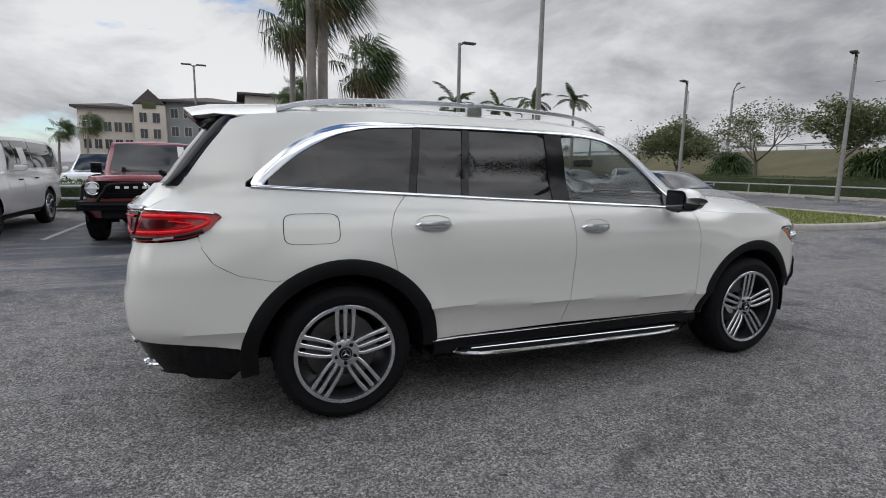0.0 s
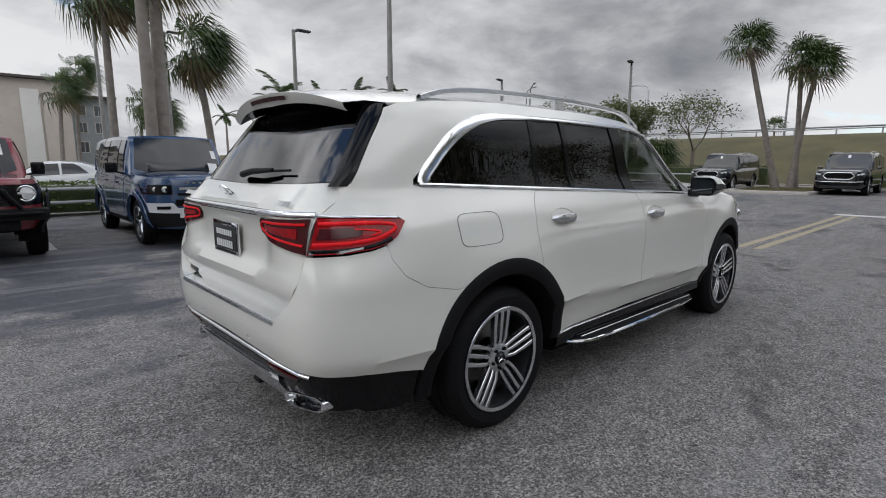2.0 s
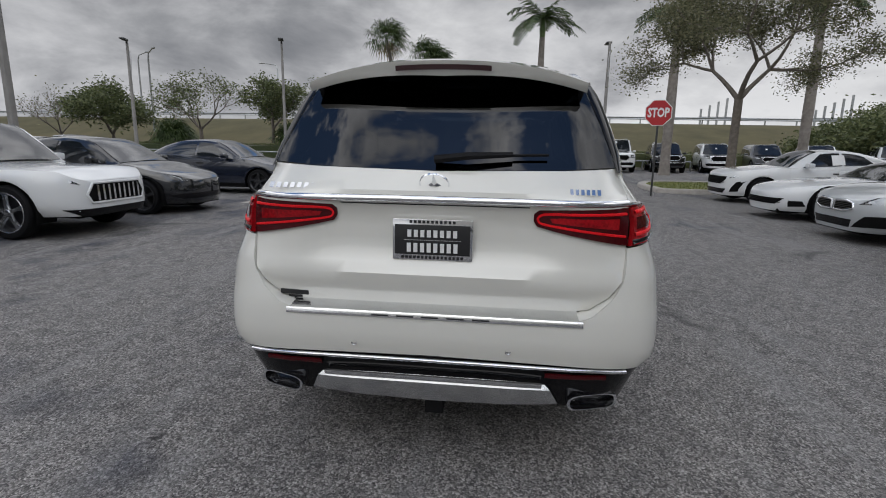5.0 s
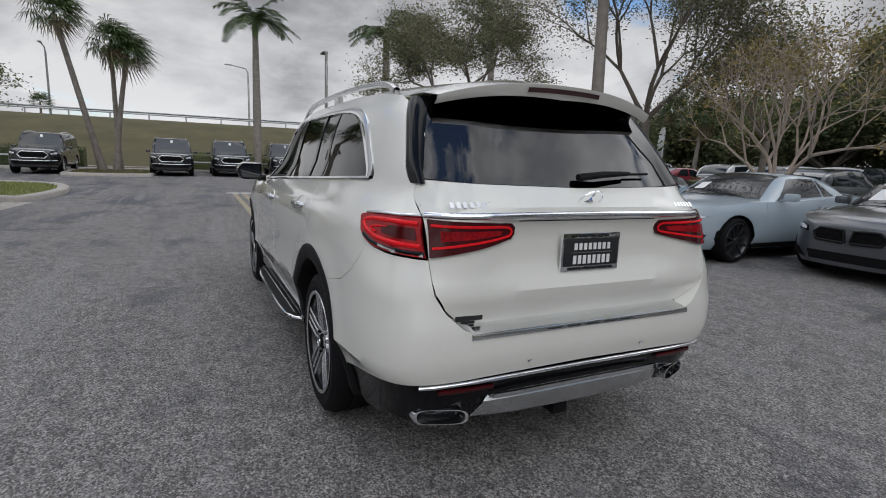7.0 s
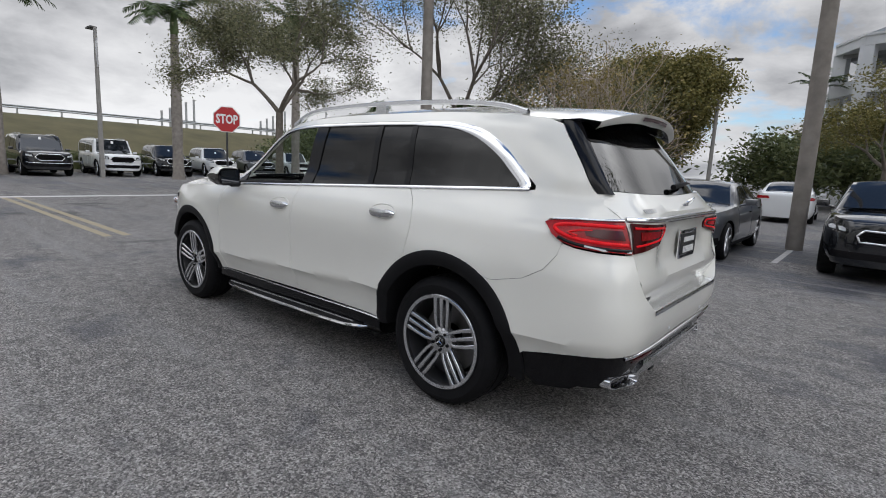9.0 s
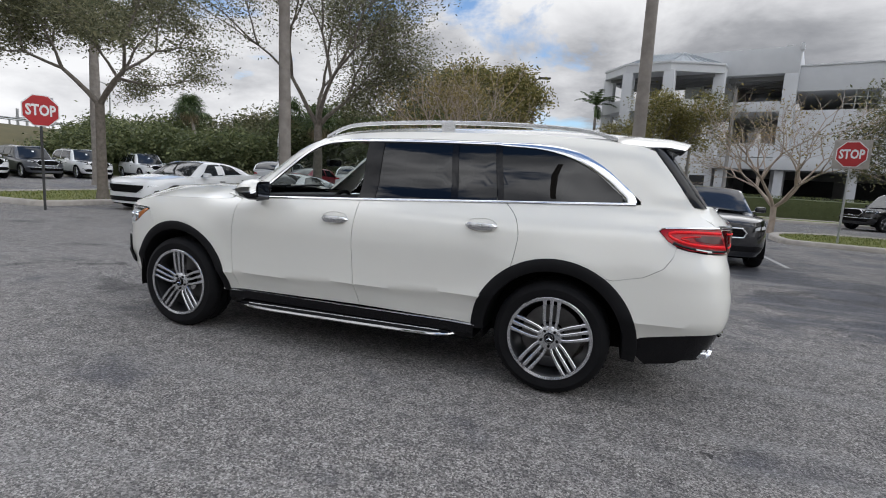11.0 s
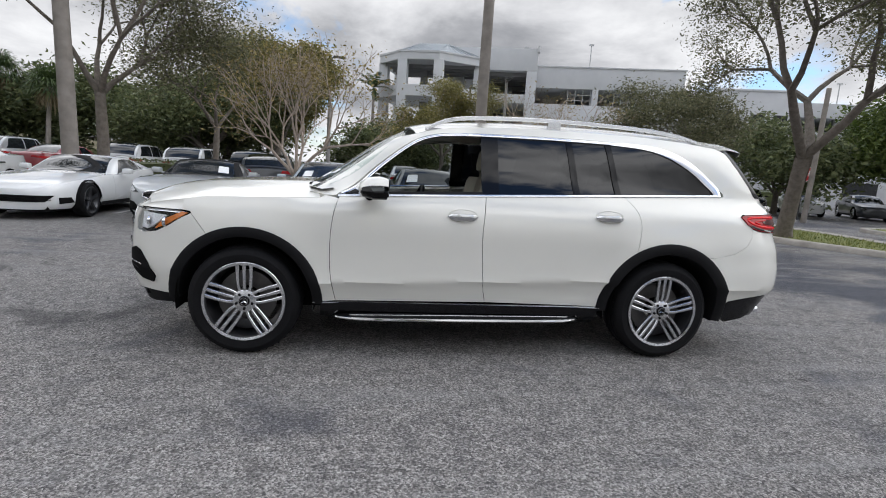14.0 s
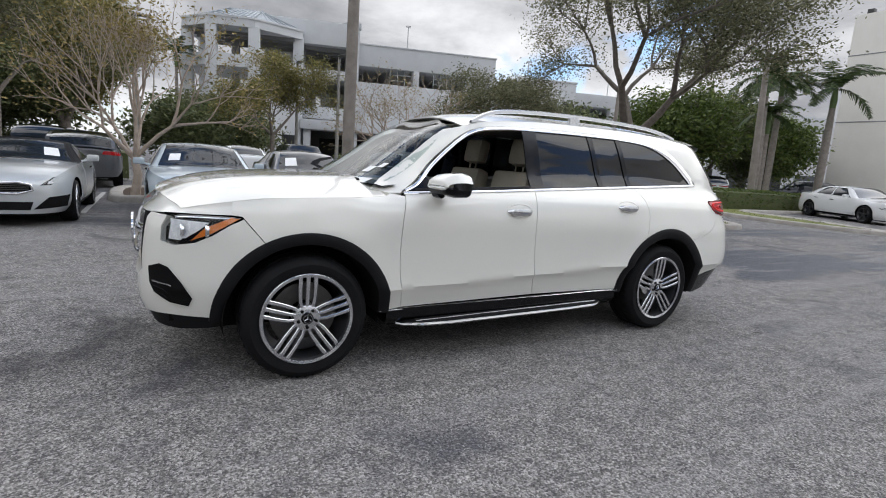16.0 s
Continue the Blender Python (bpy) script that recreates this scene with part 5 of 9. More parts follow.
        strip(fnf, [(fy(0.68), 0.612), (fy(0.73), 0.604), FX(2.28, 0.594)], 0.014, 0.016, M_SATIN, ai, "intake_bar", "thin bright bar in the intake")
        for k in range(3):
            strip(fnf, [(fy(0.685), 0.555 + 0.030 * k), (fy(0.73), 0.540 + 0.033 * k), FX(2.30 - 0.004 * k, 0.520 + 0.036 * k)], 0.006, 0.016, M_PLASTIC, ai, "intake_mesh")
        # mirrors
        fn = side_l if s > 0 else side_r
        bm = bmesh.new()
        rows = []
        for q in np.linspace(0, 1, 9):
            y = 0.945 + 0.205 * q
            k = (1 - abs(2 * q - 1) ** 4) ** 0.5 * 0.42 + 0.58 if q > 0.5 else 1.0 - 0.15 * (1 - q * 2) ** 2
            k = max(0.25, 1 - max(0, (q - 0.75) / 0.25) ** 2 * 0.7) * (0.86 + 0.14 * min(1, q * 3))
            rows.append([Vector((0.700 + 0.02 * q * 0 + dx * (0.9 + 0.1 * k) - 0.03 * q, s * y, 1.222 + dz * k)) for dx, dz in
                         ((-0.065, 0.070), (-0.01, 0.083), (0.06, 0.072), (0.115, 0.035), (0.128, -0.01), (0.12, -0.025))])
        sheet(rows, bm)
        bmesh.ops.recalc_face_normals(bm, faces=bm.faces[:])
        mr = part("wing_mirror", bm, M_WHITE, car, "white wing mirror on a black base", 50)
        bm = bmesh.new()
        rows = []
        for q in np.linspace(0, 1, 9):
            y = 0.945 + 0.200 * q
            k = max(0.25, 1 - max(0, (q - 0.75) / 0.25) ** 2 * 0.7)
            rows.append([Vector((0.700 + dx - 0.03 * q, s * y, 1.222 + dz * k)) for dx, dz in ((0.12, -0.024), (0.10, -0.055), (0.03, -0.072), (-0.06, -0.070), (-0.068, 0.0), (-0.066, 0.068))])
        sheet(rows, bm)
        tube(bm, [(0.74, s * 0.90, 1.165), (0.73, s * 0.97, 1.165)], 0.032, 8)
        bmesh.ops.recalc_face_normals(bm, faces=bm.faces[:])
        part("mirror_base", bm, M_PIANO, mr)
        bm = bmesh.new()
        sheet([[Vector((0.700 - 0.03 * q + dx, s * (0.945 + 0.205 * q + 0.002), 1.222 + dz)) for dx, dz in ((0.1305, 0.004), (0.1325, -0.006), (0.130, -0.014))] for q in np.linspace(0.1, 0.9, 6)], bm)
        part("indicator", bm, M_CHROME, mr, "clear indicator strip")
        bm = bmesh.new()
        f = [bm.verts.new((0.628 - 0.03 * q, s * (0.945 + 0.2 * q), 1.222 + dz)) for q, dz in ((0.08, -0.055), (0.85, -0.05), (0.9, 0.045), (0.08, 0.06))]
        bm.faces.new(f)
        part("mirror_glass", bm, M_CARGLASS, mr, "dark mirror glass")
        # roof rail
        yr = lambda x: side_y(x, roof_edge(x)) - 0.035
        pts = smooth_line([(0.335, yr(0.33) + 0.02, 1.668), (0.20, yr(0.2), 1.735), (0.02, yr(0), 1.772), (-0.4, yr(-0.4), 1.796), (-0.9, yr(-0.9), 1.801), (-1.4, yr(-1.4), 1.787), (-1.7, yr(-1.7), 1.757), (-1.87, yr(-1.87) + 0.01, 1.712)], 5)
        bm = bmesh.new()
        rows = []
        for p in pts:
            rows.append([Vector((p.x, s * (p.y + dy), p.z + dz)) for dy, dz in ((-0.018, -0.012), (-0.016, 0.010), (0.0, 0.016), (0.016, 0.010), (0.018, -0.012), (0.0, -0.016), (-0.018, -0.012))])
        sheet(rows, bm)
        for x0, x1 in ((0.30, 0.12), (-0.62, -0.72), (-1.66, -1.84)):
            zz = [float(np.interp(-x, [-q.x for q in pts], [q.z for q in pts])) for x in (x0, x1)]
            xm = (x0 + x1) / 2
            box(bm, x1, x0, s * yr(xm) - 0.016, s * yr(xm) + 0.016, roof_edge(xm) - 0.01, min(zz) - 0.004)
        bmesh.ops.recalc_face_normals(bm, faces=bm.faces[:])
        part("roof_rail", bm, M_SATIN, car, "silver roof rail", 50)
    bm = bmesh.new()
    fu = [(-1.735 + 0.145 * math.copysign(abs(math.cos(q)) ** 0.35, math.cos(q)), 1.085 + 0.078 * math.copysign(abs(math.sin(q)) ** 0.45, math.sin(q))) for q in np.linspace(0, math.tau, 41)[:-1]]
    rows = []
    for k in (1.0, 0.972):
        rows.append([side_r(-1.735 + (x + 1.735) * k, 1.085 + (z - 1.085) * k) + Vector((0, -0.0012, 0)) for x, z in fu + fu[:1]])
    sheet(rows, bm)
    part("fuel_flap_gap", bm, M_DARK, car)
    for y in (-0.31, 0.31):
        bm = bmesh.new()
        p = rear(u_at("y", abs(y), 0.605) * (1 if y > 0 else -1), 0.605)
        lathe(bm, [(0.0115, 0.0), (0.0115, 0.004), (0.009, 0.005), (0.0004, 0.005)], 14, "x", (p.x - 0.004, p.y, p.z))
        part("parking_sensor", bm, M_SATIN, bumper)
    # inner body, interior ----------------------------------------------------
    bm = bmesh.new()
    box(bm, -1.02, 1.02, -0.86, 0.86, 0.27, 0.95)
    box(bm, -2.42, -0.9, -0.60, 0.60, 0.30, 1.05)
    box(bm, -2.47, -2.12, -0.74, 0.74, 0.36, 1.22)
    box(bm, 0.9, 2.15, -0.60, 0.60, 0.28, 1.03)
    box(bm, 2.12, 2.30, -0.66, 0.66, 0.36, 0.98)
    part("inner_body", bm, M_DARK, car)
    for hx in (HUB_F, HUB_R):
        for s in (1, -1):
            bm = bmesh.new()
            rows = [[Vector((hx + 0.47 * math.cos(radians(q)), s * y, HUB_Z + 0.47 * math.sin(radians(q)))) for y in (0.88, 0.55)] for q in range(-10, 191, 10)]
            sheet(rows, bm)
            f = [bm.verts.new((hx + 0.47 * math.cos(radians(q)), s * 0.58, HUB_Z + 0.47 * math.sin(radians(q)))) for q in range(-10, 191, 10)]
            bm.faces.new(f)
            part("wheel_well", bm, M_DARK, car)
    bm = bmesh.new()
    box(bm, 0.55, 1.25, -0.72, 0.72, 0.85, 1.165, 0.06)
    box(bm, 0.42, 0.75, 0.10, 0.62, 1.05, 1.19, 0.05)
    part("dashboard", bm, plain_dash, car, "dark dashboard")
    bm = bmesh.new()
    c = Vector((0.38, 0.37, 1.06))
    m = Matrix.Translation(c) @ Matrix.Rotation(radians(68), 4, "Y")
    ring = [m @ Vector((0.185 * math.cos(q), 0.185 * math.sin(q), 0)) for q in np.linspace(0, math.tau, 29)]
    tube(bm, ring, 0.016, 8, False)
    tube(bm, [m @ Vector((0, -0.18, 0)), m @ Vector((0, 0, -0.02)), m @ Vector((0, 0.18, 0))], 0.02, 6)
    tube(bm, [m @ Vector((0, 0, -0.02)), c + Vector((0.3, 0, -0.06))], 0.035, 8)
    part("steering_wheel", bm, M_PLASTIC, car, "black steering wheel")
    for y in (0.37, -0.37):
        for x, k in ((-0.10, 1.0), (-1.15, 0.95)):
            bm = bmesh.new()
            box(bm, x - 0.05, x + 0.50, y - 0.26, y + 0.26, 0.62, 0.80, 0.06)
            box(bm, -0.07, 0.08, y - 0.25, y + 0.25, 0.0, 0.62, 0.06, Matrix.Translation((x - 0.06, 0, 0.72)) @ Matrix.Rotation(radians(-14), 4, "Y"))
            seat = part("seat", bm, M_BEIGE, car, "beige leather seat")
            bm = bmesh.new()
            box(bm, -0.06, 0.07, y - 0.14, y + 0.14, 0.0, 0.23, 0.06, Matrix.Translation((x - 0.245, 0, 1.37 * k)) @ Matrix.Rotation(radians(-10), 4, "Y"))
            tube(bm, [(x - 0.215, y - 0.05, 1.28 * k), (x - 0.235, y - 0.05, 1.40 * k)], 0.008, 6)
            tube(bm, [(x - 0.215, y + 0.05, 1.28 * k), (x - 0.235, y + 0.05, 1.40 * k)], 0.008, 6)
            part("headrest", bm, M_BEIGE, seat)
    bm = bmesh.new()
    box(bm, -2.0, 0.30, -0.60, 0.60, 1.655, 1.665)
    part("headliner", bm, M_BEIGE, car)
    bm = bmesh.new()
    box(bm, 0.62, 0.66, -0.11, 0.11, 1.44, 1.50, 0.015)
    part("rear_view_mirror", bm, M_PIANO, car)
    bm = bmesh.new()
    box(bm, -2.50, -2.30, -0.04, 0.04, 0.235, 0.300, 0.006)
    tube(bm, [(-2.2, -0.4, 0.30), (-2.2, 0.4, 0.30)], 0.04, 8)
    part("tow_hitch", bm, M_PLASTIC, car, "black tow hitch receiver")
    # wheels
    for hx in (HUB_F, HUB_R):
        for s in (1, -1):
            wheel(car, hx, s * 0.932, s, 0.384, z=0.384)
    return car


plain_lamp = plain("lamp_reflector", (0.80, 0.81, 0.83), 0.25, 0.0, 0.3, 55, 0.30, 0.4)
plain_dash = plain("dark_dashboard", (0.02, 0.02, 0.021), 0.6, 0.0, 0.0, 80, 0.2, 0.1)
build_suv()

# ---- the lot: marks, islands, hedges, bank, lamps, signs ----
def flat_poly(pts, z):
    bm = bmesh.new()
    bm.faces.new([bm.verts.new((p[0], p[1], z)) for p in pts])
    bm.normal_update()
    if bm.faces[:][0].normal.z < 0:
        bmesh.ops.reverse_faces(bm, faces=bm.faces[:])
    return bm


def band(pts, width, z, mat, name, label):
    """A painted line on the ground."""
    bm = bmesh.new()
    rows = []
    for i, p in enumerate(pts):
        a, b = Vector(pts[max(i - 1, 0)]), Vector(pts[min(i + 1, len(pts) - 1)])
        d = (b - a).normalized()
        s = Vector((-d.y, d.x)) * width / 2
        rows.append([Vector((p[0] - s.x, p[1] - s.y, z)), Vector((p[0] + s.x, p[1] + s.y, z))])
    sheet(rows, bm)
    bmesh.ops.recalc_face_normals(bm, faces=bm.faces[:])
    return setting(name, bm, mat, label, "road marking")


band([(5.95, 0.30), (10.2, 0.26), (14.3, 0.22)], 0.13, 0.004, M_LINEY, "road_marking", "worn pale yellow line painted on the asphalt")
band([(5.95, 0.02), (10.2, -0.02), (14.1, -0.06)], 0.13, 0.004, M_LINEY, "road_marking", "worn pale yellow line painted on the asphalt")
band([(14.15, 0.45), (14.2, -4.6)], 0.40, 0.0045, M_LINEBRIGHT, "road_marking", "worn white stop line painted on the asphalt")
for k in range(9):
    x = -8.6 + 2.75 * k + (0.0 if k < 4 else 0.5)
    if x < 7:
        band([(x + 0.5, 7.6), (x + 0.5, 12.0)], 0.10, 0.004, M_LINEW, "road_marking", "faded white parking bay line")
for x in (-5.2, -2.2, 0.8, 3.55, 6.2, 9.4):
    band([(x, -7.4), (x, -11.8)], 0.10, 0.004, M_LINEW, "road_marking", "faded white parking bay line")


def blades(area, count, rng, h=0.06):
    """Grass blades inside an outline."""
    xs, ys = [p[0] for p in area], [p[1] for p in area]
    verts, faces = [], []
    while len(faces) < count:
        x, y = rng.uniform(min(xs), max(xs)), rng.uniform(min(ys), max(ys))
        inside = False
        for (x0, y0), (x1, y1) in zip(area, area[1:] + area[:1]):
            if (y0 > y) != (y1 > y) and x < (x1 - x0) * (y - y0) / (y1 - y0) + x0:
                inside = not inside
        if not inside:
            continue
        a, l = rng.uniform(0, math.tau), h * rng.uniform(0.5, 1.4)
        dx, dy = math.cos(a) * 0.012, math.sin(a) * 0.012
        k = len(verts)
        verts += [(x - dx, y - dy, 0.10), (x + dx, y + dy, 0.10), (x + rng.uniform(-1, 1) * l * 0.6, y + rng.uniform(-1, 1) * l * 0.6, 0.10 + l)]
        faces.append((k, k + 1, k + 2))
    return verts, faces


def island(outline, label, grass=M_GRASS, count=4000, seed=1, kerb_w=0.30, smooth=True):
    """A planted island with a real kerb round it."""
    pts = [(p.x, p.y) for p in smooth_line([(a, b, 0) for a, b in outline], 4, True)] if smooth else outline
    area = sum(a[0] * b[1] - b[0] * a[1] for a, b in zip(pts, pts[1:] + pts[:1]))
    sgn = 1 if area > 0 else -1
    bm, rows, inner = bmesh.new(), [], []
    for i, p in enumerate(pts):
        a, b = Vector(pts[i - 1]), Vector(pts[(i + 1) % len(pts)])
        d = (b - a).normalized()
        n = Vector((-d.y, d.x)) * sgn
        q = Vector(p)
        row = []
        for o, z in ((0.0, -0.05), (0.012, 0.10), (0.04, 0.135), (0.08, 0.145), (kerb_w * 0.8, 0.145), (kerb_w, 0.11)):
            row.append(Vector((q.x + n.x * o, q.y + n.y * o, z)))
        inner.append((row[-1].x, row[-1].y))
        rows.append(row)
    rows.append(rows[0])
    sheet(rows, bm)
    bmesh.ops.remove_doubles(bm, verts=bm.verts[:], dist=1e-5)
    bmesh.ops.recalc_face_normals(bm, faces=bm.faces[:])
    setting("kerb", bm, M_KERB, "pale concrete kerb round a planted island", "kerb", 50)
    setting("planting_bed", flat_poly(inner, 0.105), grass, label, "grass")
    if count:
        v, f = blades(inner, count, random.Random(seed))
        me = bpy.data.meshes.new("grass")
        me.from_pydata(v, [], f)
        me.materials.append(M_BLADE)
        tagged(new("grass", me), "short yellow-green grass blades on the island", "grass", "", "stuff")


island([(11.0, 5.05), (13.4, 4.70), (15.4, 4.95), (16.8, 5.7), (17.3, 7.2), (17.3, 13.5), (16.0, 14.4), (12.2, 14.4), (11.3, 13.5), (11.0, 6.3)], "yellow-green mown grass inside a kerb", count=9000, seed=3)
island([(23.9, 3.5), (23.7, 5.0), (23.9, 6.4), (24.6, 6.8), (30.0, 6.8), (30.0, 3.1), (24.6, 3.1)], "grass and mulch under leaning palms", M_MULCH, 1500, 4)
island([(12.55, -5.6), (13.4, -5.1), (15.6, -5.2), (17.0, -6.2), (17.4, -9.0), (17.4, -13.0), (13.0, -13.0), (12.5, -9.0)], "yellow-green grass under a small oak", count=4000, seed=5)
island([(-6.6, -13.6), (-7.6, -13.0), (-10.2, -12.4), (-11.0, -10.6), (-10.0, -8.4), (-10.6, -6.4), (-11.6, -4.9), (-12.8, -5.2), (-13.9, -8.5), (-13.9, -13.0), (-12.9, -16.5), (-10.0, -17.8), (-7.2, -16.6)], "grass strip under an oak with a stop sign", count=6000, seed=6)
island([(-17.5, -3.0), (-19.0, -6.3), (-19.9, -9.2), (-23.0, -9.25), (-26.5, -9.2), (-33.0, -9.0), (-33.0, -13.5), (-20.0, -13.8), (-17.6, -11.0), (-16.4, -6.0)], "grass strip along a clipped hedge", count=1500, seed=7)
island([(-9.0, -27.5), (-30.0, -27.5), (-30.0, -30.5), (-9.0, -30.5)], "grass verge in front of the garage", count=0, smooth=False)
island([(31.0, -34.0), (31.0, 46.0), (34.0, 46.0), (34.0, -34.0)], "mulch under the boundary hedge", M_MULCH, 0, 8, 0.2, False)
band([(6.6, 5.55), (8.6, 5.35), (10.9, 5.15)], 0.55, 0.005, M_KERB, "gutter", "flat pale concrete gutter beside the kerb")
island([(9.8, -9.6), (9.8, -14.5), (7.3, -14.5), (7.3, -9.6), (8.5, -9.1)], "mulch bed round a pole and a tree", M_MULCH, 0, 9)
island([(3.3, -9.7), (3.3, -12.4), (2.2, -12.4), (2.2, -9.7), (2.8, -9.4)], "mulch bed round a bare tree", M_MULCH, 0, 10)

# the road embankment
bm = bmesh.new()
prof = [(36.0, -0.05), (38.5, 0.35), (44.0, 1.9), (50.0, 3.45), (53.0, 3.95), (56.0, 4.05), (90.0, 4.0)]
rows = []
for y in np.linspace(-260, 260, 66):
    bend = 0.00035 * y * y if y > 0 else 0.0009 * y * y
    rows.append([Vector((x + bend + 0.5 * noise.noise((x * 0.1, y * 0.06, 2.0)), y, z + 0.18 * noise.noise((x * 0.2, y * 0.12, 0.0)) * (0 < z < 3.9))) for x, z in prof])
sheet(rows, bm)
bmesh.ops.recalc_face_normals(bm, faces=bm.faces[:])
if bm.faces[:][5].normal.z < 0:
    bmesh.ops.reverse_faces(bm, faces=bm.faces[:])
setting("embankment", bm, M_BANK, "dry brown-green grass bank of a raised road", "embankment", 60)
bend_of = lambda y: 0.00035 * y * y if y > 0 else 0.0009 * y * y
rail = thing("guard_rail", "pale steel guard rail along the raised road", "guard rail")
bm = bmesh.new()
sheet([[Vector((54.0 + bend_of(y) + dx, y, 4.0 + dz)) for dx, dz in ((0, 0.40), (-0.05, 0.46), (0.0, 0.55), (-0.05, 0.64), (0, 0.70))] for y in np.linspace(-150, 150, 61)], bm)
part("beam", bm, M_GALV, rail)
post = bpy.data.meshes.new("post")
bm = bmesh.new()
box(bm, -0.06, 0.06, -0.06, 0.06, -0.2, 0.62, 0.01)
post = mesh_of("post", bm, M_GALV)
for y in np.arange(-120, 120, 3.2):
    ob = new("post", post)
    ob.parent = rail
    ob.matrix_basis = Matrix.Translation((54.15 + bend_of(y), y, 4.0))


def leaf_quads(points, n, spread, size, rng, flatten=0.8, droop=0.0):
    """n small leaves round each of the points, as vertices and faces."""
    pts = np.repeat(np.asarray(points, float).reshape(-1, 3), n, 0)
    c = pts + rng.normal(size=pts.shape) * np.array([spread, spread, spread * flatten])
    k = len(c)
    a = rng.normal(size=(k, 3))
    a[:, 2] = a[:, 2] * 0.6 - droop
    a /= np.linalg.norm(a, axis=1, keepdims=True) + 1e-9
    b = np.cross(a, rng.normal(size=(k, 3)))
    b /= np.linalg.norm(b, axis=1, keepdims=True) + 1e-9
    s = size * rng.uniform(0.6, 1.4, size=(k, 1))
    v = np.stack([c - a * s, c + b * s * 0.42, c + a * s, c - b * s * 0.42], 1).reshape(-1, 3)
    f = np.arange(4 * k).reshape(-1, 4)
    return v, f


def cloud_part(name, v, f, mat, parent, label=""):
    me = bpy.data.meshes.new(name)
    me.from_pydata(v.tolist() if hasattr(v, "tolist") else v, [], f.tolist() if hasattr(f, "tolist") else f)
    me.materials.append(mat)
    ob = new(name, me)
    ob.parent = parent
    if label:
        tagged(ob, label)
    return ob


def hedge(a, b, width, height, label, seed, mat=M_LEAFDARK, density=260):
    """A clipped hedge between two points."""
    a, b = Vector(a), Vector(b)
    d = (b - a)
    ln = d.length
    rng = np.random.default_rng(seed)
    h = thing("hedge", label, "hedge", Matrix.Translation((a.x, a.y, 0.10)) @ Matrix.Rotation(math.atan2(d.y, d.x), 4, "Z"))
    bm = bmesh.new()
    n = max(3, int(ln / 0.6))
    rows = []
    for i in range(n + 1):
        x = ln * i / n
        row = []
        for y, z in ((-0.5, 0.0), (-0.5, 0.5), (-0.46, 0.93), (-0.2, 0.98), (0.2, 0.98), (0.46, 0.93), (0.5, 0.5), (0.5, 0.0)):
            o = 0.05 * noise.noise((x * 1.3, y * 5, z * 4 + seed))
            row.append(Vector((x, y * (width - 0.14) + o, z * (height - 0.06) + o * (z > 0.1))))
        rows.append(row)
    sheet(rows, bm)
    bm.faces.new([v for v in bm.verts[:8]])
    bm.faces.new([v for v in bm.verts[-8:]])
    bmesh.ops.recalc_face_normals(bm, faces=bm.faces[:])
    part("foliage_core", bm, M_LEAFDARK, h, "", 60)
    k = int(ln * density)
    u = rng.uniform(0, ln, k)
    per = rng.uniform(-1, 1, k)
    top = rng.uniform(0, 1, k) < width / (width + 2 * height) * 1.3
    y = np.where(top, per * width / 2, np.sign(per) * width / 2 * rng.uniform(0.93, 1.03, k))
    z = np.where(top, height * rng.uniform(0.95, 1.05, k), rng.uniform(0.02, 1.0, k) * height)
    v, f = leaf_quads(np.stack([u, y, z], 1), 1, 0.02, 0.055, rng)
    cloud_part("leaves", v, f, mat, h)
    return h


hedge((31.9, -30.0), (31.9, -13.0), 1.2, 1.0, "clipped green hedge along the lot's edge", 1)
hedge((31.9, -12.4), (31.9, 3.0), 1.2, 1.05, "clipped green hedge behind the parked cars", 2)
hedge((31.9, 6.9), (31.9, 40.0), 1.3, 1.12, "clipped green hedge along the lot's edge", 3)
hedge((-19.6, -10.9), (-24.0, -10.6), 1.5, 0.85, "low clipped hedge beside the drive", 4, M_LEAFLIT, 420)
hedge((-24.2, -10.7), (-32.0, -10.4), 1.4, 0.80, "low clipped hedge beside the drive", 5, M_LEAFLIT, 380)
hedge((-8.5, -31.6), (-31.0, -31.6), 1.3, 1.25, "clipped hedge in front of the garage", 6, M_LEAFDARK, 220)
hedge((4.8, -28.6), (20.0, -27.8), 1.3, 1.15, "clipped hedge behind parked cars", 7, M_LEAFDARK, 220)
hedge((9.6, -16.2), (3.2, -16.6), 1.1, 0.95, "clipped dark hedge behind parked cars", 8, M_LEAFDARK, 260)
hedge((-0.4, 14.4), (-7.5, 14.4), 1.0, 0.75, "ragged hedge behind a steel rail", 9, M_LEAFLIT, 260)


def low_rail(a, b, label, h=0.72):
    a, b = Vector(a), Vector(b)
    t = thing("rail", label, "rail")
    n = max(2, int((b - a).length / 2.6))
    bm = bmesh.new()
    tube(bm, [(a.x, a.y, h), (b.x, b.y, h)], 0.045, 10)
    part("beam", bm, M_GALV, t)
    for i in range(n + 1):
        p = a.lerp(b, i / n)
        bm = bmesh.new()
        tube(bm, [(p.x, p.y, 0), (p.x, p.y, h)], 0.05, 10)
        part("post", bm, M_GALV, t)


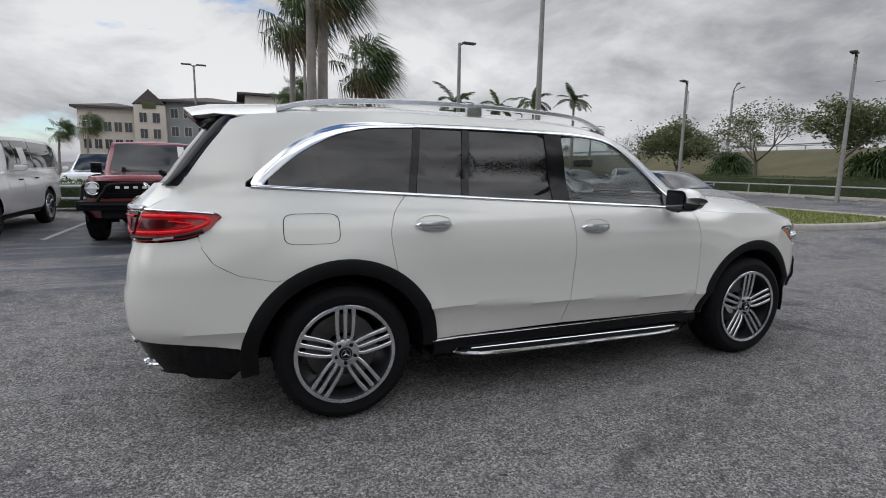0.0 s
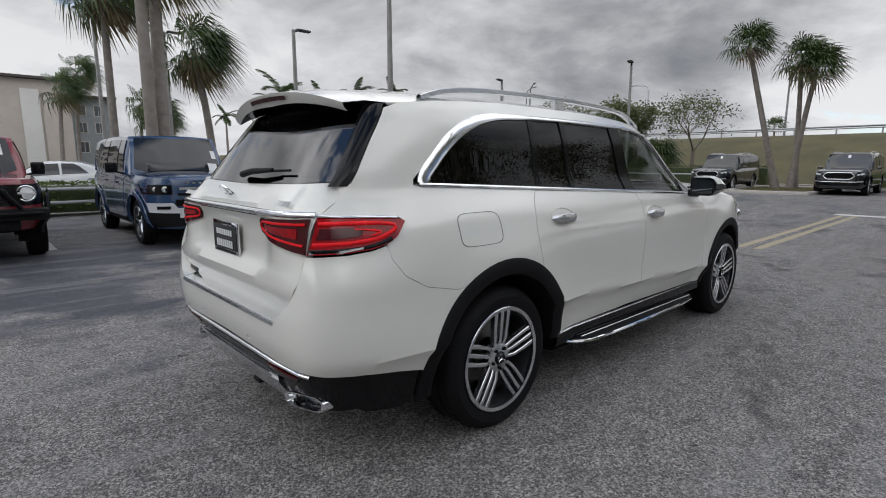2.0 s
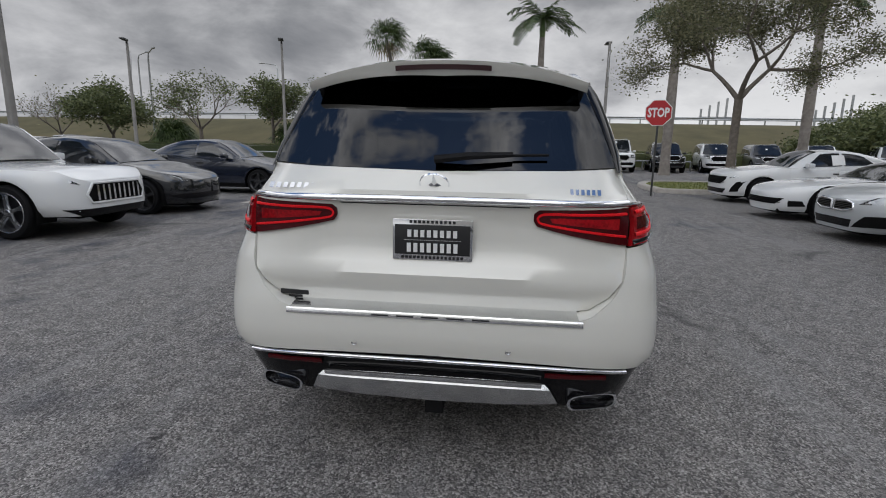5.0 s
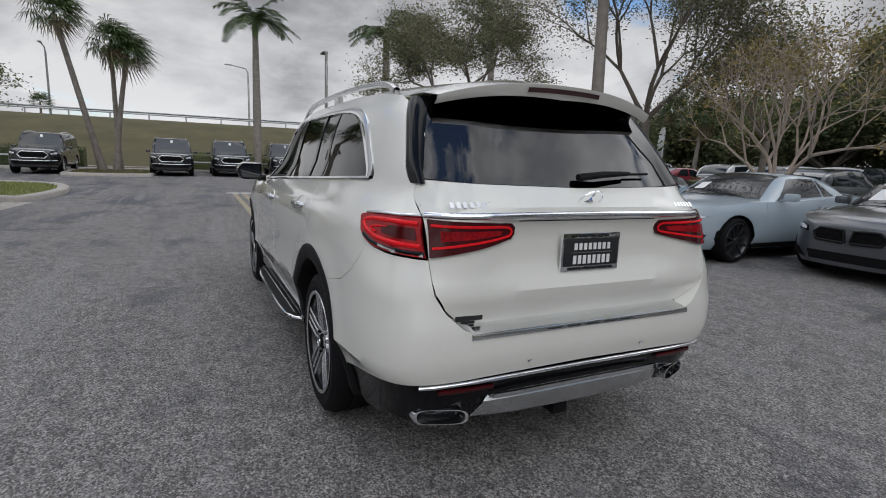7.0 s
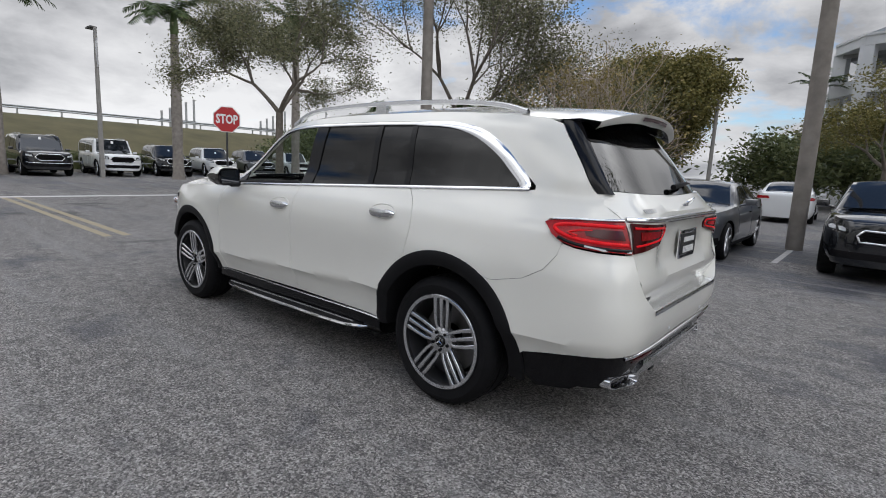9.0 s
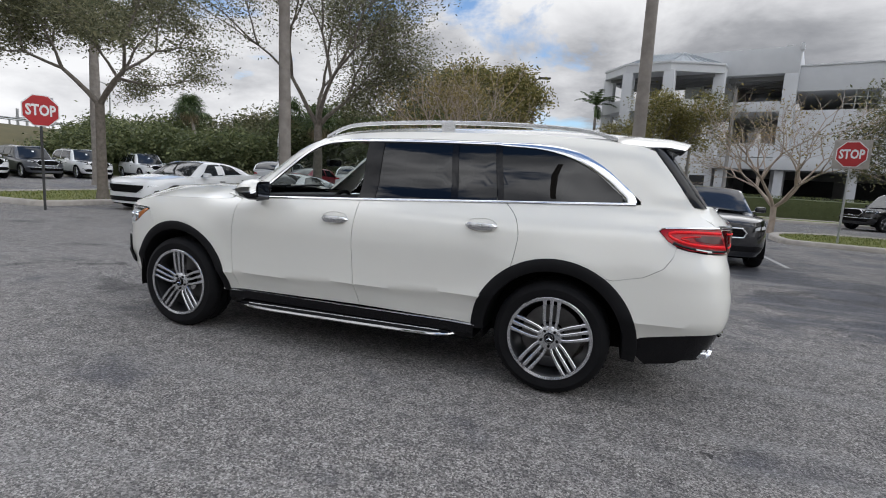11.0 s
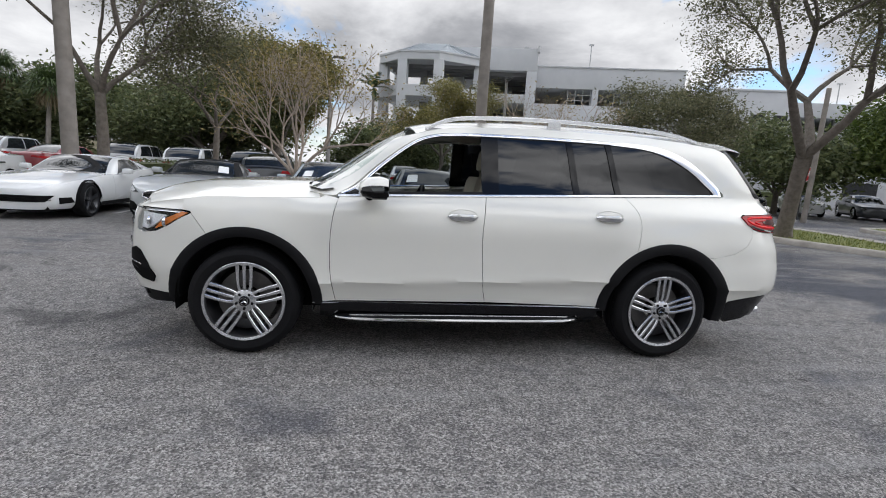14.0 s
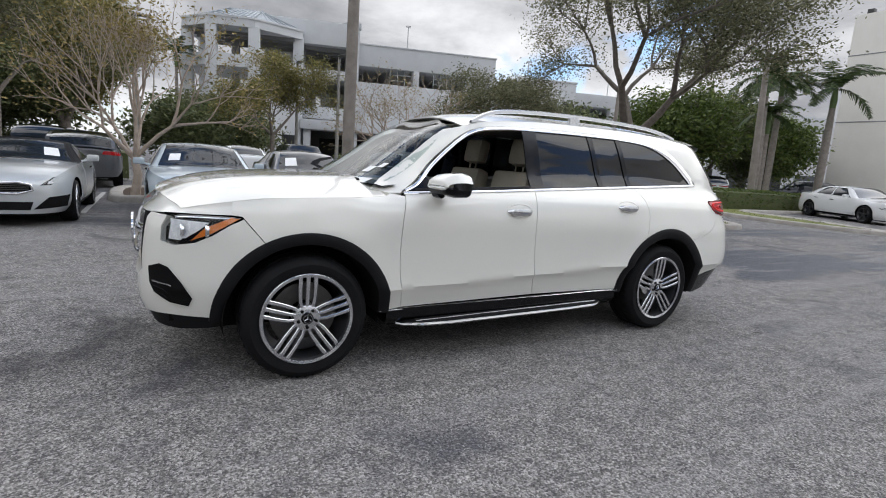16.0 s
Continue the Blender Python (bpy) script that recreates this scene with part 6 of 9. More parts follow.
low_rail((30.4, 7.2), (30.4, 38.0), "galvanised tube rail in front of the hedge")
low_rail((30.4, -12.0), (30.4, 2.8), "galvanised tube rail in front of the hedge", 0.6)
low_rail((-7.0, 13.7), (-0.6, 13.7), "galvanised tube rail behind the parked cars")
low_rail((-7.0, 13.72), (-0.6, 13.72), "lower galvanised tube rail behind the parked cars", 0.38)
for k in range(9):
    y = 9.0 + 2.9 * k
    bm = bmesh.new()
    box(bm, -0.08, 0.08, -0.95, 0.95, 0.0, 0.13, 0.03)
    s = part("wheel_stop", bm, M_KERB)
    tagged(s, "pale concrete wheel stop on the asphalt", "wheel stop", "wheel stops by the hedge")
    s.matrix_world = Matrix.Translation((29.5, y, 0))


def lamp_post(x, y, h, to, label, flag=False, square=0.17, heads=1):
    """A lot lamp: a tapered square post and a flat head on a short arm that points to an angle."""
    t = thing("street_lamp", label, "street lamp", Matrix.Translation((x, y, 0)) @ Matrix.Rotation(radians(to), 4, "Z"), "lamps of the lot")
    bm = bmesh.new()
    sheet([[Vector((sx * square / 2 * k, sy * square / 2 * k, z)) for sx, sy in ((-1, -0.8), (-0.8, -1), (0.8, -1), (1, -0.8), (1, 0.8), (0.8, 1), (-0.8, 1), (-1, 0.8), (-1, -0.8))] for z, k in ((0, 1.15), (h * 0.5, 0.95), (h, 0.72))], bm)
    part("post", bm, M_LAMPPOST, t, "", 50)
    for i in range(heads):
        s = 1 if i == 0 else -1
        bm = bmesh.new()
        tube(bm, [(0, 0, h - 0.12), (s * 0.25, 0, h + 0.02)], 0.035, 8)
        part("arm", bm, M_LAMPHEAD, t)
        bm = bmesh.new()
        box(bm, s * 0.50 - 0.34, s * 0.50 + 0.34, -0.15, 0.15, h - 0.02, h + 0.07, 0.03)
        part("lamp_head", bm, M_LAMPHEAD, t, "flat dark lamp head")
    if flag:
        bm = bmesh.new()
        sheet([[Vector((-0.02 - 0.12 * k - 0.03 * math.sin(k * 3 + z), 0.02 + 0.03 * math.sin(z * 3), h - 0.5 - z)) for k in (0, 1, 2, 3)] for z in np.linspace(0, 1.3, 7)], bm)
        part("banner", bm, M_BANNER, t, "furled cloth banner")
    return t


lamp_post(26.9, 13.5, 7.35, 200, "tall grey lot lamp with a furled banner beside the hedge", True)
lamp_post(25.4, 22.5, 7.15, 200, "tall grey lot lamp with a furled banner beside the hedge", True)
lamp_post(8.4, 20.5, 7.45, 0, "tall grey lot lamp behind parked cars")
lamp_post(8.5, 13.3, 7.9, 0, "tall grey lot lamp beside a dark electric car")
lamp_post(25.5, -5.55, 6.95, 0, "tall grey lot lamp behind parked cars", True)
lamp_post(3.2, -25.6, 7.15, 200, "tall lot lamp in front of trees")
lamp_post(4.8, 27.5, 8.0, 0, "tall lot lamp behind palms")
lamp_post(-4.5, 40.0, 8.6, 0, "double-headed lot lamp near the hotel", False, 0.17, 2)
lamp_post(2.2, 30.0, 9.0, 10, "double-headed lot lamp behind palms", False, 0.17, 2)
lamp_post(-5.7, -31.1, 6.9, 90, "lot lamp in front of the garage")
lamp_post(-7.1, -26.75, 6.9, 90, "lot lamp in front of the garage")
lamp_post(-16.4, -29.7, 7.0, 90, "lot lamp in front of the garage")
lamp_post(30.5, 52.0, 8.0, 180, "lot lamp far behind parked cars")
lamp_post(23.0, 60.0, 8.0, 180, "lot lamp far behind parked cars")


def tall_pole(x, y, h, r0, r1, label, lean=(0, 0)):
    t = thing("utility_pole", label, "pole")
    bm = bmesh.new()
    lathe(bm, [(r0, 0.0), (r0 * 0.97, h * 0.25), ((r0 + r1) / 2, h * 0.55), (r1, h)], 16, "z", (x, y, 0.0), False, True)
    for v in bm.verts:
        v.co.x += lean[0] * v.co.z
        v.co.y += lean[1] * v.co.z
    part("shaft", bm, M_POLE, t)
    return t


tall_pole(8.23, -9.77, 12.0, 0.19, 0.13, "tall weathered concrete pole between parked cars", (0.011, 0.015))
tall_pole(-2.23, -9.95, 12.5, 0.16, 0.11, "tall weathered concrete pole on a grass patch", (0.005, 0.038))
tall_pole(0.15, 12.4, 11.0, 0.15, 0.11, "tall thin grey pole behind a blue off-roader")


def highway_lamp(x, y, z, h, to):
    t = thing("road_lamp", "thin galvanised road lamp on the raised road", "street lamp", Matrix.Translation((x, y, z)) @ Matrix.Rotation(radians(to), 4, "Z"), "road lamps")
    bm = bmesh.new()
    tube(bm, [(0, 0, 0), (0, 0, h * 0.9), (0.25, 0, h * 0.97), (1.8, 0, h)], [0.12, 0.09, 0.06, 0.05], 8)
    part("mast", bm, M_GALV, t)
    bm = bmesh.new()
    box(bm, 1.7, 2.5, -0.14, 0.14, h - 0.06, h + 0.06, 0.03)
    part("lamp_head", bm, M_GALV, t)


for x, y, z, h, to in ((60, -4.9, 4.0, 6.7, 100), (58, 46.0, 2.5, 9.5, 250), (46, 36.0, 1.6, 8.6, 230), (60, -45.0, 4.0, 6.5, 100), (63, 30, 4.0, 7.5, 90), (62, 14, 4.0, 7.0, 180)):
    highway_lamp(x, y, z, h, to)
# steel frames seen over the bank
for y0 in (-24.5, -38.0):
    t = thing("steel_frame", "grey steel pylon frame beyond the bank", "pylon")
    for k in range(5):
        bm = bmesh.new()
        box(bm, 66 - 0.10, 66 + 0.10, y0 - 1.0 * k - 0.10, y0 - 1.0 * k + 0.10, 3.8, 6.4 + 0.45 * k)
        part("post", bm, M_GALV, t)
    bm = bmesh.new()
    box(bm, 65.9, 66.1, y0 - 4.2, y0 + 0.2, 5.2, 5.45)
    part("beam", bm, M_GALV, t)


def stop_sign(x, y, to, h, label, backed=False):
    """An octagonal sign on a thin post; its face looks to the angle."""
    t = thing("stop_sign", label, "road sign", Matrix.Translation((x, y, 0)) @ Matrix.Rotation(radians(to), 4, "Z"))
    bm = bmesh.new()
    tube(bm, [(0, 0, 0), (0, 0, h + 0.2)], 0.03, 8)
    part("post", bm, M_LAMPHEAD if not backed else M_GALV, t)
    for name, r, x0, mat in (("sign_border", 0.40, 0.03, M_SIGNWHITE), ("sign_face", 0.375, 0.042, M_SIGNRED)):
        bm = bmesh.new()
        rows = [[Vector((xx, r * math.cos(radians(22.5 + 45 * k)), h + r * math.sin(radians(22.5 + 45 * k)))) for k in range(9)] for xx in (x0, x0 + 0.009)]
        sheet(rows, bm)
        bm.verts.ensure_lookup_table()
        bm.faces.new(bm.verts[9:17])
        bmesh.ops.recalc_face_normals(bm, faces=bm.faces[:])
        part(name, bm, mat, t)
    if backed:
        bm = bmesh.new()
        box(bm, 0.0, 0.025, -0.44, 0.44, h - 0.42, h + 0.42, 0.01)
        part("backing_board", bm, M_KERB, t)
    text_mesh("STOP", 0.36, M_SIGNWHITE, t, Matrix.Translation((0.054, 0, h - 0.005)) @ Matrix(((0, 0, 1, 0), (1, 0, 0, 0), (0, 1, 0, 0), (0, 0, 0, 1))), "lettering", 0.002, width=0.60, bold=0.012)


stop_sign(11.6, -4.65, 155, 2.42, "red stop sign on a dark post beside the drive")
stop_sign(-8.2, -14.0, 68, 2.72, "red stop sign on a square board on a grass strip", True)
stop_sign(-20.5, -18.5, 45, 2.3, "red stop sign on a thin post near the garage")

# traffic cone
cone = thing("traffic_cone", "faded orange traffic cone on the grass strip", "traffic cone", Matrix.Translation((-11.9, -10.9, 0.10)))
bm = bmesh.new()
lathe(bm, [(0.19, 0.03), (0.15, 0.06), (0.045, 0.95), (0.03, 0.97), (0.0005, 0.97)], 20, "z")
part("body", bm, M_CONE, cone)
bm = bmesh.new()
box(bm, -0.22, 0.22, -0.22, 0.22, 0.0, 0.035, 0.01)
part("base", bm, M_INK, cone)
bm = bmesh.new()
lathe(bm, [(0.128, 0.28), (0.098, 0.52)], 20, "z")
part("reflective_collar", bm, M_BANNER, cone)
# feather flag
fl = thing("feather_flag", "white feather flag with dark marks among trees", "flag", Matrix.Translation((21.8, -28.3, 0)))
bm = bmesh.new()
tube(bm, [(0, 0, 0), (0, 0, 3.4), (0.12, 0, 4.0), (0.35, 0, 4.2)], 0.02, 6)
part("mast", bm, M_LAMPHEAD, fl)
bm = bmesh.new()
sheet([[Vector((k * w_, 0.03 * math.sin(z * 2), z)) for k in (0, 0.5, 1)] for z, w_ in ((1.2, 0.5), (2.0, 0.62), (3.0, 0.62), (3.8, 0.5), (4.15, 0.3))], bm)
part("cloth", bm, M_BANNER, fl)
bm = bmesh.new()
for k in range(5):
    box(bm, 0.15, 0.48, -0.045, -0.04, 1.5 + 0.5 * k, 1.8 + 0.5 * k)
part("print_bars", bm, M_INK, fl)

# ---- buildings ----
def garage():
    """A multi-storey garage, built with its front on the local x axis and looking along +y."""
    g = thing("parking_garage", "grey rendered multi-storey parking garage with open decks", "building",
              Matrix(((0.957, 0.29, 0, -14.2), (-0.29, 0.957, 0, -43.8), (0, 0, 1, 0), (0, 0, 0, 1))))

    def slab(x0, x1, y0, y1, z0, z1, mat=M_WALLGREY, name="wall", bev=0.03):
        bm = bmesh.new()
        box(bm, x0, x1, y0, y1, z0, z1, bev)
        return part(name, bm, mat, g)

    def ring(plan, z0, z1, name, mat=M_WALLGREY, lid=True):
        bm = bmesh.new()
        sheet([[Vector((x, y, z)) for x, y in plan + plan[:1]] for z in (z0, z1)], bm)
        if lid:
            for z in (z0, z1):
                bm.faces.new([bm.verts.new((x, y, z)) for x, y in plan])
        bmesh.ops.recalc_face_normals(bm, faces=bm.faces[:])
        return part(name, bm, mat, g, "", 20)
    # stair tower with a canted plan and open bays
    plan = [(14.56, -4.0), (14.56, 2.1), (12.0, 4.5), (8.5, 4.5), (4.95, 2.1), (4.95, -4.0)]
    ring(plan, 10.85, 11.6, "tower_band")
    ring([(x * 1.0 + (x - 9.75) * 0.012, y + 0.06 * (y > 0)) for x, y in plan], 11.46, 11.62, "tower_coping")
    ring(plan, 7.75, 8.7, "tower_band")
    ring(plan, 0.0, 5.5, "tower_base")
    for x, y in plan[1:5] + [(14.56, -3.6)]:
        cx, cy = x + (9.75 - x) * 0.07, y - 0.42
        slab(cx - 0.42, cx + 0.42, cy - 0.40, cy + 0.40, 5.4, 10.95, name="tower_column")
    slab(7.2, 8.6, -3.6, -2.2, 5.4, 11.0, M_WALLGREY, "lift_core")
    # parts inside the open tower bays have their shade in the dark colour
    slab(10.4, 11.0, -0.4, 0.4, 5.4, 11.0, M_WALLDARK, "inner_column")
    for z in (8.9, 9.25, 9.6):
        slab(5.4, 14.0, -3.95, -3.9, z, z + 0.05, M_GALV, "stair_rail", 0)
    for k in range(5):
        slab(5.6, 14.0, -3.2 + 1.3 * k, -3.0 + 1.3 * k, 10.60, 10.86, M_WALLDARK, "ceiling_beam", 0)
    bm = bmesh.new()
    pv = [bm.verts.new((9.75 + (x - 9.75) * 0.96, y * 0.96, 11.6)) for x, y in plan]
    av = [bm.verts.new(p) for p in ((11.0, 0.4, 13.1), (8.5, 0.4, 13.1))]
    for f in ((pv[0], pv[1], av[0]), (pv[1], pv[2], av[0]), (pv[2], pv[3], av[1], av[0]), (pv[3], pv[4], av[1]), (pv[4], pv[5], av[1]), (pv[5], pv[0], av[0], av[1])):
        bm.faces.new(f)
    bmesh.ops.recalc_face_normals(bm, faces=bm.faces[:])
    rf = part("tower_roof", bm, M_ROOFMETAL, g, "grey standing seam metal roof", 20)
    for a, b, c, d, n in ((plan[1], plan[2], (11.0, 0.4), (11.0, 0.4), 6), (plan[2], plan[3], (11.0, 0.4), (8.5, 0.4), 9), (plan[3], plan[4], (8.5, 0.4), (8.5, 0.4), 7)):
        for k in range(n + 1):
            f = k / n
            x, y = a[0] + (b[0] - a[0]) * f, a[1] + (b[1] - a[1]) * f
            bm = bmesh.new()
            tube(bm, [(9.75 + (x - 9.75) * 0.96, y * 0.96, 11.64), (c[0] + (d[0] - c[0]) * f, c[1] + (d[1] - c[1]) * f, 13.13)], 0.035, 5)
            part("seam", bm, M_ROOFMETAL, rf)
    for x0, x1, m in ((-1.2, 1.2, Matrix.Translation((13.28, 3.3, 0)) @ Matrix.Rotation(radians(-43), 4, "Z")), (-1.45, 1.45, Matrix.Translation((10.25, 4.5, 0)))):
        bm = bmesh.new()
        box(bm, x0, x1, 0.0, 0.06, 1.6, 2.75, 0.01, m)
        t = part("vent_grille", bm, M_WALLDARK, g)
        for k in range(8):
            bm = bmesh.new()
            box(bm, x0 + 0.06, x1 - 0.06, 0.05, 0.12, 1.68 + 0.135 * k, 1.75 + 0.135 * k, 0, m)
            part("slat", bm, M_WALLGREY, t)
    # high block beside the tower
    slab(0.0, 8.2, -16.0, 0.5, 10.9, 12.9, name="high_block")
    slab(-0.12, 0.14, -0.1, 0.62, 12.55, 13.1, name="parapet_post")
    slab(0.0, 0.95, -1.0, 0.48, 0.0, 10.95, name="pier")
    slab(0.9, 5.0, -16.0, 0.42, 8.0, 8.8, name="deck_band")
    slab(0.9, 5.0, -16.0, 0.40, 4.4, 5.5, name="deck_band")
    slab(0.9, 2.6, -12.0, -11.0, 5.4, 11.0, M_WALLGREY, "inner_wall")
    # the beams' dark colour holds the shade under the roof slab
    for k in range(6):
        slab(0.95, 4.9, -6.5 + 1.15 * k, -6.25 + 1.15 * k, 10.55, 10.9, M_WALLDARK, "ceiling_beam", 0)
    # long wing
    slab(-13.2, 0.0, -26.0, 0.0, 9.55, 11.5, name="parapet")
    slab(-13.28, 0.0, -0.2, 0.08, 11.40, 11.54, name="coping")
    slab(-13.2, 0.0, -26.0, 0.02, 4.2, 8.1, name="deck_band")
    # added back and side walls keep light out of the decks; shade-toned as well
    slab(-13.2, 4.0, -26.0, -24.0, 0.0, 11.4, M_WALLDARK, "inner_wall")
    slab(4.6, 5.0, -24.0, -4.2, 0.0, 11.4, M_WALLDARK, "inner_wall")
    for x in (-5.45, -10.6, -13.0):
        slab(x - 0.28, x + 0.28, -0.8, -0.02, 8.0, 9.6, name="column")
    for x0, x1 in ((-5.1, -3.0), (-9.2, -7.2), (-12.6, -11.4)):
        bm = bmesh.new()
        for k in range(4):
            x = x0 + (x1 - x0) * k / 3
            box(bm, x - 0.03, x + 0.03, -0.55, -0.49, 8.1, 9.55)
        for z in (8.55, 9.05):
            box(bm, x0, x1, -0.55, -0.49, z, z + 0.05)
        part("deck_rail", bm, M_GALV, g)
    # canopy and ground storey
    slab(-13.2, 5.0, -0.4, 2.6, 3.35, 4.2, M_WALLGREY, "canopy", 0.05)
    for x in (4.4, 0.3, -4.2, -8.6, -12.8):
        slab(x - 0.3, x + 0.3, 1.6, 2.2, 0.0, 3.4, name="column")
    # shade under the canopy is put into this wall's colour
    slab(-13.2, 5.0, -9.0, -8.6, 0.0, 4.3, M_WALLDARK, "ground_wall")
    # flat near-black panels paint the shade of the ground-floor openings
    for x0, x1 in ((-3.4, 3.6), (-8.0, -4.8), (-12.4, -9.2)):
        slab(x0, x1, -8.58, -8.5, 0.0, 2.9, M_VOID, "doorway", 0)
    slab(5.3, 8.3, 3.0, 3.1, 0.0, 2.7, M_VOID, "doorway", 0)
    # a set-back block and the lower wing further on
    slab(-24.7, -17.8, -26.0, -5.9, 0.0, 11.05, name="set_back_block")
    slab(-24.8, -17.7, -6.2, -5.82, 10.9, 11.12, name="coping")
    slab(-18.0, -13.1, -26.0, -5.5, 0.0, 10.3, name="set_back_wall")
    # windows are flat panels with the shade behind them painted in
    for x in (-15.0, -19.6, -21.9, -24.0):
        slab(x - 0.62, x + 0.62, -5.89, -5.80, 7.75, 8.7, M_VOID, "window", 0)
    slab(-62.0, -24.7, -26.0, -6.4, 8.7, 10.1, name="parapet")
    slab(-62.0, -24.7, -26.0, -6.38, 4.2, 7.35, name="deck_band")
    # shade deep in the deck is put into this wall's colour
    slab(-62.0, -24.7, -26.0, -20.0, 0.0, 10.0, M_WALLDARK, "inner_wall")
    slab(-62.0, -13.2, -6.6, -6.36, 0.0, 4.3, name="ground_wall")
    for x in np.arange(-61.5, -24.7, 5.25):
        slab(x - 0.45, x + 0.45, -7.4, -6.42, 7.2, 8.8, name="column")
    # every other doorway is a near-black panel that paints an opening's shade
    for k, x0 in enumerate(np.arange(-60.0, -14.0, 5.2)):
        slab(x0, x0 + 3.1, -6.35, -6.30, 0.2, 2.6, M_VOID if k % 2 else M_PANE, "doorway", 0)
    for x, y, z in ((1.2, -5.0, 14.2), (-5.6, -9.0, 15.6), (-21.0, -12.0, 14.0), (-33.0, -14.0, 13.4)):
        bm = bmesh.new()
        tube(bm, [(x, y, 9.9), (x, y, z)], 0.06, 6)
        box(bm, x - 0.25, x + 0.25, y - 0.1, y + 0.1, z - 0.08, z + 0.08)
        part("deck_lamp", bm, M_GALV, g)


garage()


def hotel():
    h = thing("hotel", "three-storey beige and grey hotel with a brown roof", "building")
    Y = 95.0

    def block(x0, x1, y0, y1, z0, z1, mat, name="wall"):
        bm = bmesh.new()
        box(bm, x0, x1, y0, y1, z0, z1, 0.04)
        return part(name, bm, mat, h)

    def pitched(x0, x1, y0, y1, z, rise, over=0.8, name="roof"):
        bm = bmesh.new()
        a = [bm.verts.new(p) for p in ((x0 - over, y0 - over, z), (x1 + over, y0 - over, z), (x1 + over, y1 + over, z), (x0 - over, y1 + over, z))]
        m = (y0 + y1) / 2
        ins = min((y1 - y0) / 2, (x1 - x0) / 2.2)
        b = [bm.verts.new(p) for p in ((x0 + ins, m, z + rise), (x1 - ins, m, z + rise))]
        c = [bm.verts.new((v.co.x, v.co.y, z - 0.35)) for v in a]
        for f in ((a[0], a[1], b[1], b[0]), (a[2], a[3], b[0], b[1]), (a[1], a[2], b[1]), (a[3], a[0], b[0])):
            bm.faces.new(f)
        for i in range(4):
            bm.faces.new((a[i], a[(i + 1) % 4], c[(i + 1) % 4], c[i]))
        bm.faces.new(c[::-1])
        bmesh.ops.recalc_face_normals(bm, faces=bm.faces[:])
        part(name, bm, M_ROOF, h, "", 20)

    def windows(x0, x1, y, zs, n, w_=1.1, hh=1.5):
        for i in range(n):
            x = x0 + (i + 0.5) * (x1 - x0) / n
            for z in zs:
                bm = bmesh.new()
                box(bm, x - w_ / 2 - 0.1, x + w_ / 2 + 0.1, y - 0.08, y + 0.02, z - 0.1, z + hh + 0.1)
                wd = part("window", bm, M_HOTELPALE, h)
                for k in (0, 1):
                    bm = bmesh.new()
                    box(bm, x - w_ / 2 + k * w_ / 2 + 0.03, x - w_ / 2 + (k + 1) * w_ / 2 - 0.03, y - 0.10, y - 0.05, z, z + hh)
                    part("pane", bm, M_PANE, wd)
    block(-25, -16.8, Y + 2, Y + 16, 0, 10.2, M_HOTELPALE)
    pitched(-25, -16.8, Y + 2, Y + 16, 10.4, 1.2)
    windows(-24.6, -17.2, Y + 2, (3.6, 6.4), 5)
    block(-16.8, -12.2, Y, Y + 16, 0, 11.0, M_HOTELPALE, "gable_wall")
    bm = bmesh.new()
    v = [bm.verts.new(p) for p in ((-17.0, Y, 10.8), (-12.0, Y, 10.8), (-14.5, Y, 13.3), (-17.0, Y + 16, 10.8), (-12.0, Y + 16, 10.8), (-14.5, Y + 16, 13.3))]
    for f in ((0, 1, 2), (3, 5, 4)):
        bm.faces.new([v[i] for i in f])
    for f in ((0, 2, 5, 3), (1, 4, 5, 2)):
        bm.faces.new([v[i] for i in f])
    part("gable_roof", bm, M_ROOF, h, "", 20)
    bm = bmesh.new()
    box(bm, -15.5, -13.5, Y - 0.15, Y - 0.05, 10.2, 11.2, 0.05)
    part("sign_panel", bm, M_LEAFDARK, h, "green sign panel")
    windows(-16.4, -12.6, Y, (2.6, 5.4, 8.0), 2)
    block(-12.2, 0.5, Y + 1.5, Y + 17, 0, 11.6, M_HOTEL)
    pitched(-12.2, 1.0, Y + 1.5, Y + 17, 11.9, 1.6)
    windows(-12.0, 0.0, Y + 1.5, (3.0, 6.0, 9.0), 6)
    block(0.3, 9.5, Y - 1.0, Y + 15, 0, 13.2, M_HOTELPALE, "tower_wall")
    pitched(-0.2, 10.0, Y - 1.0, Y + 15, 13.6, 1.1)
    block(3.6, 5.8, Y - 1.3, Y - 0.9, 0, 11.8, M_WALLWHITE, "tower_panel")
    block(6.1, 8.2, Y - 1.25, Y - 0.9, 0, 11.8, M_HOTELPALE, "tower_panel")
    block(9.5, 15.0, Y + 1, Y + 30, 0, 11.4, M_HOTEL)
    pitched(9.5, 15.0, Y + 1, Y + 30, 11.6, 1.5)
    windows(9.9, 14.4, Y + 1, (3.0, 6.0, 8.6), 2)


hotel()
wb_ = thing("white_building", "tall cream-white building with shadow joints behind palms", "building")
bm = bmesh.new()
box(bm, -70.0, -41.0, -16.2, 12.0, 0.0, 13.4, 0.05)
part("wall", bm, M_WALLWHITE, wb_)
for z in (6.0, 10.6):
    bm = bmesh.new()
    box(bm, -41.01, -40.98, -16.21, 12.0, z, z + 0.07)
    part("joint", bm, M_WALLDARK, wb_)
bm = bmesh.new()
box(bm, -56, -44, -16.26, -16.18, 0.0, 3.4)
part("window", bm, M_PANE, wb_)
bm = bmesh.new()
box(bm, -41.5, -41.1, -15.6, -15.2, 13.4, 13.7, 0.02)
part("roof_lamp", bm, M_LAMPHEAD, wb_)


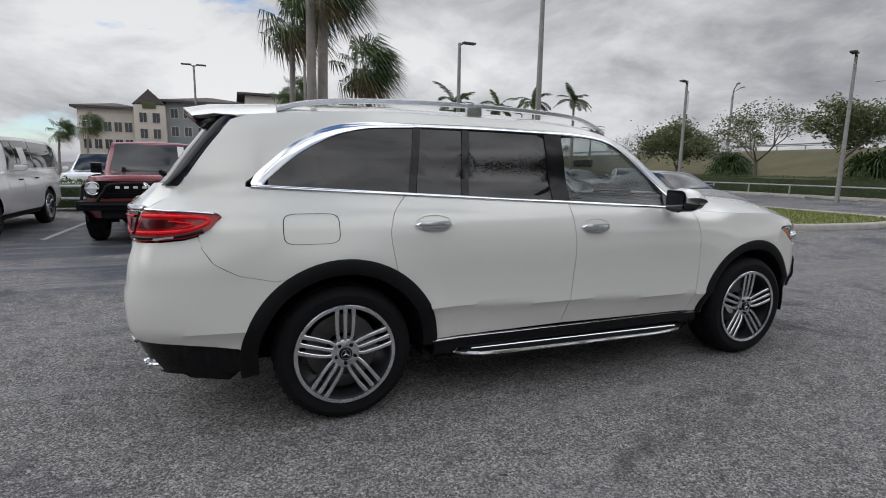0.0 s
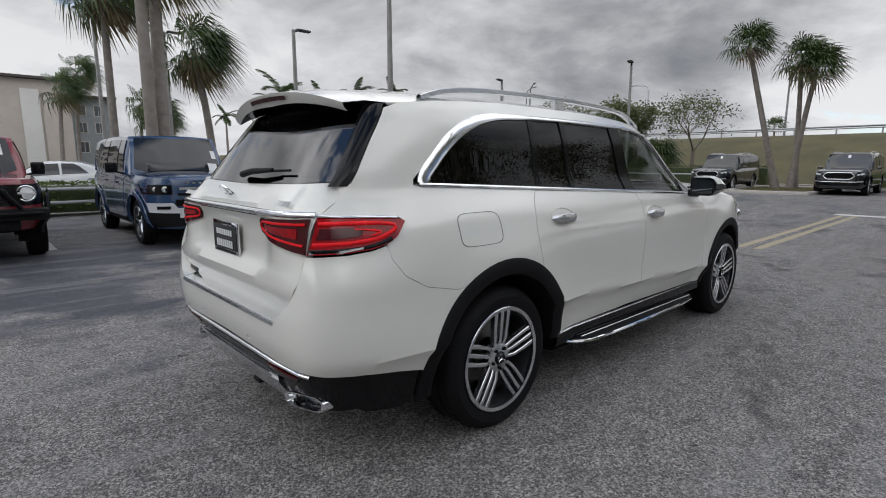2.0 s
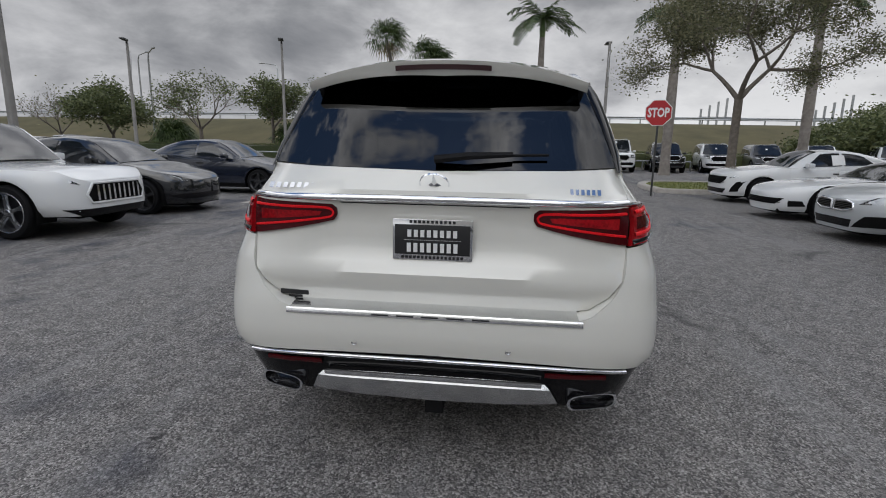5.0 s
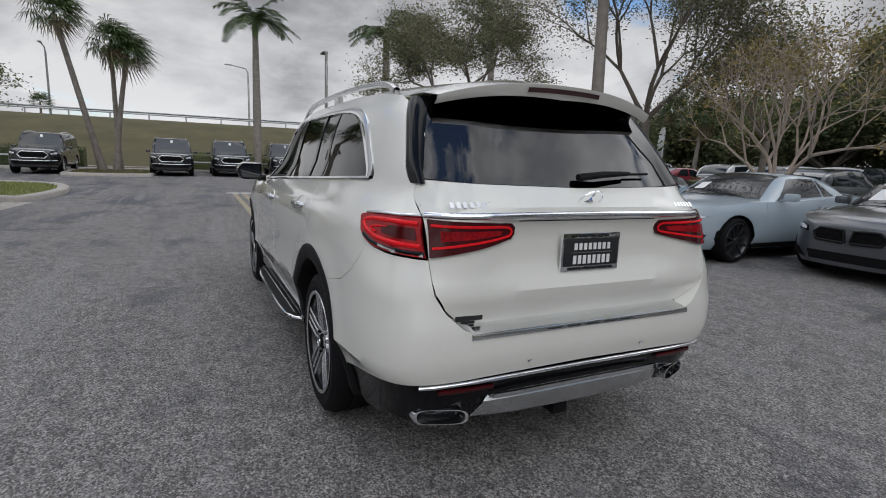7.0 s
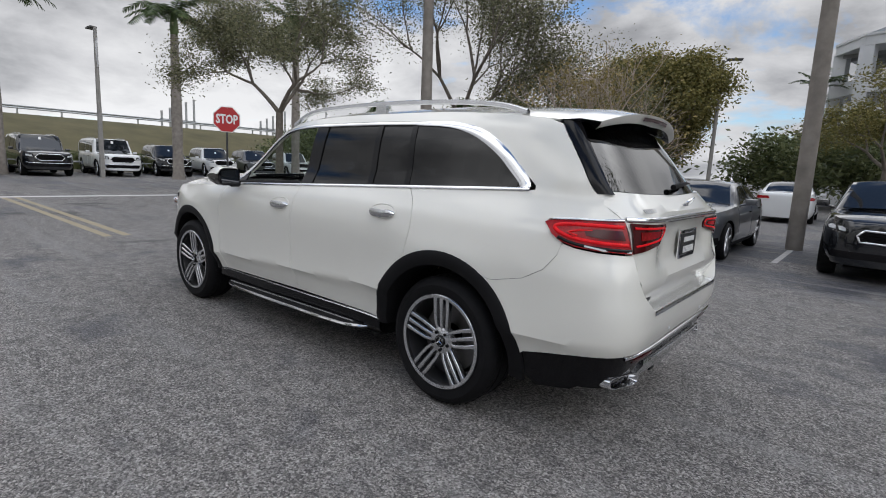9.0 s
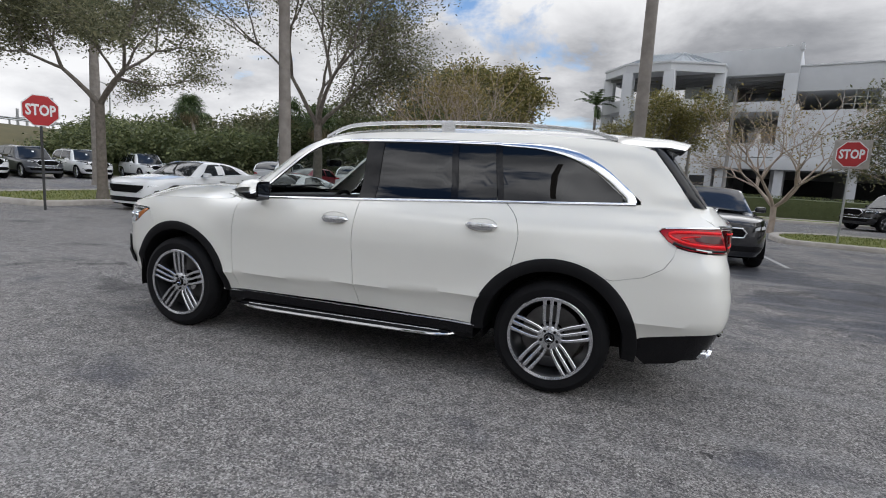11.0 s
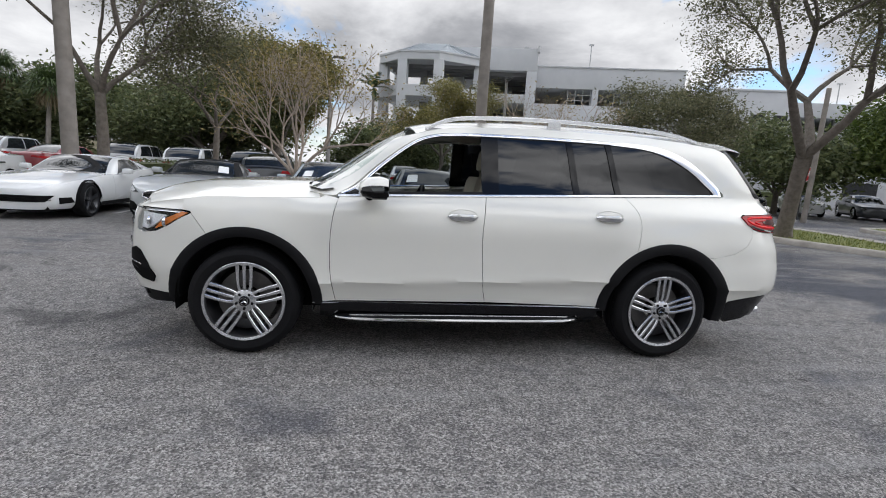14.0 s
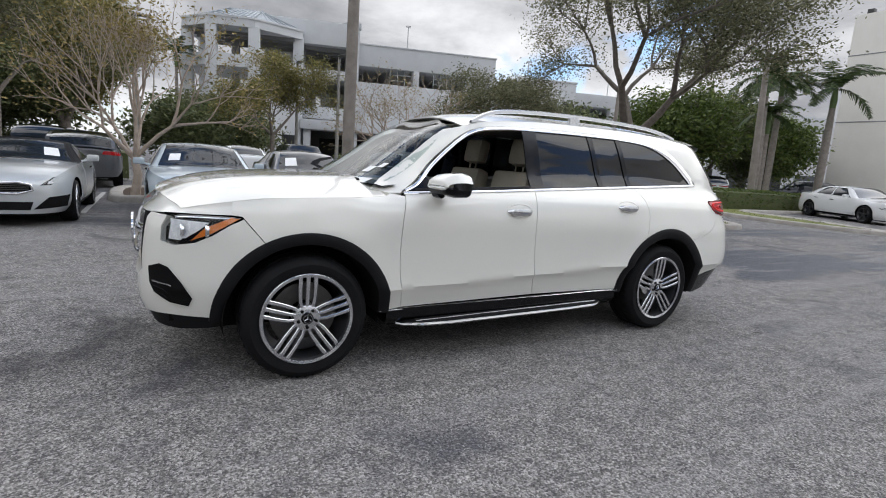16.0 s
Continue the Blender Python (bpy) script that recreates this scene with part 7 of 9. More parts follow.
# ---- trees ----
def grow(bm, p, d, length, r, depth, tips, rng, spread=0.75, lift=0.18, shrink=0.74, kids=(2, 3), seg=7):
    pts, rad = [p.copy()], [r]
    q, dd = p.copy(), d.copy()
    for k in range(3):
        dd = (dd + Vector((rng.uniform(-1, 1), rng.uniform(-1, 1), rng.uniform(-0.6, 0.9))) * 0.16).normalized()
        q = q + dd * length / 3
        pts.append(q.copy())
        rad.append(r * (1 - 0.12 * (k + 1)))
    tube(bm, pts, rad, max(4, seg), False)
    if depth <= 0:
        tips.append((pts[-1], dd))
        tips.append((pts[2], dd))
        return
    if depth <= 2:
        tips.append((pts[-1], dd))
        tips.append((pts[1], dd))
    n = rng.randint(*kids)
    turn = rng.uniform(0, math.tau)
    side = dd.orthogonal().normalized()
    for k in range(n):
        a = turn + k * math.tau / n + rng.uniform(-0.4, 0.4)
        o = Matrix.Rotation(a, 3, dd) @ side
        nd = (dd + o * spread * rng.uniform(0.6, 1.2) + Vector((0, 0, lift))).normalized()
        grow(bm, q, nd, length * shrink * rng.uniform(0.8, 1.15), r * 0.64 * rng.uniform(0.85, 1.1), depth - 1, tips, rng, spread, lift, shrink, kids, max(4, seg - 1))


def tree(x, y, h, label, seed, trunk=1.6, r=0.16, first=1.5, depth=4, n=34, leaf=0.085, clump=0.42, mat=M_LEAF, bark=M_BARK, spread=0.75, lift=0.18, limbs=4, lean=(0, 0), flatten=0.7, shrink=0.76, kids=(2, 3), squash=1.0, z0=0.0, turn=None):
    """A broad-leaved tree of height h: a tapered trunk with limbs, and a crown of many small leaves."""
    rng = random.Random(seed)
    t = thing("tree", label, "tree")
    bm, tips = bmesh.new(), []
    base, top = Vector((0, 0, -0.05)), Vector((lean[0] * trunk, lean[1] * trunk, trunk))
    tube(bm, [base, base.lerp(top, 0.12), base.lerp(top, 0.55) + Vector((rng.uniform(-1, 1), rng.uniform(-1, 1), 0)) * 0.05, top], [r * 1.5, r * 1.1, r * 0.95, r * 0.9], 10, False)
    for k in range(limbs):
        a = k * math.tau / limbs + rng.uniform(-0.5, 0.5)
        d = Vector((math.cos(a) * spread * 1.1, math.sin(a) * spread * 1.1, 1.0)).normalized()
        grow(bm, top - Vector((0, 0, 0.05)), d, first * rng.uniform(0.85, 1.2), r * 0.62, depth - 1, tips, rng, spread, lift, shrink, kids)
    zs = [p.z for p, _ in tips]
    k = (h - trunk) / (max(zs) + 0.3 - trunk)
    for v in bm.verts:
        if v.co.z > trunk:
            v.co.z = trunk + (v.co.z - trunk) * k
            v.co.x, v.co.y = v.co.x * squash, v.co.y * squash
    part("trunk", bm, bark, t, "", 60)
    if n:
        pts = np.array([(p.x * squash, p.y * squash, trunk + (p.z - trunk) * k) if p.z > trunk else tuple(p) for p, _ in tips])
        v, f = leaf_quads(pts, n, clump, leaf, np.random.default_rng(seed), flatten)
        cloud_part("crown", v, f, mat, t)
    t.matrix_world = Matrix.Translation((x, y, z0)) @ Matrix.Rotation(rng.uniform(0, math.tau) if turn is None else turn, 4, "Z")
    return t


tree(-10.9, -8.5, 8.8, "spreading oak with small leaves on the grass strip", 11, 2.2, 0.20, 1.9, 5, 190, 0.044, 0.38, M_LEAF, M_BARK, 0.78, 0.12, 3, (0.25, 0.40), 0.6, 0.80, squash=1.15, z0=0.09, turn=0.0)
tree(13.3, -7.5, 7.0, "small oak with a flat crown beside a stop sign", 12, 2.9, 0.14, 1.5, 5, 130, 0.044, 0.32, M_LEAF, M_BARK, 0.90, 0.06, 3, (0, 0), 0.50, 0.78, z0=0.09)
tree(8.7, -12.3, 9.2, "tall airy oak behind parked sports cars", 13, 2.9, 0.17, 2.0, 5, 85, 0.046, 0.42, M_LEAF, M_BARK, 0.62, 0.22, 4, (0, 0), 0.7, 0.80, squash=0.85, z0=0.09)
tree(6.2, -15.0, 6.4, "slender green tree behind parked sports cars", 14, 2.4, 0.11, 1.3, 5, 32, 0.050, 0.42, M_LEAF, M_BARK, 0.72, 0.18, 4)
tree(2.80, -10.1, 4.9, "nearly bare tree with fine pale branches", 15, 0.9, 0.095, 1.05, 6, 2, 0.045, 0.16, M_LEAFBROWN, M_PALEBARK, 0.60, 0.17, 5, (0, 0), 0.6, 0.80, (2, 3), squash=0.92, z0=0.09)
tree(-3.6, -28.0, 7.0, "round green tree in front of the garage", 16, 2.2, 0.14, 1.35, 5, 60, 0.070, 0.34, M_LEAFOLIVE, M_BARK, 0.8, 0.15, 4)
tree(-7.4, -18.0, 5.4, "bare twiggy tree in front of the garage", 17, 1.0, 0.11, 1.25, 6, 1, 0.05, 0.20, M_LEAFBROWN, M_PALEBARK, 0.68, 0.13, 5, shrink=0.80, squash=1.1)
tree(-13.3, -18.8, 6.2, "green tree in front of the garage", 18, 2.3, 0.14, 1.3, 5, 50, 0.065, 0.34, M_LEAF, M_BARK, 0.9, 0.08, 4)
tree(-18.5, -25.0, 4.4, "thin tree in front of the garage", 181, 1.6, 0.09, 0.9, 4, 60, 0.08, 0.40, M_LEAF, M_BARK, 0.8, 0.15, 4)
tree(6.1, -26.3, 8.3, "dense brown-green tree behind the lot", 19, 2.0, 0.28, 1.6, 5, 120, 0.09, 0.42, M_LEAFOLIVE, M_BARK, 0.80, 0.16, 5, squash=0.74)
tree(9.6, -25.0, 5.4, "dense dark tree behind the lot", 191, 1.6, 0.22, 1.5, 5, 90, 0.10, 0.46, M_LEAFDARK, M_BARK, 0.85, 0.14, 5)
for k, (x, y, h, m, sd) in enumerate(((13.0, -31.0, 6.2, M_LEAFDARK, 31), (17.5, -33.0, 6.8, M_LEAFDARK, 32), (22.5, -32.0, 5.8, M_LEAFDARK, 33), (28.0, -33.0, 6.2, M_LEAF, 34), (33.0, -31.0, 4.8, M_LEAFDARK, 35), (39.0, -30.0, 4.6, M_LEAFDARK, 36),
                                    (10.0, -29.5, 6.6, M_LEAFDARK, 37), (26.0, -27.0, 3.6, M_LEAFDARK, 38), (31.0, -26.0, 3.4, M_LEAFDARK, 39), (36.5, -24.5, 3.2, M_LEAFDARK, 40), (0.0, -34.0, 4.0, M_LEAFDARK, 41), (-2.0, -38.0, 5.0, M_LEAF, 42), (45.0, -33.0, 5.0, M_LEAFDARK, 43))):
    tree(x, y, h, "dense green tree in the belt behind the lot", sd, 0.9, 0.14, 1.5, 4, 70, 0.15, 0.62, m, M_BARK, 0.95, 0.1, 5, flatten=0.75)
for x, y, h, sd in ((-27.5, -19.5, 7.2, 51), (-32.0, -20.0, 7.6, 52), (-36.5, -18.5, 7.0, 53), (-23.0, -23.0, 5.2, 54), (-40.0, -22.0, 6.5, 55)):
    tree(x, y, h, "bright green leafy tree behind the hedge", sd, 1.2, 0.16, 1.5, 4, 75, 0.14, 0.55, M_LEAFLIT if sd % 2 else M_LEAFDARK, M_BARK, 0.9, 0.12, 5, flatten=0.8)
tree(33.0, 11.9, 6.3, "sparse wind-shaped tree behind the hedge", 61, 2.2, 0.13, 1.5, 5, 5, 0.09, 0.34, M_LEAFDARK, M_BARK, 0.75, 0.1, 3, (0, 0), 0.45, 0.80, z0=0.09)
tree(33.2, 23.0, 6.6, "sparse wind-shaped tree behind the hedge", 62, 2.2, 0.14, 1.5, 5, 7, 0.09, 0.34, M_LEAFDARK, M_BARK, 0.8, 0.1, 4, (0, 0), 0.45, 0.80, z0=0.09)
tree(34.0, 31.0, 6.0, "dark wind-shaped tree behind the hedge", 63, 1.8, 0.14, 1.4, 4, 60, 0.12, 0.42, M_LEAFDARK, M_BARK, 0.8, 0.1, 4)
tree(35.0, 36.5, 6.0, "thin leafless tree behind the hedge", 64, 1.8, 0.11, 1.4, 5, 1, 0.10, 0.36, M_LEAF, M_BARK, 0.7, 0.2, 4)
tree(33.2, 17.2, 6.2, "dark leafy tree behind the hedge", 65, 2.4, 0.13, 1.2, 4, 55, 0.11, 0.38, M_LEAFDARK, M_BARK, 0.8, 0.1, 3)


def frond_mesh(verts, faces, origin, azim, elev, length, droop, leaflet, rng, wind=(0, 0, 0), pairs=26, width=0.035):
    """One feather-shaped frond, added to lists."""
    d = Vector((math.cos(azim) * math.cos(elev), math.sin(azim) * math.cos(elev), math.sin(elev)))
    p, wv = Vector(origin), Vector(wind)
    step = length / pairs
    for i in range(pairs):
        f = i / pairs
        d = (d + Vector((0, 0, -droop / pairs)) + wv / pairs).normalized()
        p = p + d * step
        side = d.cross(Vector((0, 0, 1)))
        side = side.normalized() if side.length > 1e-3 else Vector((1, 0, 0))
        up = side.cross(d)
        ln = leaflet * math.sin(math.pi * min(0.98, 0.12 + 0.86 * f)) ** 0.6
        k = len(verts)
        verts += [tuple(p - side * 0.02), tuple(p + side * 0.02), tuple(p + d * step + side * 0.02), tuple(p + d * step - side * 0.02)]
        faces.append((k, k + 1, k + 2, k + 3))
        for s in (-1, 1):
            tip = p + side * s * ln * 0.86 + d * ln * 0.45 + up * ln * rng.uniform(-0.12, 0.22) + Vector((0, 0, -0.30 * ln)) + wv * ln * 0.3
            midp = p.lerp(tip, 0.5) + up * 0.06 * ln
            k = len(verts)
            verts += [tuple(p - d * width), tuple(p + d * width), tuple(midp + d * width * 1.1), tuple(tip), tuple(midp - d * width * 1.1)]
            faces.append((k, k + 1, k + 2, k + 3, k + 4))


def royal_palm(x, y, h, label, seed, r=0.17, n=15, length=2.3, wind=(0.15, 0, 0), z0=0.0, lean=(0, 0)):
    rng = random.Random(seed)
    t = thing("palm_tree", label, "palm tree", Matrix.Translation((x, y, z0)))
    bm = bmesh.new()
    lx, ly = lean[0] * h, lean[1] * h
    prof = [(0, 1.35), (0.04, 1.15), (0.2, 1.0), (0.45, 1.08), (0.75, 0.92), (1.0, 0.72)]
    tube(bm, [(lx * f * f, ly * f * f, h * f) for f, _ in prof], [r * k for _, k in prof], 14, False)
    part("trunk", bm, M_PALMBARK, t, "", 60)
    bm = bmesh.new()
    tube(bm, [(lx, ly, h - 0.05), (lx, ly, h + 0.35), (lx, ly, h + 0.85), (lx, ly, h + 1.15)], [r * 0.74, r * 0.85, r * 0.62, r * 0.3], 12, False)
    part("crownshaft", bm, M_SHAFT, t, "smooth green crownshaft", 60)
    v, f = [], []
    for k in range(n):
        frond_mesh(v, f, (lx, ly, h + 1.0), k * 2.399 + rng.uniform(-0.2, 0.2), rng.uniform(-0.05, 1.15), length * rng.uniform(0.85, 1.1), rng.uniform(0.9, 1.7), length * 0.24, rng, wind)
    cloud_part("crown", v, f, M_FROND, t)
    return t


def fan_palm(x, y, h, label, seed, lean=(0, 0), r=0.15, n=34, size=0.95, wind=(0.25, 0, -0.05), z0=0.0, skirt=0.3, curve=2.0):
    """A palm with fan-shaped leaves on stalks, blown by the wind."""
    rng = random.Random(seed)
    t = thing("palm_tree", label, "palm tree", Matrix.Translation((x, y, z0)))
    bm = bmesh.new()
    pts = [(lean[0] * f ** (1 / curve) if curve < 1 else lean[0] * f ** curve, lean[1] * f ** curve, h * f) for f in np.linspace(0, 1, 9)]
    tube(bm, pts, [r * (1.45 if i == 0 else 1.1 if i == 1 else 1.0 - 0.04 * i) for i in range(9)], 12, False)
    part("trunk", bm, M_PALMBARK, t, "", 60)
    top = Vector(pts[-1])
    for name, count, e0, e1, mat in (("crown", n, -0.35, 1.35, M_FROND), ("dry_skirt", int(n * skirt), -1.2, -0.5, M_FRONDDRY)):
        v, f = [], []
        for k in range(count):
            a, e = k * 2.399 + rng.uniform(-0.3, 0.3), e0 + (e1 - e0) * (k + 0.5) / max(1, count)
            d = (Vector((math.cos(a) * math.cos(e), math.sin(a) * math.cos(e), math.sin(e))) + Vector(wind)).normalized()
            st = size * rng.uniform(0.7, 1.0) * (0.9 if name == "crown" else 0.5)
            hub = top + d * st
            side = d.cross(Vector((0, 0, 1)))
            side = side.normalized() if side.length > 1e-3 else Vector((1, 0, 0))
            up = side.cross(d).normalized()
            q = len(v)
            v += [tuple(top - side * 0.015), tuple(top + side * 0.015), tuple(hub + side * 0.012), tuple(hub - side * 0.012)]
            f.append((q, q + 1, q + 2, q + 3))
            nb = 17
            for i in range(nb):
                b = radians(-125 + 250 * i / (nb - 1)) + rng.uniform(-0.05, 0.05)
                bd = (d * math.cos(b) + side * math.sin(b)).normalized()
                ln = size * rng.uniform(0.75, 1.05) * (0.72 + 0.28 * math.cos(b))
                mid = hub + bd * ln * 0.55 + up * 0.03
                tip = hub + bd * ln + Vector((0, 0, -0.34 * ln)) + Vector(wind) * 0.5 * ln
                w_ = bd.cross(up).normalized() * 0.034 * size
                q = len(v)
                v += [tuple(hub), tuple(mid + w_), tuple(tip), tuple(mid - w_)]
                f.append((q, q + 1, q + 2, q + 3))
        if f:
            cloud_part(name, v, f, mat, t)
    return t


royal_palm(27.3, -2.05, 7.6, "tall royal palm with a grey trunk behind parked SUVs", 71, 0.21, 16, 2.6, (0.0, -0.1, 0), 0.0)
royal_palm(24.5, -8.7, 7.2, "tall royal palm beside parked SUVs", 72, 0.24, 16, 2.5, (0.0, -0.1, 0))
royal_palm(22.5, -14.4, 7.6, "tall royal palm behind a small oak", 73, 0.22, 16, 2.5, (0.0, -0.2, 0))
for k, (x, y, h) in enumerate(((19.4, 46.5, 7.0), (21.5, 41.0, 7.0), (25.0, 40.5, 7.6), (29.3, 40.0, 8.0), (12.3, 30.0, 5.6))):
    royal_palm(x, y, h - 0.8, "royal palm in a row behind the lot", 80 + k, 0.15, 13, 2.1, (0.35, 0, -0.1))
for k, (x, y, h) in enumerate(((34, 62, 8.0), (40, 66, 7.0), (22, 66, 7.0), (29, 70, 7.5), (47, 60, 7.0))):
    royal_palm(x, y, h - 0.8, "distant royal palm beyond the lot", 90 + k, 0.15, 12, 2.0, (0.3, 0, -0.1))
fan_palm(28.2, 5.6, 7.1, "leaning fan palm on a kerbed island", 101, (-2.2, 1.2), 0.16, 34, 0.95, (0.0, -0.25, -0.1), 0.09, 0.1, 1.0)
fan_palm(28.6, 5.0, 5.8, "fan palm with a bent trunk on a kerbed island", 102, (-1.4, -0.9), 0.15, 34, 0.95, (0.0, -0.3, -0.1), 0.09, 0.1, 1.4)
fan_palm(28.9, 4.9, 6.3, "fan palm with drooping leaves on a kerbed island", 103, (-1.6, -0.1), 0.14, 32, 0.95, (0.0, -0.3, -0.1), 0.09, 0.2, 1.2)
fan_palm(-0.1, 15.5, 6.3, "fan palm with a slim trunk behind parked off-roaders", 104, (0.1, 0.3), 0.13, 34, 1.0, (0.5, 0, -0.35), 0.0, 0.3)
fan_palm(0.45, 12.6, 6.6, "fan palm with a thick pale trunk behind parked off-roaders", 105, (0.15, 0.1), 0.19, 36, 1.0, (0.5, 0, -0.35), 0.0, 0.2)
fan_palm(3.2, 16.8, 5.2, "wind-blown fan palm behind parked cars", 106, (-0.45, 0.1), 0.15, 40, 1.05, (0.55, 0, -0.35), 0.0, 0.4)
for k, (x, y, h) in enumerate(((1.2, 38.0, 6.2), (2.4, 40.0, 7.6), (-3.0, 52.0, 5.5), (4.5, 31.0, 4.6), (5.2, 36.0, 5.6), (-16.0, 60.0, 5.5), (-19.0, 62.0, 5.0), (8.5, 44, 5))):
    fan_palm(x, y, h - 0.4, "wind-blown palm in front of the hotel", 110 + k, (0.3, 0), 0.14, 30, 1.1, (0.6, 0, -0.3), 0.0, 0.3)
for k, (x, y, h) in enumerate(((33.5, 14.6, 3.2), (33.3, 25.5, 3.0), (33.6, 16.0, 2.6), (36.0, 27.0, 2.6))):
    fan_palm(x, y, h * 0.5, "low bushy palm clump behind the hedge", 120 + k, (0.1, 0), 0.2, 60, 1.25, (0.05, -0.1, -0.2), 0.05, 0.2)
for k in range(9):
    y = -6 + 11 * k + 3 * math.sin(k * 5)
    if y > 12:
        fan_palm(58 + 2 * math.sin(k), y, 1.2, "small palm on the raised road", 130 + k, (0, 0), 0.12, 22, 0.9, (0, -0.1, 0), 4.0, 0.0)
for k, (x, y, h, lz) in enumerate(((30.5, -29.0, 5.6, 0.8), (33.5, -31.0, 5.2, 0.0), (43.0, -43.0, 5.8, 0.0), (22.8, -29.5, 5.4, -0.6), (19.0, -28.0, 4.6, -0.3), (40.0, -36.0, 3.6, 0.0), (48.0, -37.0, 3.4, 0))):
    fan_palm(x, y, h, "sabal palm in the green belt behind the lot", 140 + k, (lz, 0), 0.15, 44, 0.95, (0.05, 0, -0.1), 0.0, 0.3)
royal_palm(0.84, -44.4, 7.4, "royal palm beside the garage tower", 150, 0.15, 13, 2.1, (-0.2, 0, 0))
royal_palm(-29.6, -11.2, 5.6, "royal palm in front of the white building", 151, 0.20, 15, 2.4, (-0.15, 0.1, 0))
royal_palm(-26.4, -12.6, 4.0, "young royal palm behind the clipped hedge", 152, 0.15, 13, 1.8, (-0.1, 0.1, 0))
royal_palm(-25.3, -12.2, 5.8, "royal palm behind the clipped hedge", 153, 0.16, 14, 2.2, (-0.1, 0.1, 0), 0, (0.04, 0))
royal_palm(-28.2, -13.2, 6.2, "royal palm behind the clipped hedge", 154, 0.17, 14, 2.2, (-0.1, 0.1, 0))
tall_pole(-23.6, -11.3, 7.6, 0.17, 0.12, "pale leaning pole behind the clipped hedge", (0.06, 0.0))
tall_pole(-19.0, -16.5, 6.0, 0.12, 0.10, "old wooden pole in front of trees", (-0.03, 0.0))

# ---- parked cars ----
WHEELS = {}


def parked_wheel(parent, x, y, side, r, rim, style, face, dark):
    """A simpler wheel; alike ones share their meshes."""
    key = (round(r, 3), round(rim, 3), style, face.name, dark.name)
    if key not in WHEELS:
        h, made = 0.115, []
        bm = bmesh.new()
        lathe(bm, [(rim - 0.01, h), (rim + 0.004, h + 0.002), (rim - 0.03, h - 0.03), (rim - 0.05, 0.0), (0.03, 0.0)], 30)
        made.append(("wheel", mesh_of("wheel", bm, dark)))
        bm = bmesh.new()
        lathe(bm, [(rim, -h), (r - 0.03, -h), (r - 0.004, -h + 0.03), (r, -h + 0.06), (r, h - 0.06), (r - 0.004, h - 0.03), (r - 0.03, h + 0.004), (rim + 0.02, h + 0.006), (rim, h)], 36)
        made.append(("tyre", mesh_of("tyre", bm, M_TYRE)))
        bm = bmesh.new()
        lathe(bm, [(rim - 0.014, h + 0.002), (rim, h + 0.007), (rim + 0.004, h)], 36)
        made.append(("rim_lip", mesh_of("rim_lip", bm, face)))
        n = {"five": 5, "ten": 10, "six": 6, "y": 7}[style]
        for k in range(n):
            bm = bmesh.new()
            wd = {"five": 0.075, "ten": 0.028, "six": 0.07, "y": 0.036}[style]
            rows = []
            for f, dy, ww in ((0.0, -0.02, 1.2), (0.4, -0.008, 0.85), (0.8, -0.003, 1.0), (1.0, -0.006, 1.5)):
                rr, c = 0.04 + f * (rim - 0.05), wd * ww / 2
                rows.append([Vector((-c, h + dy - 0.03, rr)), Vector((-c * 0.7, h + dy, rr)), Vector((c * 0.7, h + dy, rr)), Vector((c, h + dy - 0.03, rr))])
            sheet(rows, bm)
            bmesh.ops.transform(bm, matrix=Matrix.Rotation(k * math.tau / n, 4, "Y"), verts=bm.verts[:])
            bmesh.ops.recalc_face_normals(bm, faces=bm.faces[:])
            made.append(("spoke", mesh_of("spoke", bm, face)))
        bm = bmesh.new()
        lathe(bm, [(0.0005, h - 0.008), (0.04, h - 0.01), (0.055, h - 0.03), (0.06, h - 0.06)], 16)
        made.append(("hub", mesh_of("hub", bm, face)))
        WHEELS[key] = made
    first = None
    for name, me in WHEELS[key]:
        ob = new(name, me)
        ob.parent = first or parent
        if first is None:
            first = ob
            ob.matrix_basis = pose(x, y - side * 0.115, r, 0, 0, 0 if side > 0 else 180)


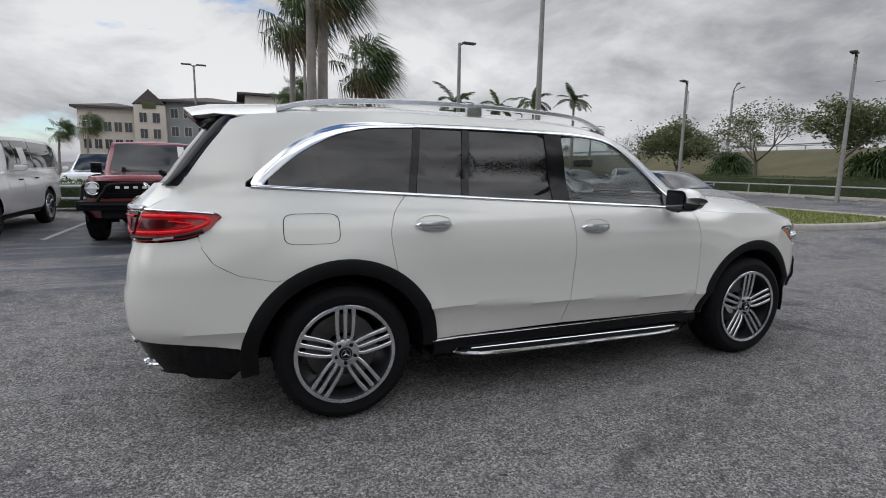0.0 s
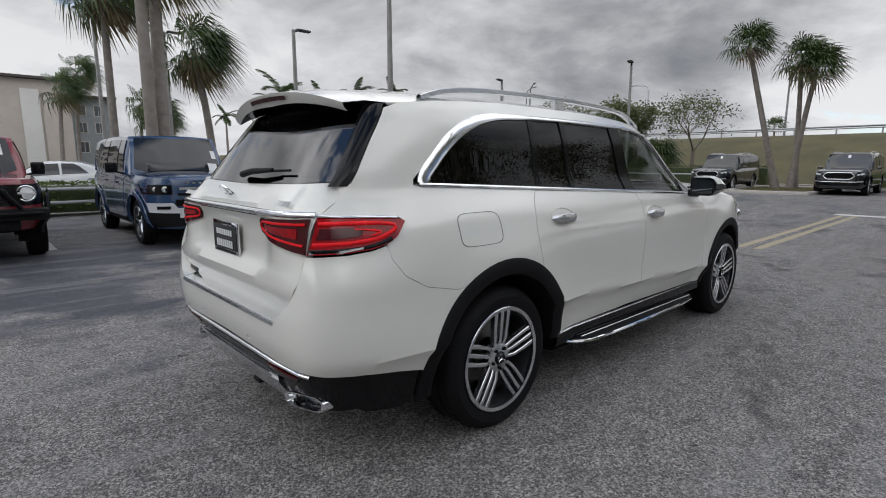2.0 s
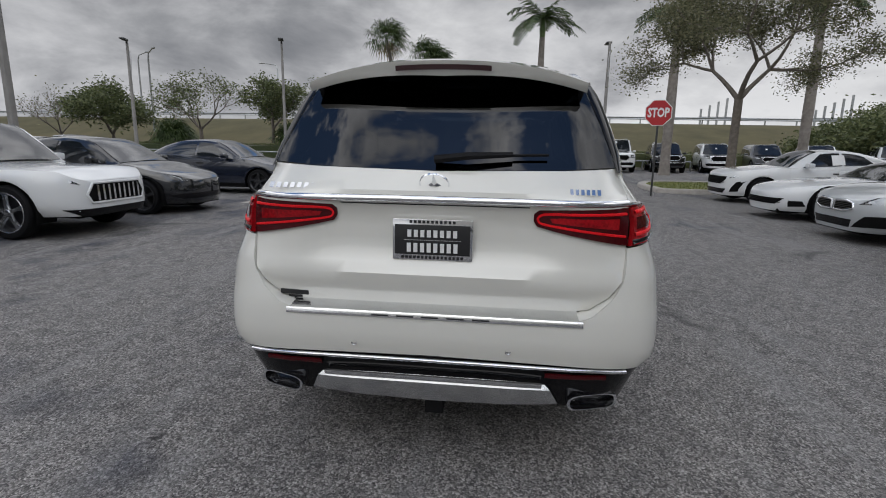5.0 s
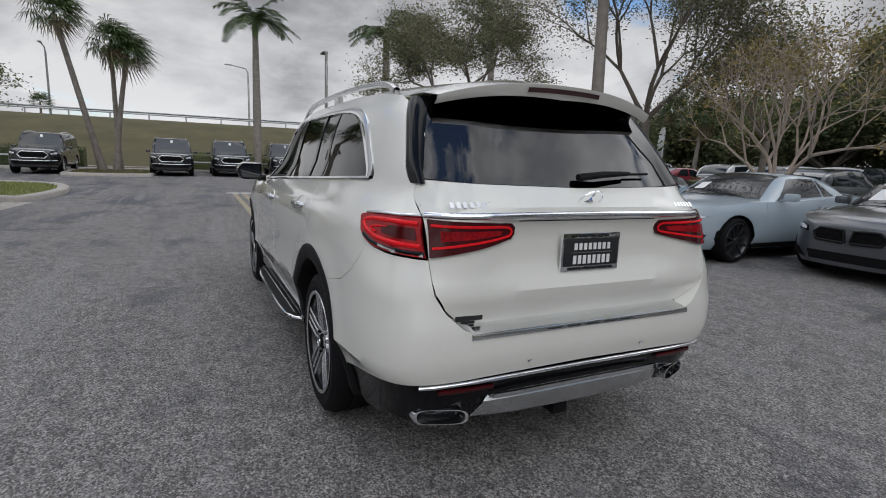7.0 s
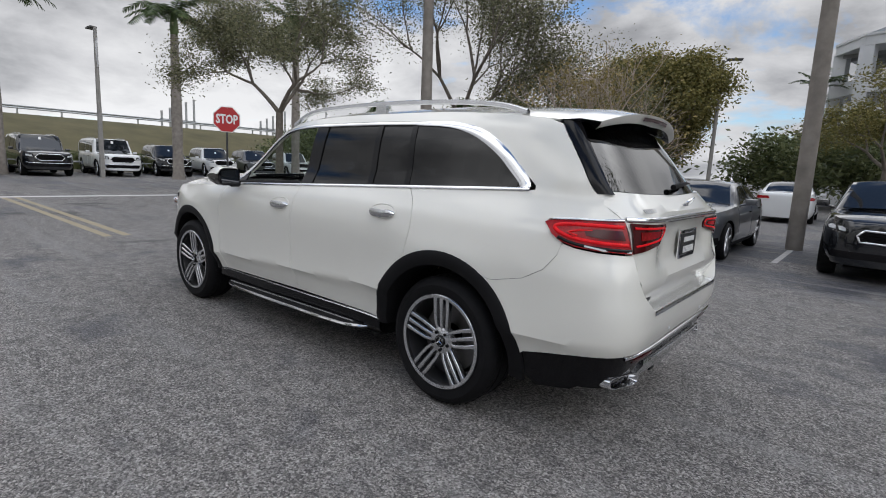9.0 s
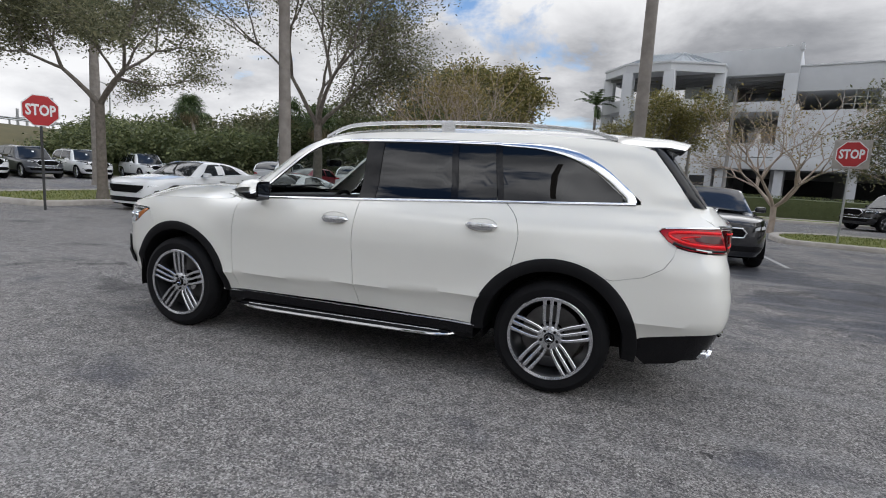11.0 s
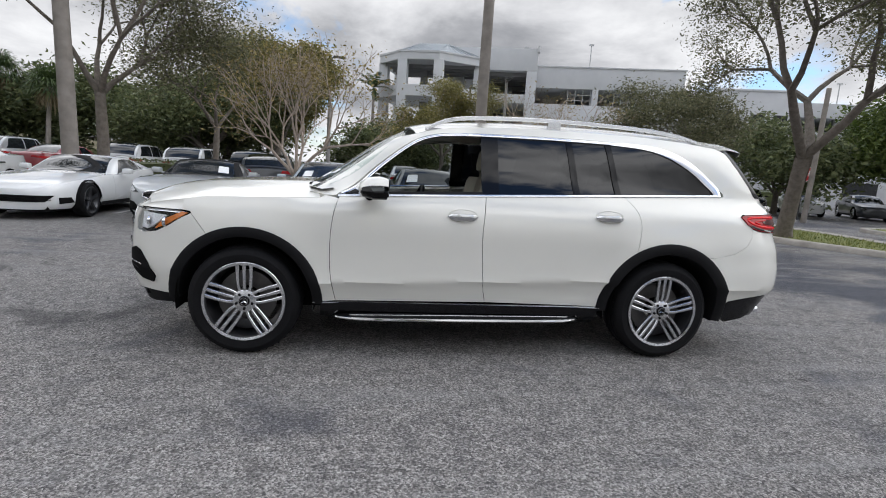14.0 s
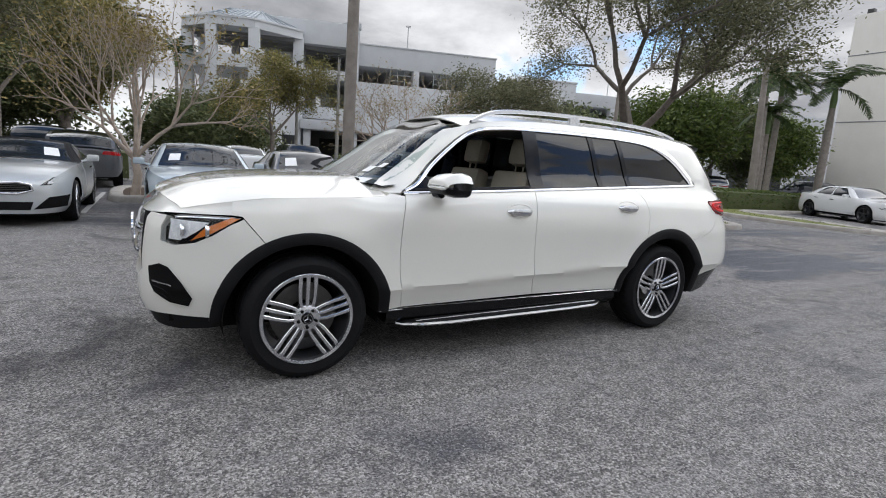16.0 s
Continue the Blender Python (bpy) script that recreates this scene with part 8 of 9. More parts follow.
def car(name, label, m, P, body_mat, group="parked cars"):
    """A parked car from a table of sizes: lofted body with wheel arches, cabin, glass, lamps, grille, mirrors and wheels."""
    c = thing(name, label, "car", m, group)
    W, wb, fo, ro, sill = P["W"] / 2, P["wb"], P["fo"], P["ro"], P.get("sill", 0.22)
    af, ar, r = wb / 2 + fo, wb / 2 + ro, P["r"]
    R = P.get("arch", r + 0.045)
    hubs = (wb / 2, -wb / 2)
    nf, nr = P.get("nf", 4.5), P.get("nr", 5.5)
    sh, rk, rkr = curve_of(P["sh"]), P.get("rake", 0.10), P.get("raker", 0.06)
    belly = curve_of([(0.0, 0.90), (0.12, 0.965), (0.30, 1.0), (0.60, 1.0), (0.85, 0.975), (1.0, P.get("tuck", 0.93))])

    def k_x(x):
        return k_end(x / (af if x > 0 else ar), nf if x > 0 else nr)

    def lean(x, z):
        d = rk * max(0.0, z - 0.45) ** 1.5 * step01(0.55, 1.0, x / af) if x > 0 else -rkr * max(0.0, z - 0.5) ** 1.3 * step01(0.6, 1.0, -x / ar)
        lo = 0.16 * max(0.0, 0.36 - z) * step01(0.6, 1.0, abs(x) / af) * (1 if x > 0 else -1)
        return x - d - lo

    def width(x, z):
        s = sh(x)
        return W * k_x(x) * belly((z - sill) / max(0.1, s - sill))

    def low(x):
        for h in hubs:
            if abs(x - h) < R:
                return r + math.sqrt(max(0.0, R * R - (x - h) ** 2)) * P.get("archk", 1.0)
        return sill

    def flank(x, z):
        return Vector((lean(x, z), width(x, z), z))

    def nose(y, z):
        wz = W * belly((z - sill) / max(0.1, sh(af * 0.97) - sill))
        x = af * k_end(y / wz, nf)
        return Vector((lean(x, z), y, z))

    def tail(y, z):
        wz = W * belly((z - sill) / max(0.1, sh(-ar * 0.97) - sill))
        x = -ar * k_end(y / wz, nr)
        return Vector((lean(x, z), y, z))
    xs = [af * math.sin(q) for q in np.linspace(0, math.pi / 2 - 0.012, 26)] + [-ar * math.sin(q) for q in np.linspace(0.05, math.pi / 2 - 0.012, 26)]
    for h in hubs:
        xs += [h - R - 0.001, h - R + 0.004, h + R - 0.004, h + R + 0.001] + [h + R * math.cos(q) for q in np.linspace(0.25, math.pi - 0.25, 11)]
    xs = sorted(xs)
    rows = []
    crown = P.get("crown", 0.05)
    for x in xs:
        s, lo = sh(x), low(x)
        row = [Vector((lean(x, lo + (s - lo) * t), width(x, lo + (s - lo) * t), lo + (s - lo) * t)) for t in np.linspace(0, 1, 8)]
        row[0].y *= 0.99
        ye = width(x, s)
        row += [Vector((lean(x, s), ye * q, s + crown * k_x(x) * (1 - q ** 3))) for q in (0.93, 0.8, 0.5, 0.2, 0.0)]
        row = row + [Vector((p.x, -p.y, p.z)) for p in row[::-1][1:]]
        rows.append(row)
    bm = bmesh.new()
    sheet(rows, bm)
    bm.verts.ensure_lookup_table()
    n = len(rows[0])
    bm.faces.new(bm.verts[:n])
    bm.faces.new(bm.verts[-n:])
    bmesh.ops.recalc_face_normals(bm, faces=bm.faces[:])
    part("body", bm, body_mat, c, "", 38)
    bm = bmesh.new()
    box(bm, -ar * 0.94, wb / 2 - R, -W * 0.60, W * 0.60, sill - 0.04, sh(0) - 0.12)
    box(bm, wb / 2 - R, af * 0.93, -W * 0.60, W * 0.60, sill - 0.04, min(sh(af * 0.95), sh(0)) - 0.12)
    box(bm, -wb / 2 + R, wb / 2 - R, -W * 0.88, W * 0.88, sill - 0.02, sill + 0.2)
    for h in hubs:
        for s in (1, -1):
            sheet([[Vector((h + (R + 0.01) * math.cos(radians(q)), s * y, r + (R + 0.01) * math.sin(radians(q)))) for y in (W * 0.95, W * 0.6)] for q in range(-20, 201, 20)], bm)
    part("underbody", bm, M_DARK, c)
    # cabin ------------------------------------------------------------------
    rf = curve_of(P["roof"])
    x0, x1 = P["roof"][0][0], P["roof"][-1][0]
    wr = curve_of([(x0, P.get("wr0", 0.80)), (x0 + 0.12 * (x1 - x0), P.get("wr0", 0.80) * 0.5 + 0.36), (P["top"][0], P.get("wr", 0.68)), (P["top"][1], P.get("wr", 0.68)), (x1, 0.84)])

    def edge(x):
        z = max(rf(x) - P.get("drop", 0.05), sh(x) + 0.005)
        return Vector((x, W * wr(x), z))

    def base(x):
        return Vector((x, width(x, sh(x)) * 0.975, sh(x) - 0.004))

    def wall(x, t):
        a, b = base(x), edge(x)
        p = a.lerp(b, t)
        p.y += 0.05 * math.sin(math.pi * t) * (b.z - a.z)
        return p

    def lid(x, s):
        e = edge(x)
        return Vector((x, e.y * s, e.z + (max(rf(x), e.z) - e.z) * (1 - abs(s) ** 2.4)))
    bm = bmesh.new()
    cx = np.linspace(x0, x1, 30)
    rows = []
    for x in cx:
        row = [wall(x, t) for t in (0, 0.33, 0.66, 1.0)] + [lid(x, s) for s in (0.85, 0.5, 0.0)]
        rows.append(row + [Vector((p.x, -p.y, p.z)) for p in row[::-1][1:]])
    sheet(rows, bm)
    bmesh.ops.recalc_face_normals(bm, faces=bm.faces[:])
    part("cabin", bm, P.get("roofmat", body_mat), c, P.get("rooflabel", ""), 50)
    for s, fl in ((1, True), (-1, False)):
        fn = wall if s > 0 else (lambda x, t: Vector((1, -1, 1)) * wall(x, t))
        fk = flank if s > 0 else (lambda x, z: Vector((1, -1, 1)) * flank(x, z))
        for quad in P["win"]:
            part("side_window", patch(list(quad), fn, 0.14, 0.004, 0, 0.008, None, fl), M_CARGLASS, c)
        for dx0, dx1 in P["doors"]:
            zt, zb = lambda x: sh(x) - 0.02, sill + 0.10
            pd = [(dx0, max(zb, low(dx0) + 0.03)), (dx1, max(zb, low(dx1) + 0.03))] + [(x, zt(x)) for x in np.linspace(dx1, dx0, 5)]
            d = part("door", patch(pd, fk, 0.16, 0.008, 0.004, 0.005, None, fl), body_mat, c)
            hx, hz = dx0 + 0.16, sh(dx0) - 0.16
            bm = bmesh.new()
            p = fk(hx, hz)
            box(bm, p.x - 0.10, p.x + 0.10, p.y - 0.012 + s * 0.015, p.y + 0.012 + s * 0.015, hz - 0.014, hz + 0.014, 0.008)
            part("door_handle", bm, P.get("trim", M_PIANO), d)
        part("sill_trim", patch([(-wb / 2 + R + 0.02, sill + 0.01), (wb / 2 - R - 0.02, sill + 0.01), (wb / 2 - R - 0.02, sill + 0.09), (-wb / 2 + R + 0.02, sill + 0.09)], fk, 0.2, 0.01, 0, 0.004, None, fl), P.get("sillmat", M_PLASTIC), c)
        if P.get("cladding"):
            for h in hubs:
                bm = bmesh.new()
                rws = []
                for q in np.linspace(-6, 186, 21):
                    a = radians(q)
                    row = []
                    for rr_, o in ((R + 0.075, 0.002), (R + 0.07, 0.02), (R + 0.005, 0.025), (R - 0.004, -0.03)):
                        x, z = h + rr_ * math.cos(a), r + rr_ * math.sin(a)
                        p = fk(x, max(z, sill))
                        p.z = z
                        p.y += s * (o + P.get("flare", 0.0))
                        row.append(p)
                    rws.append(row)
                sheet(rws, bm)
                bmesh.ops.recalc_face_normals(bm, faces=bm.faces[:])
                part("wheel_arch_trim", bm, P["cladding"], c)
        bm = bmesh.new()
        mx, mz = P.get("mirror", (x1 - 0.38, sh(x1 - 0.4) + 0.07))
        box(bm, mx - 0.07, mx + 0.09, s * (W + 0.085) - 0.095, s * (W + 0.085) + 0.095, mz - 0.05, mz + P.get("mh", 0.07), 0.04)
        tube(bm, [(mx, s * (W - 0.1), mz - 0.06), (mx, s * (W + 0.05), mz - 0.02)], 0.02, 6)
        part("wing_mirror", bm, P.get("mirrormat", body_mat), c)
        for h in hubs:
            parked_wheel(c, h, s * (W - P.get("inset", 0.035)), s, r, P["rim"], P.get("style", "ten"), P.get("rimface", M_RIM), P.get("rimdark", M_RIMDARK))
        fnn = nose if s > 0 else (lambda y, z: Vector((1, -1, 1)) * nose(y, z))
        ftt = tail if s > 0 else (lambda y, z: Vector((1, -1, 1)) * tail(y, z))
        if "lamp" in P:
            hl = part("headlamp", patch(list(P["lamp"]), fnn, 0.07, 0.01, 0, 0.006, None, s < 0), P.get("lampmat", M_PIANO), c)
            cy, cz = sum(p[0] for p in P["lamp"]) / len(P["lamp"]), sum(p[1] for p in P["lamp"]) / len(P["lamp"])
            for o, k in ((0.30, 0.34), (-0.38, 0.30)):
                cell = [(cy + (p[0] - cy) * k + o * (max(q[0] for q in P["lamp"]) - cy) * 1.1, cz + (p[1] - cz) * k * 1.6 + o * 0.25 * (P["lamp"][-2][1] - P["lamp"][0][1])) for p in P["lamp"]]
                part("lamp_cell", patch(cell, fnn, 0.05, 0.008, 0, 0.011, None, s < 0), plain_lamp, hl, "bright lamp cell")
            part("lens", patch(list(P["lamp"]), fnn, 0.07, 0.006, 0, 0.016, None, s < 0), M_LENS, hl)
        if "rlamp" in P:
            part("tail_lamp", patch(list(P["rlamp"]), ftt, 0.07, 0.01, 0, 0.010, None, s > 0), M_REDLENS, c)
        for poly in P.get("vents", ()):
            part("air_intake", patch(list(poly), fnn, 0.08, 0.01, 0, 0.006, None, s < 0), M_DARK, c)
    ws = P["screen"]
    sc = [(ws[0], -0.93), (ws[1], -0.90), (ws[1] + 0.02, 0.0), (ws[1], 0.90), (ws[0], 0.93), (ws[0] + 0.05, 0.5), (ws[0] + 0.06, 0.0), (ws[0] + 0.05, -0.5)]
    scr = part("windscreen", patch(sc, lid, 0.12, 0.004, 0, 0.010, None, False), M_CARGLASS, c)
    if "back" in P:
        bs = P["back"]
        part("rear_screen", patch([(bs[0], -0.88), (bs[0], 0.88), (bs[1], 0.86), (bs[1], -0.86)], lid, 0.12, 0.004, 0, 0.010, None, False), M_CARGLASS, c)
    for k, poly in enumerate(P.get("grille", ())):
        gr = part("grille", patch(list(poly), nose, 0.08, 0.01, 0, 0.008, None, False), M_DARK, c)
        ys, zs = [p[0] for p in poly], [p[1] for p in poly]
        for z in np.linspace(min(zs) + 0.03, max(zs) - 0.03, P.get("bars", 4)):
            strip(nose, [(y, z) for y in np.linspace(min(ys) + 0.04, max(ys) - 0.04, 7)], 0.012, 0.016, P.get("grillemat", M_PIANO), gr, "grille_bar")
        if P.get("ring"):
            cl = list(poly) + [poly[0]]
            strip(nose, [tuple(p) for p in dense([Vector(q) for q in cl], 0.06)], 0.035, 0.02, P["ring"], gr, "grille_frame")
    if P.get("chin"):
        strip(nose, [(y, P["chin"] + 0.05 * (abs(y) / W) ** 4) for y in np.linspace(-W * 0.86, W * 0.86, 13)], 0.030, 0.016, M_CHROME, c, "bumper_strip", "chrome line across the bumper")
    for s in (1, -1) if P.get("rails") else ():
        bm = bmesh.new()
        tube(bm, [lid(x, s * 0.88) + Vector((0, 0, dz)) for x, dz in zip(np.linspace(P["top"][0] + 0.1, P["top"][1] - 0.05, 6), (0.0, 0.045, 0.05, 0.05, 0.045, 0.0))], 0.018, 6)
        part("roof_rail", bm, M_SATIN, c)
    for poly in P.get("lower", ()):
        part("lower_intake", patch(list(poly), nose, 0.1, 0.01, 0, 0.006, None, False), M_PIANO, c)
    if P.get("sticker"):
        for x, t, dx, dt, s in P["sticker"]:
            fn = wall if s > 0 else (lambda a, b: Vector((1, -1, 1)) * wall(a, b))
            part("window_sticker", patch([(x, t), (x + dx, t), (x + dx, t + dt), (x, t + dt)], fn, 0.2, 0.002, 0, 0.013, None, s > 0), M_PAPER, c, "white price sheet in the window")
    for sx, ss, dx, ds in P.get("papers", ()):
        part("window_sticker", patch([(sx, ss), (sx + dx, ss), (sx + dx, ss + ds), (sx, ss + ds)], lid, 0.2, 0.002, 0, 0.014, None, False), M_PAPER, c, "white price sheet behind the windscreen")
    NOSES[c.name] = nose
    return c


NOSES = {}


def on_nose(c, name, poly, mat, out=0.012, label="", parent=None, step=0.08):
    """A flat piece laid on a car's nose, its outline in (y, z)."""
    return part(name, patch(list(poly), NOSES[c.name], step, 0.012, 0, out, None, False), mat, parent or c, label)


def quad(y0, y1, z0, z1):
    return [(y0, z0), (y1, z0), (y1, z1), (y0, z1)]


def mirrored(poly):
    return list(poly) + [(-y, z) for y, z in list(poly)[::-1]]


def sedan(L, Wd, H, wb, fo, r=0.335, belt=0.90, hood=0.80, nose=0.62, deck=1.0, cab=(0.5, 0.0, 0.0, 0.0), coupe=False, **extra):
    """Sizes of a saloon or coupe; cab: windscreen foot, windscreen head, roof end, rear screen foot (x from the middle of the wheelbase)."""
    ro = L - wb - fo
    af, ar = wb / 2 + fo, wb / 2 + ro
    a, b, d, e = cab
    P = dict(W=Wd, wb=wb, fo=fo, ro=ro, r=r, rim=r - 0.085, sh=[(-ar, deck - 0.10), (-ar + 0.06, deck - 0.02), (-ar + 0.22, deck), (e, deck), (a - 0.1, belt), (a + 0.15, belt), (af - 0.75, hood), (af - 0.25, nose + 0.10), (af, nose)],
             roof=[(e, deck + 0.03), (e + (d - e) * 0.5, deck + (H - deck) * 0.66), (d, H - 0.015), ((b + d) / 2, H), (b, H - 0.03), (a, belt + 0.05)], top=(d, b),
             screen=(a - 0.03, b + 0.03), back=(e + 0.06, d - 0.05), sill=0.20)
    m = (a + e) / 2 + 0.05
    t0 = 0.10
    if coupe:
        P["win"] = [[(a - 0.28, t0), (m - 0.35, t0), (m - 0.30, 0.90), (b - 0.02, 0.90)], [(m - 0.42, t0), (e + 0.55, t0), (e + 0.80, 0.62), (m - 0.36, 0.90)]]
        P["doors"] = [(m - 0.42, a + 0.02)]
    else:
        P["win"] = [[(a - 0.28, t0), (m + 0.04, t0), (m + 0.06, 0.90), (b - 0.02, 0.90)], [(m - 0.03, t0), (e + 0.55, t0), (e + 0.85, 0.78), (d + 0.12, 0.90), (m - 0.01, 0.90)]]
        P["doors"] = [(m, a + 0.02), (m - 0.95, m - 0.02)]
    P.update(extra)
    return P


def suv_sizes(L, Wd, H, wb, fo, r=0.39, belt=1.12, hood=1.08, nose=0.95, cab=(0.75, 0.2, -2.1), boxy=False, **extra):
    ro = L - wb - fo
    af, ar = wb / 2 + fo, wb / 2 + ro
    a, b, d = cab
    P = dict(W=Wd, wb=wb, fo=fo, ro=ro, r=r, rim=r - 0.12, sh=[(-ar, belt - 0.03), (-ar + 0.2, belt + 0.03), (0, belt), (a, belt - 0.02), (a + 0.1, hood), (af - 0.3, hood - 0.03), (af - 0.06, nose + 0.03), (af, nose)],
             roof=[(-ar + 0.05, belt + 0.06), (-ar + (0.10 if boxy else 0.22), belt + (H - belt) * 0.60), (d, H - 0.02), ((b + d) / 2, H), (b, H - 0.03), (b + (a - b) * 0.5, belt + (H - belt) * 0.58), (a, belt + 0.04)], top=(d, b),
             screen=(a - 0.03, b + 0.04), back=(-ar + 0.08, d - 0.02), sill=0.32, wr=0.76 if boxy else 0.71, wr0=0.86 if boxy else 0.8, arch=r + 0.055, rake=0.05, raker=0.03, nf=6.0 if boxy else 5.0, nr=8.0 if boxy else 6.5, drop=0.035 if boxy else 0.05)
    m = 0.0
    t0 = 0.08
    P["win"] = [[(a - 0.26, t0), (m + 0.03, t0), (m + 0.03, 0.90), (b - 0.02, 0.90)], [(m - 0.04, t0), (m - 0.88, t0), (m - 0.84, 0.90), (m - 0.02, 0.90)], [(m - 0.96, t0), (-ar + 0.36, t0), (-ar + (0.34 if boxy else 0.62), 0.88), (m - 0.93, 0.90)]]
    P["doors"] = [(m, a), (m - 0.92, m - 0.02)]
    P.update(extra)
    return P


def facing(x, y, ang):
    return Matrix.Translation((x, y, 0)) @ Matrix.Rotation(radians(ang), 4, "Z")


lamp_thin = [(0.50, 0.60), (0.78, 0.64), (0.86, 0.70), (0.78, 0.71), (0.55, 0.68)]
tail_thin = [(0.30, 0.86), (0.84, 0.80), (0.86, 0.90), (0.35, 0.93)]

# front row along the drive, noses to the white SUV's right (towards +y from it they look back at it)
red = car("off_roader", "deep red off-roader with a black grille and push bar", facing(-3.62, 8.90, -90),
          suv_sizes(4.85, 1.90, 1.86, 2.95, 0.80, 0.44, 1.18, 1.19, 1.13, (0.62, 0.34, -1.95), True, cladding=M_PLASTIC, flare=0.07, style="six", rimface=M_RIMDARK, sill=0.46, mh=0.16, mirrormat=M_PIANO, rim=0.25, papers=[(0.40, 0.62, 0.10, 0.16)]), M_RED)
g = on_nose(red, "grille", quad(-0.90, 0.90, 0.80, 1.09), M_PIANO, 0.015, "black full-width grille panel")
for z in (0.84, 0.88, 1.05):
    strip(NOSES[red.name], [(y, z) for y in np.linspace(-0.5, 0.5, 9)], 0.014, 0.03, M_PLASTIC, g, "grille_bar")
for k in range(6):
    on_nose(red, "letter_block", quad(-0.365 + 0.135 * k, -0.30 + 0.135 * k, 0.965, 1.005), M_SIGNWHITE, 0.03, "", g)
for s in (1, -1):
    p = NOSES[red.name](0.70, 0.965)
    bm = bmesh.new()
    ring_pts = [(p.x + 0.04, s * 0.70 + 0.105 * math.cos(q), 0.965 + 0.105 * math.sin(q)) for q in np.linspace(0, math.tau, 33)]
    tube(bm, ring_pts, 0.014, 8, False)
    hl = part("headlamp", bm, M_SATIN, red, "round headlamp with a pale ring")
    bm = bmesh.new()
    lathe(bm, [(0.09, 0.0), (0.08, 0.02), (0.0005, 0.03)], 20, "x", (p.x + 0.02, s * 0.70, 0.965))
    part("lens", bm, plain_lamp, hl)
    bm = bmesh.new()
    box(bm, p.x + 0.03, p.x + 0.055, min(s * 0.42, s * 0.80), max(s * 0.42, s * 0.80), 0.955, 0.985, 0.006)
    part("light_strip", bm, M_SIGNWHITE, hl)
bm = bmesh.new()
box(bm, 2.10, 2.40, -0.93, 0.93, 0.60, 0.76, 0.03)
box(bm, 2.05, 2.32, -0.60, 0.60, 0.46, 0.62, 0.03)
bp = part("front_bumper", bm, M_PLASTIC, red, "black steel front bumper")
bm = bmesh.new()
tube(bm, smooth_line([(2.38, -0.62, 0.76), (2.44, -0.50, 0.92), (2.45, -0.36, 1.04), (2.45, 0.36, 1.04), (2.44, 0.50, 0.92), (2.38, 0.62, 0.76)], 5), 0.028, 10)
part("push_bar", bm, M_PLASTIC, bp, "black tubular push bar")
bm = bmesh.new()
tube(bm, [(2.43, -0.85, 0.70), (2.45, 0.0, 0.70), (2.43, 0.85, 0.70)], 0.022, 8)
part("bumper_tube", bm, M_PLASTIC, bp)
blue = car("off_roader", "slate blue boxy off-roader with a pale skid panel", facing(-0.48, 8.85, -90),
           suv_sizes(5.0, 1.96, 1.93, 3.02, 0.86, 0.395, 1.20, 1.19, 1.10, (0.72, 0.40, -2.05), True, style="five", rim=0.275, mirrormat=M_PIANO, mh=0.14, sillmat=M_PLASTIC, cladding=M_BLUE, flare=0.02, arch=0.46, papers=[(0.66, 0.66, 0.06, 0.2), (0.55, 0.80, 0.07, 0.1)]), M_BLUE)
for s in (1, -1):
    fl = [(s * y, z) for y, z in quad(0.60, 0.93, 0.885, 1.035)]
    hl = on_nose(blue, "headlamp", fl if s > 0 else fl[::-1], M_PIANO, 0.012, "square black headlamp with round lenses")
    for y, r_ in ((0.70, 0.05), (0.82, 0.038)):
        p = NOSES[blue.name](y, 0.965)
        bm = bmesh.new()
        lathe(bm, [(r_, 0.0), (r_, 0.012), (r_ * 0.72, 0.016), (r_ * 0.6, 0.004), (0.0005, 0.004)], 18, "x", (p.x + 0.012, s * y, 0.965))
        part("lens", bm, M_SATIN, hl)
g = on_nose(blue, "grille", quad(-0.52, 0.52, 0.86, 0.905), M_DARK, 0.008, "dark grille slot")
on_nose(blue, "grille_bar", quad(-0.50, 0.50, 0.955, 0.995), M_SATIN, 0.022, "bright grille bar", g)
for k in range(8):
    on_nose(blue, "letter_block", quad(-0.40 + 0.105 * k, -0.345 + 0.105 * k, 1.055, 1.075), M_SATIN, 0.008, "", g)
on_nose(blue, "lower_grille", quad(-0.56, 0.56, 0.695, 0.80), M_DARK, 0.012, "black lower grille")
on_nose(blue, "lower_bumper", quad(-0.955, 0.955, 0.36, 0.60), M_PLASTIC, 0.012, "black lower bumper")
sk = on_nose(blue, "skid_panel", [(-0.52, 0.50), (0.52, 0.50), (0.52, 0.575), (0.88, 0.595), (0.90, 0.745), (0.60, 0.745), (0.54, 0.66), (-0.54, 0.66), (-0.60, 0.745), (-0.90, 0.745), (-0.88, 0.595), (-0.52, 0.575)], M_GALVPALE, 0.026, "pale silver skid panel")
for s in (1, -1):
    fl = [(s * y, z) for y, z in quad(0.64, 0.80, 0.645, 0.695)]
    on_nose(blue, "fog_lamp", fl if s > 0 else fl[::-1], M_PIANO, 0.034, "", sk)
car("suv", "white full-size SUV parked nose outwards", facing(-7.05, 9.25, -90),
    suv_sizes(5.35, 2.04, 1.92, 3.07, 0.95, 0.395, 1.20, 1.16, 1.02, (0.78, 0.35, -2.2), True, grille=[mirrored([(0.60, 0.72), (0.62, 1.0)])], lamp=[(0.62, 0.80), (0.92, 0.80), (0.92, 1.0), (0.62, 1.0)], style="six", rim=0.275, sticker=[(-0.55, 0.2, 0.35, 0.5, 1)]), M_WHITE2)
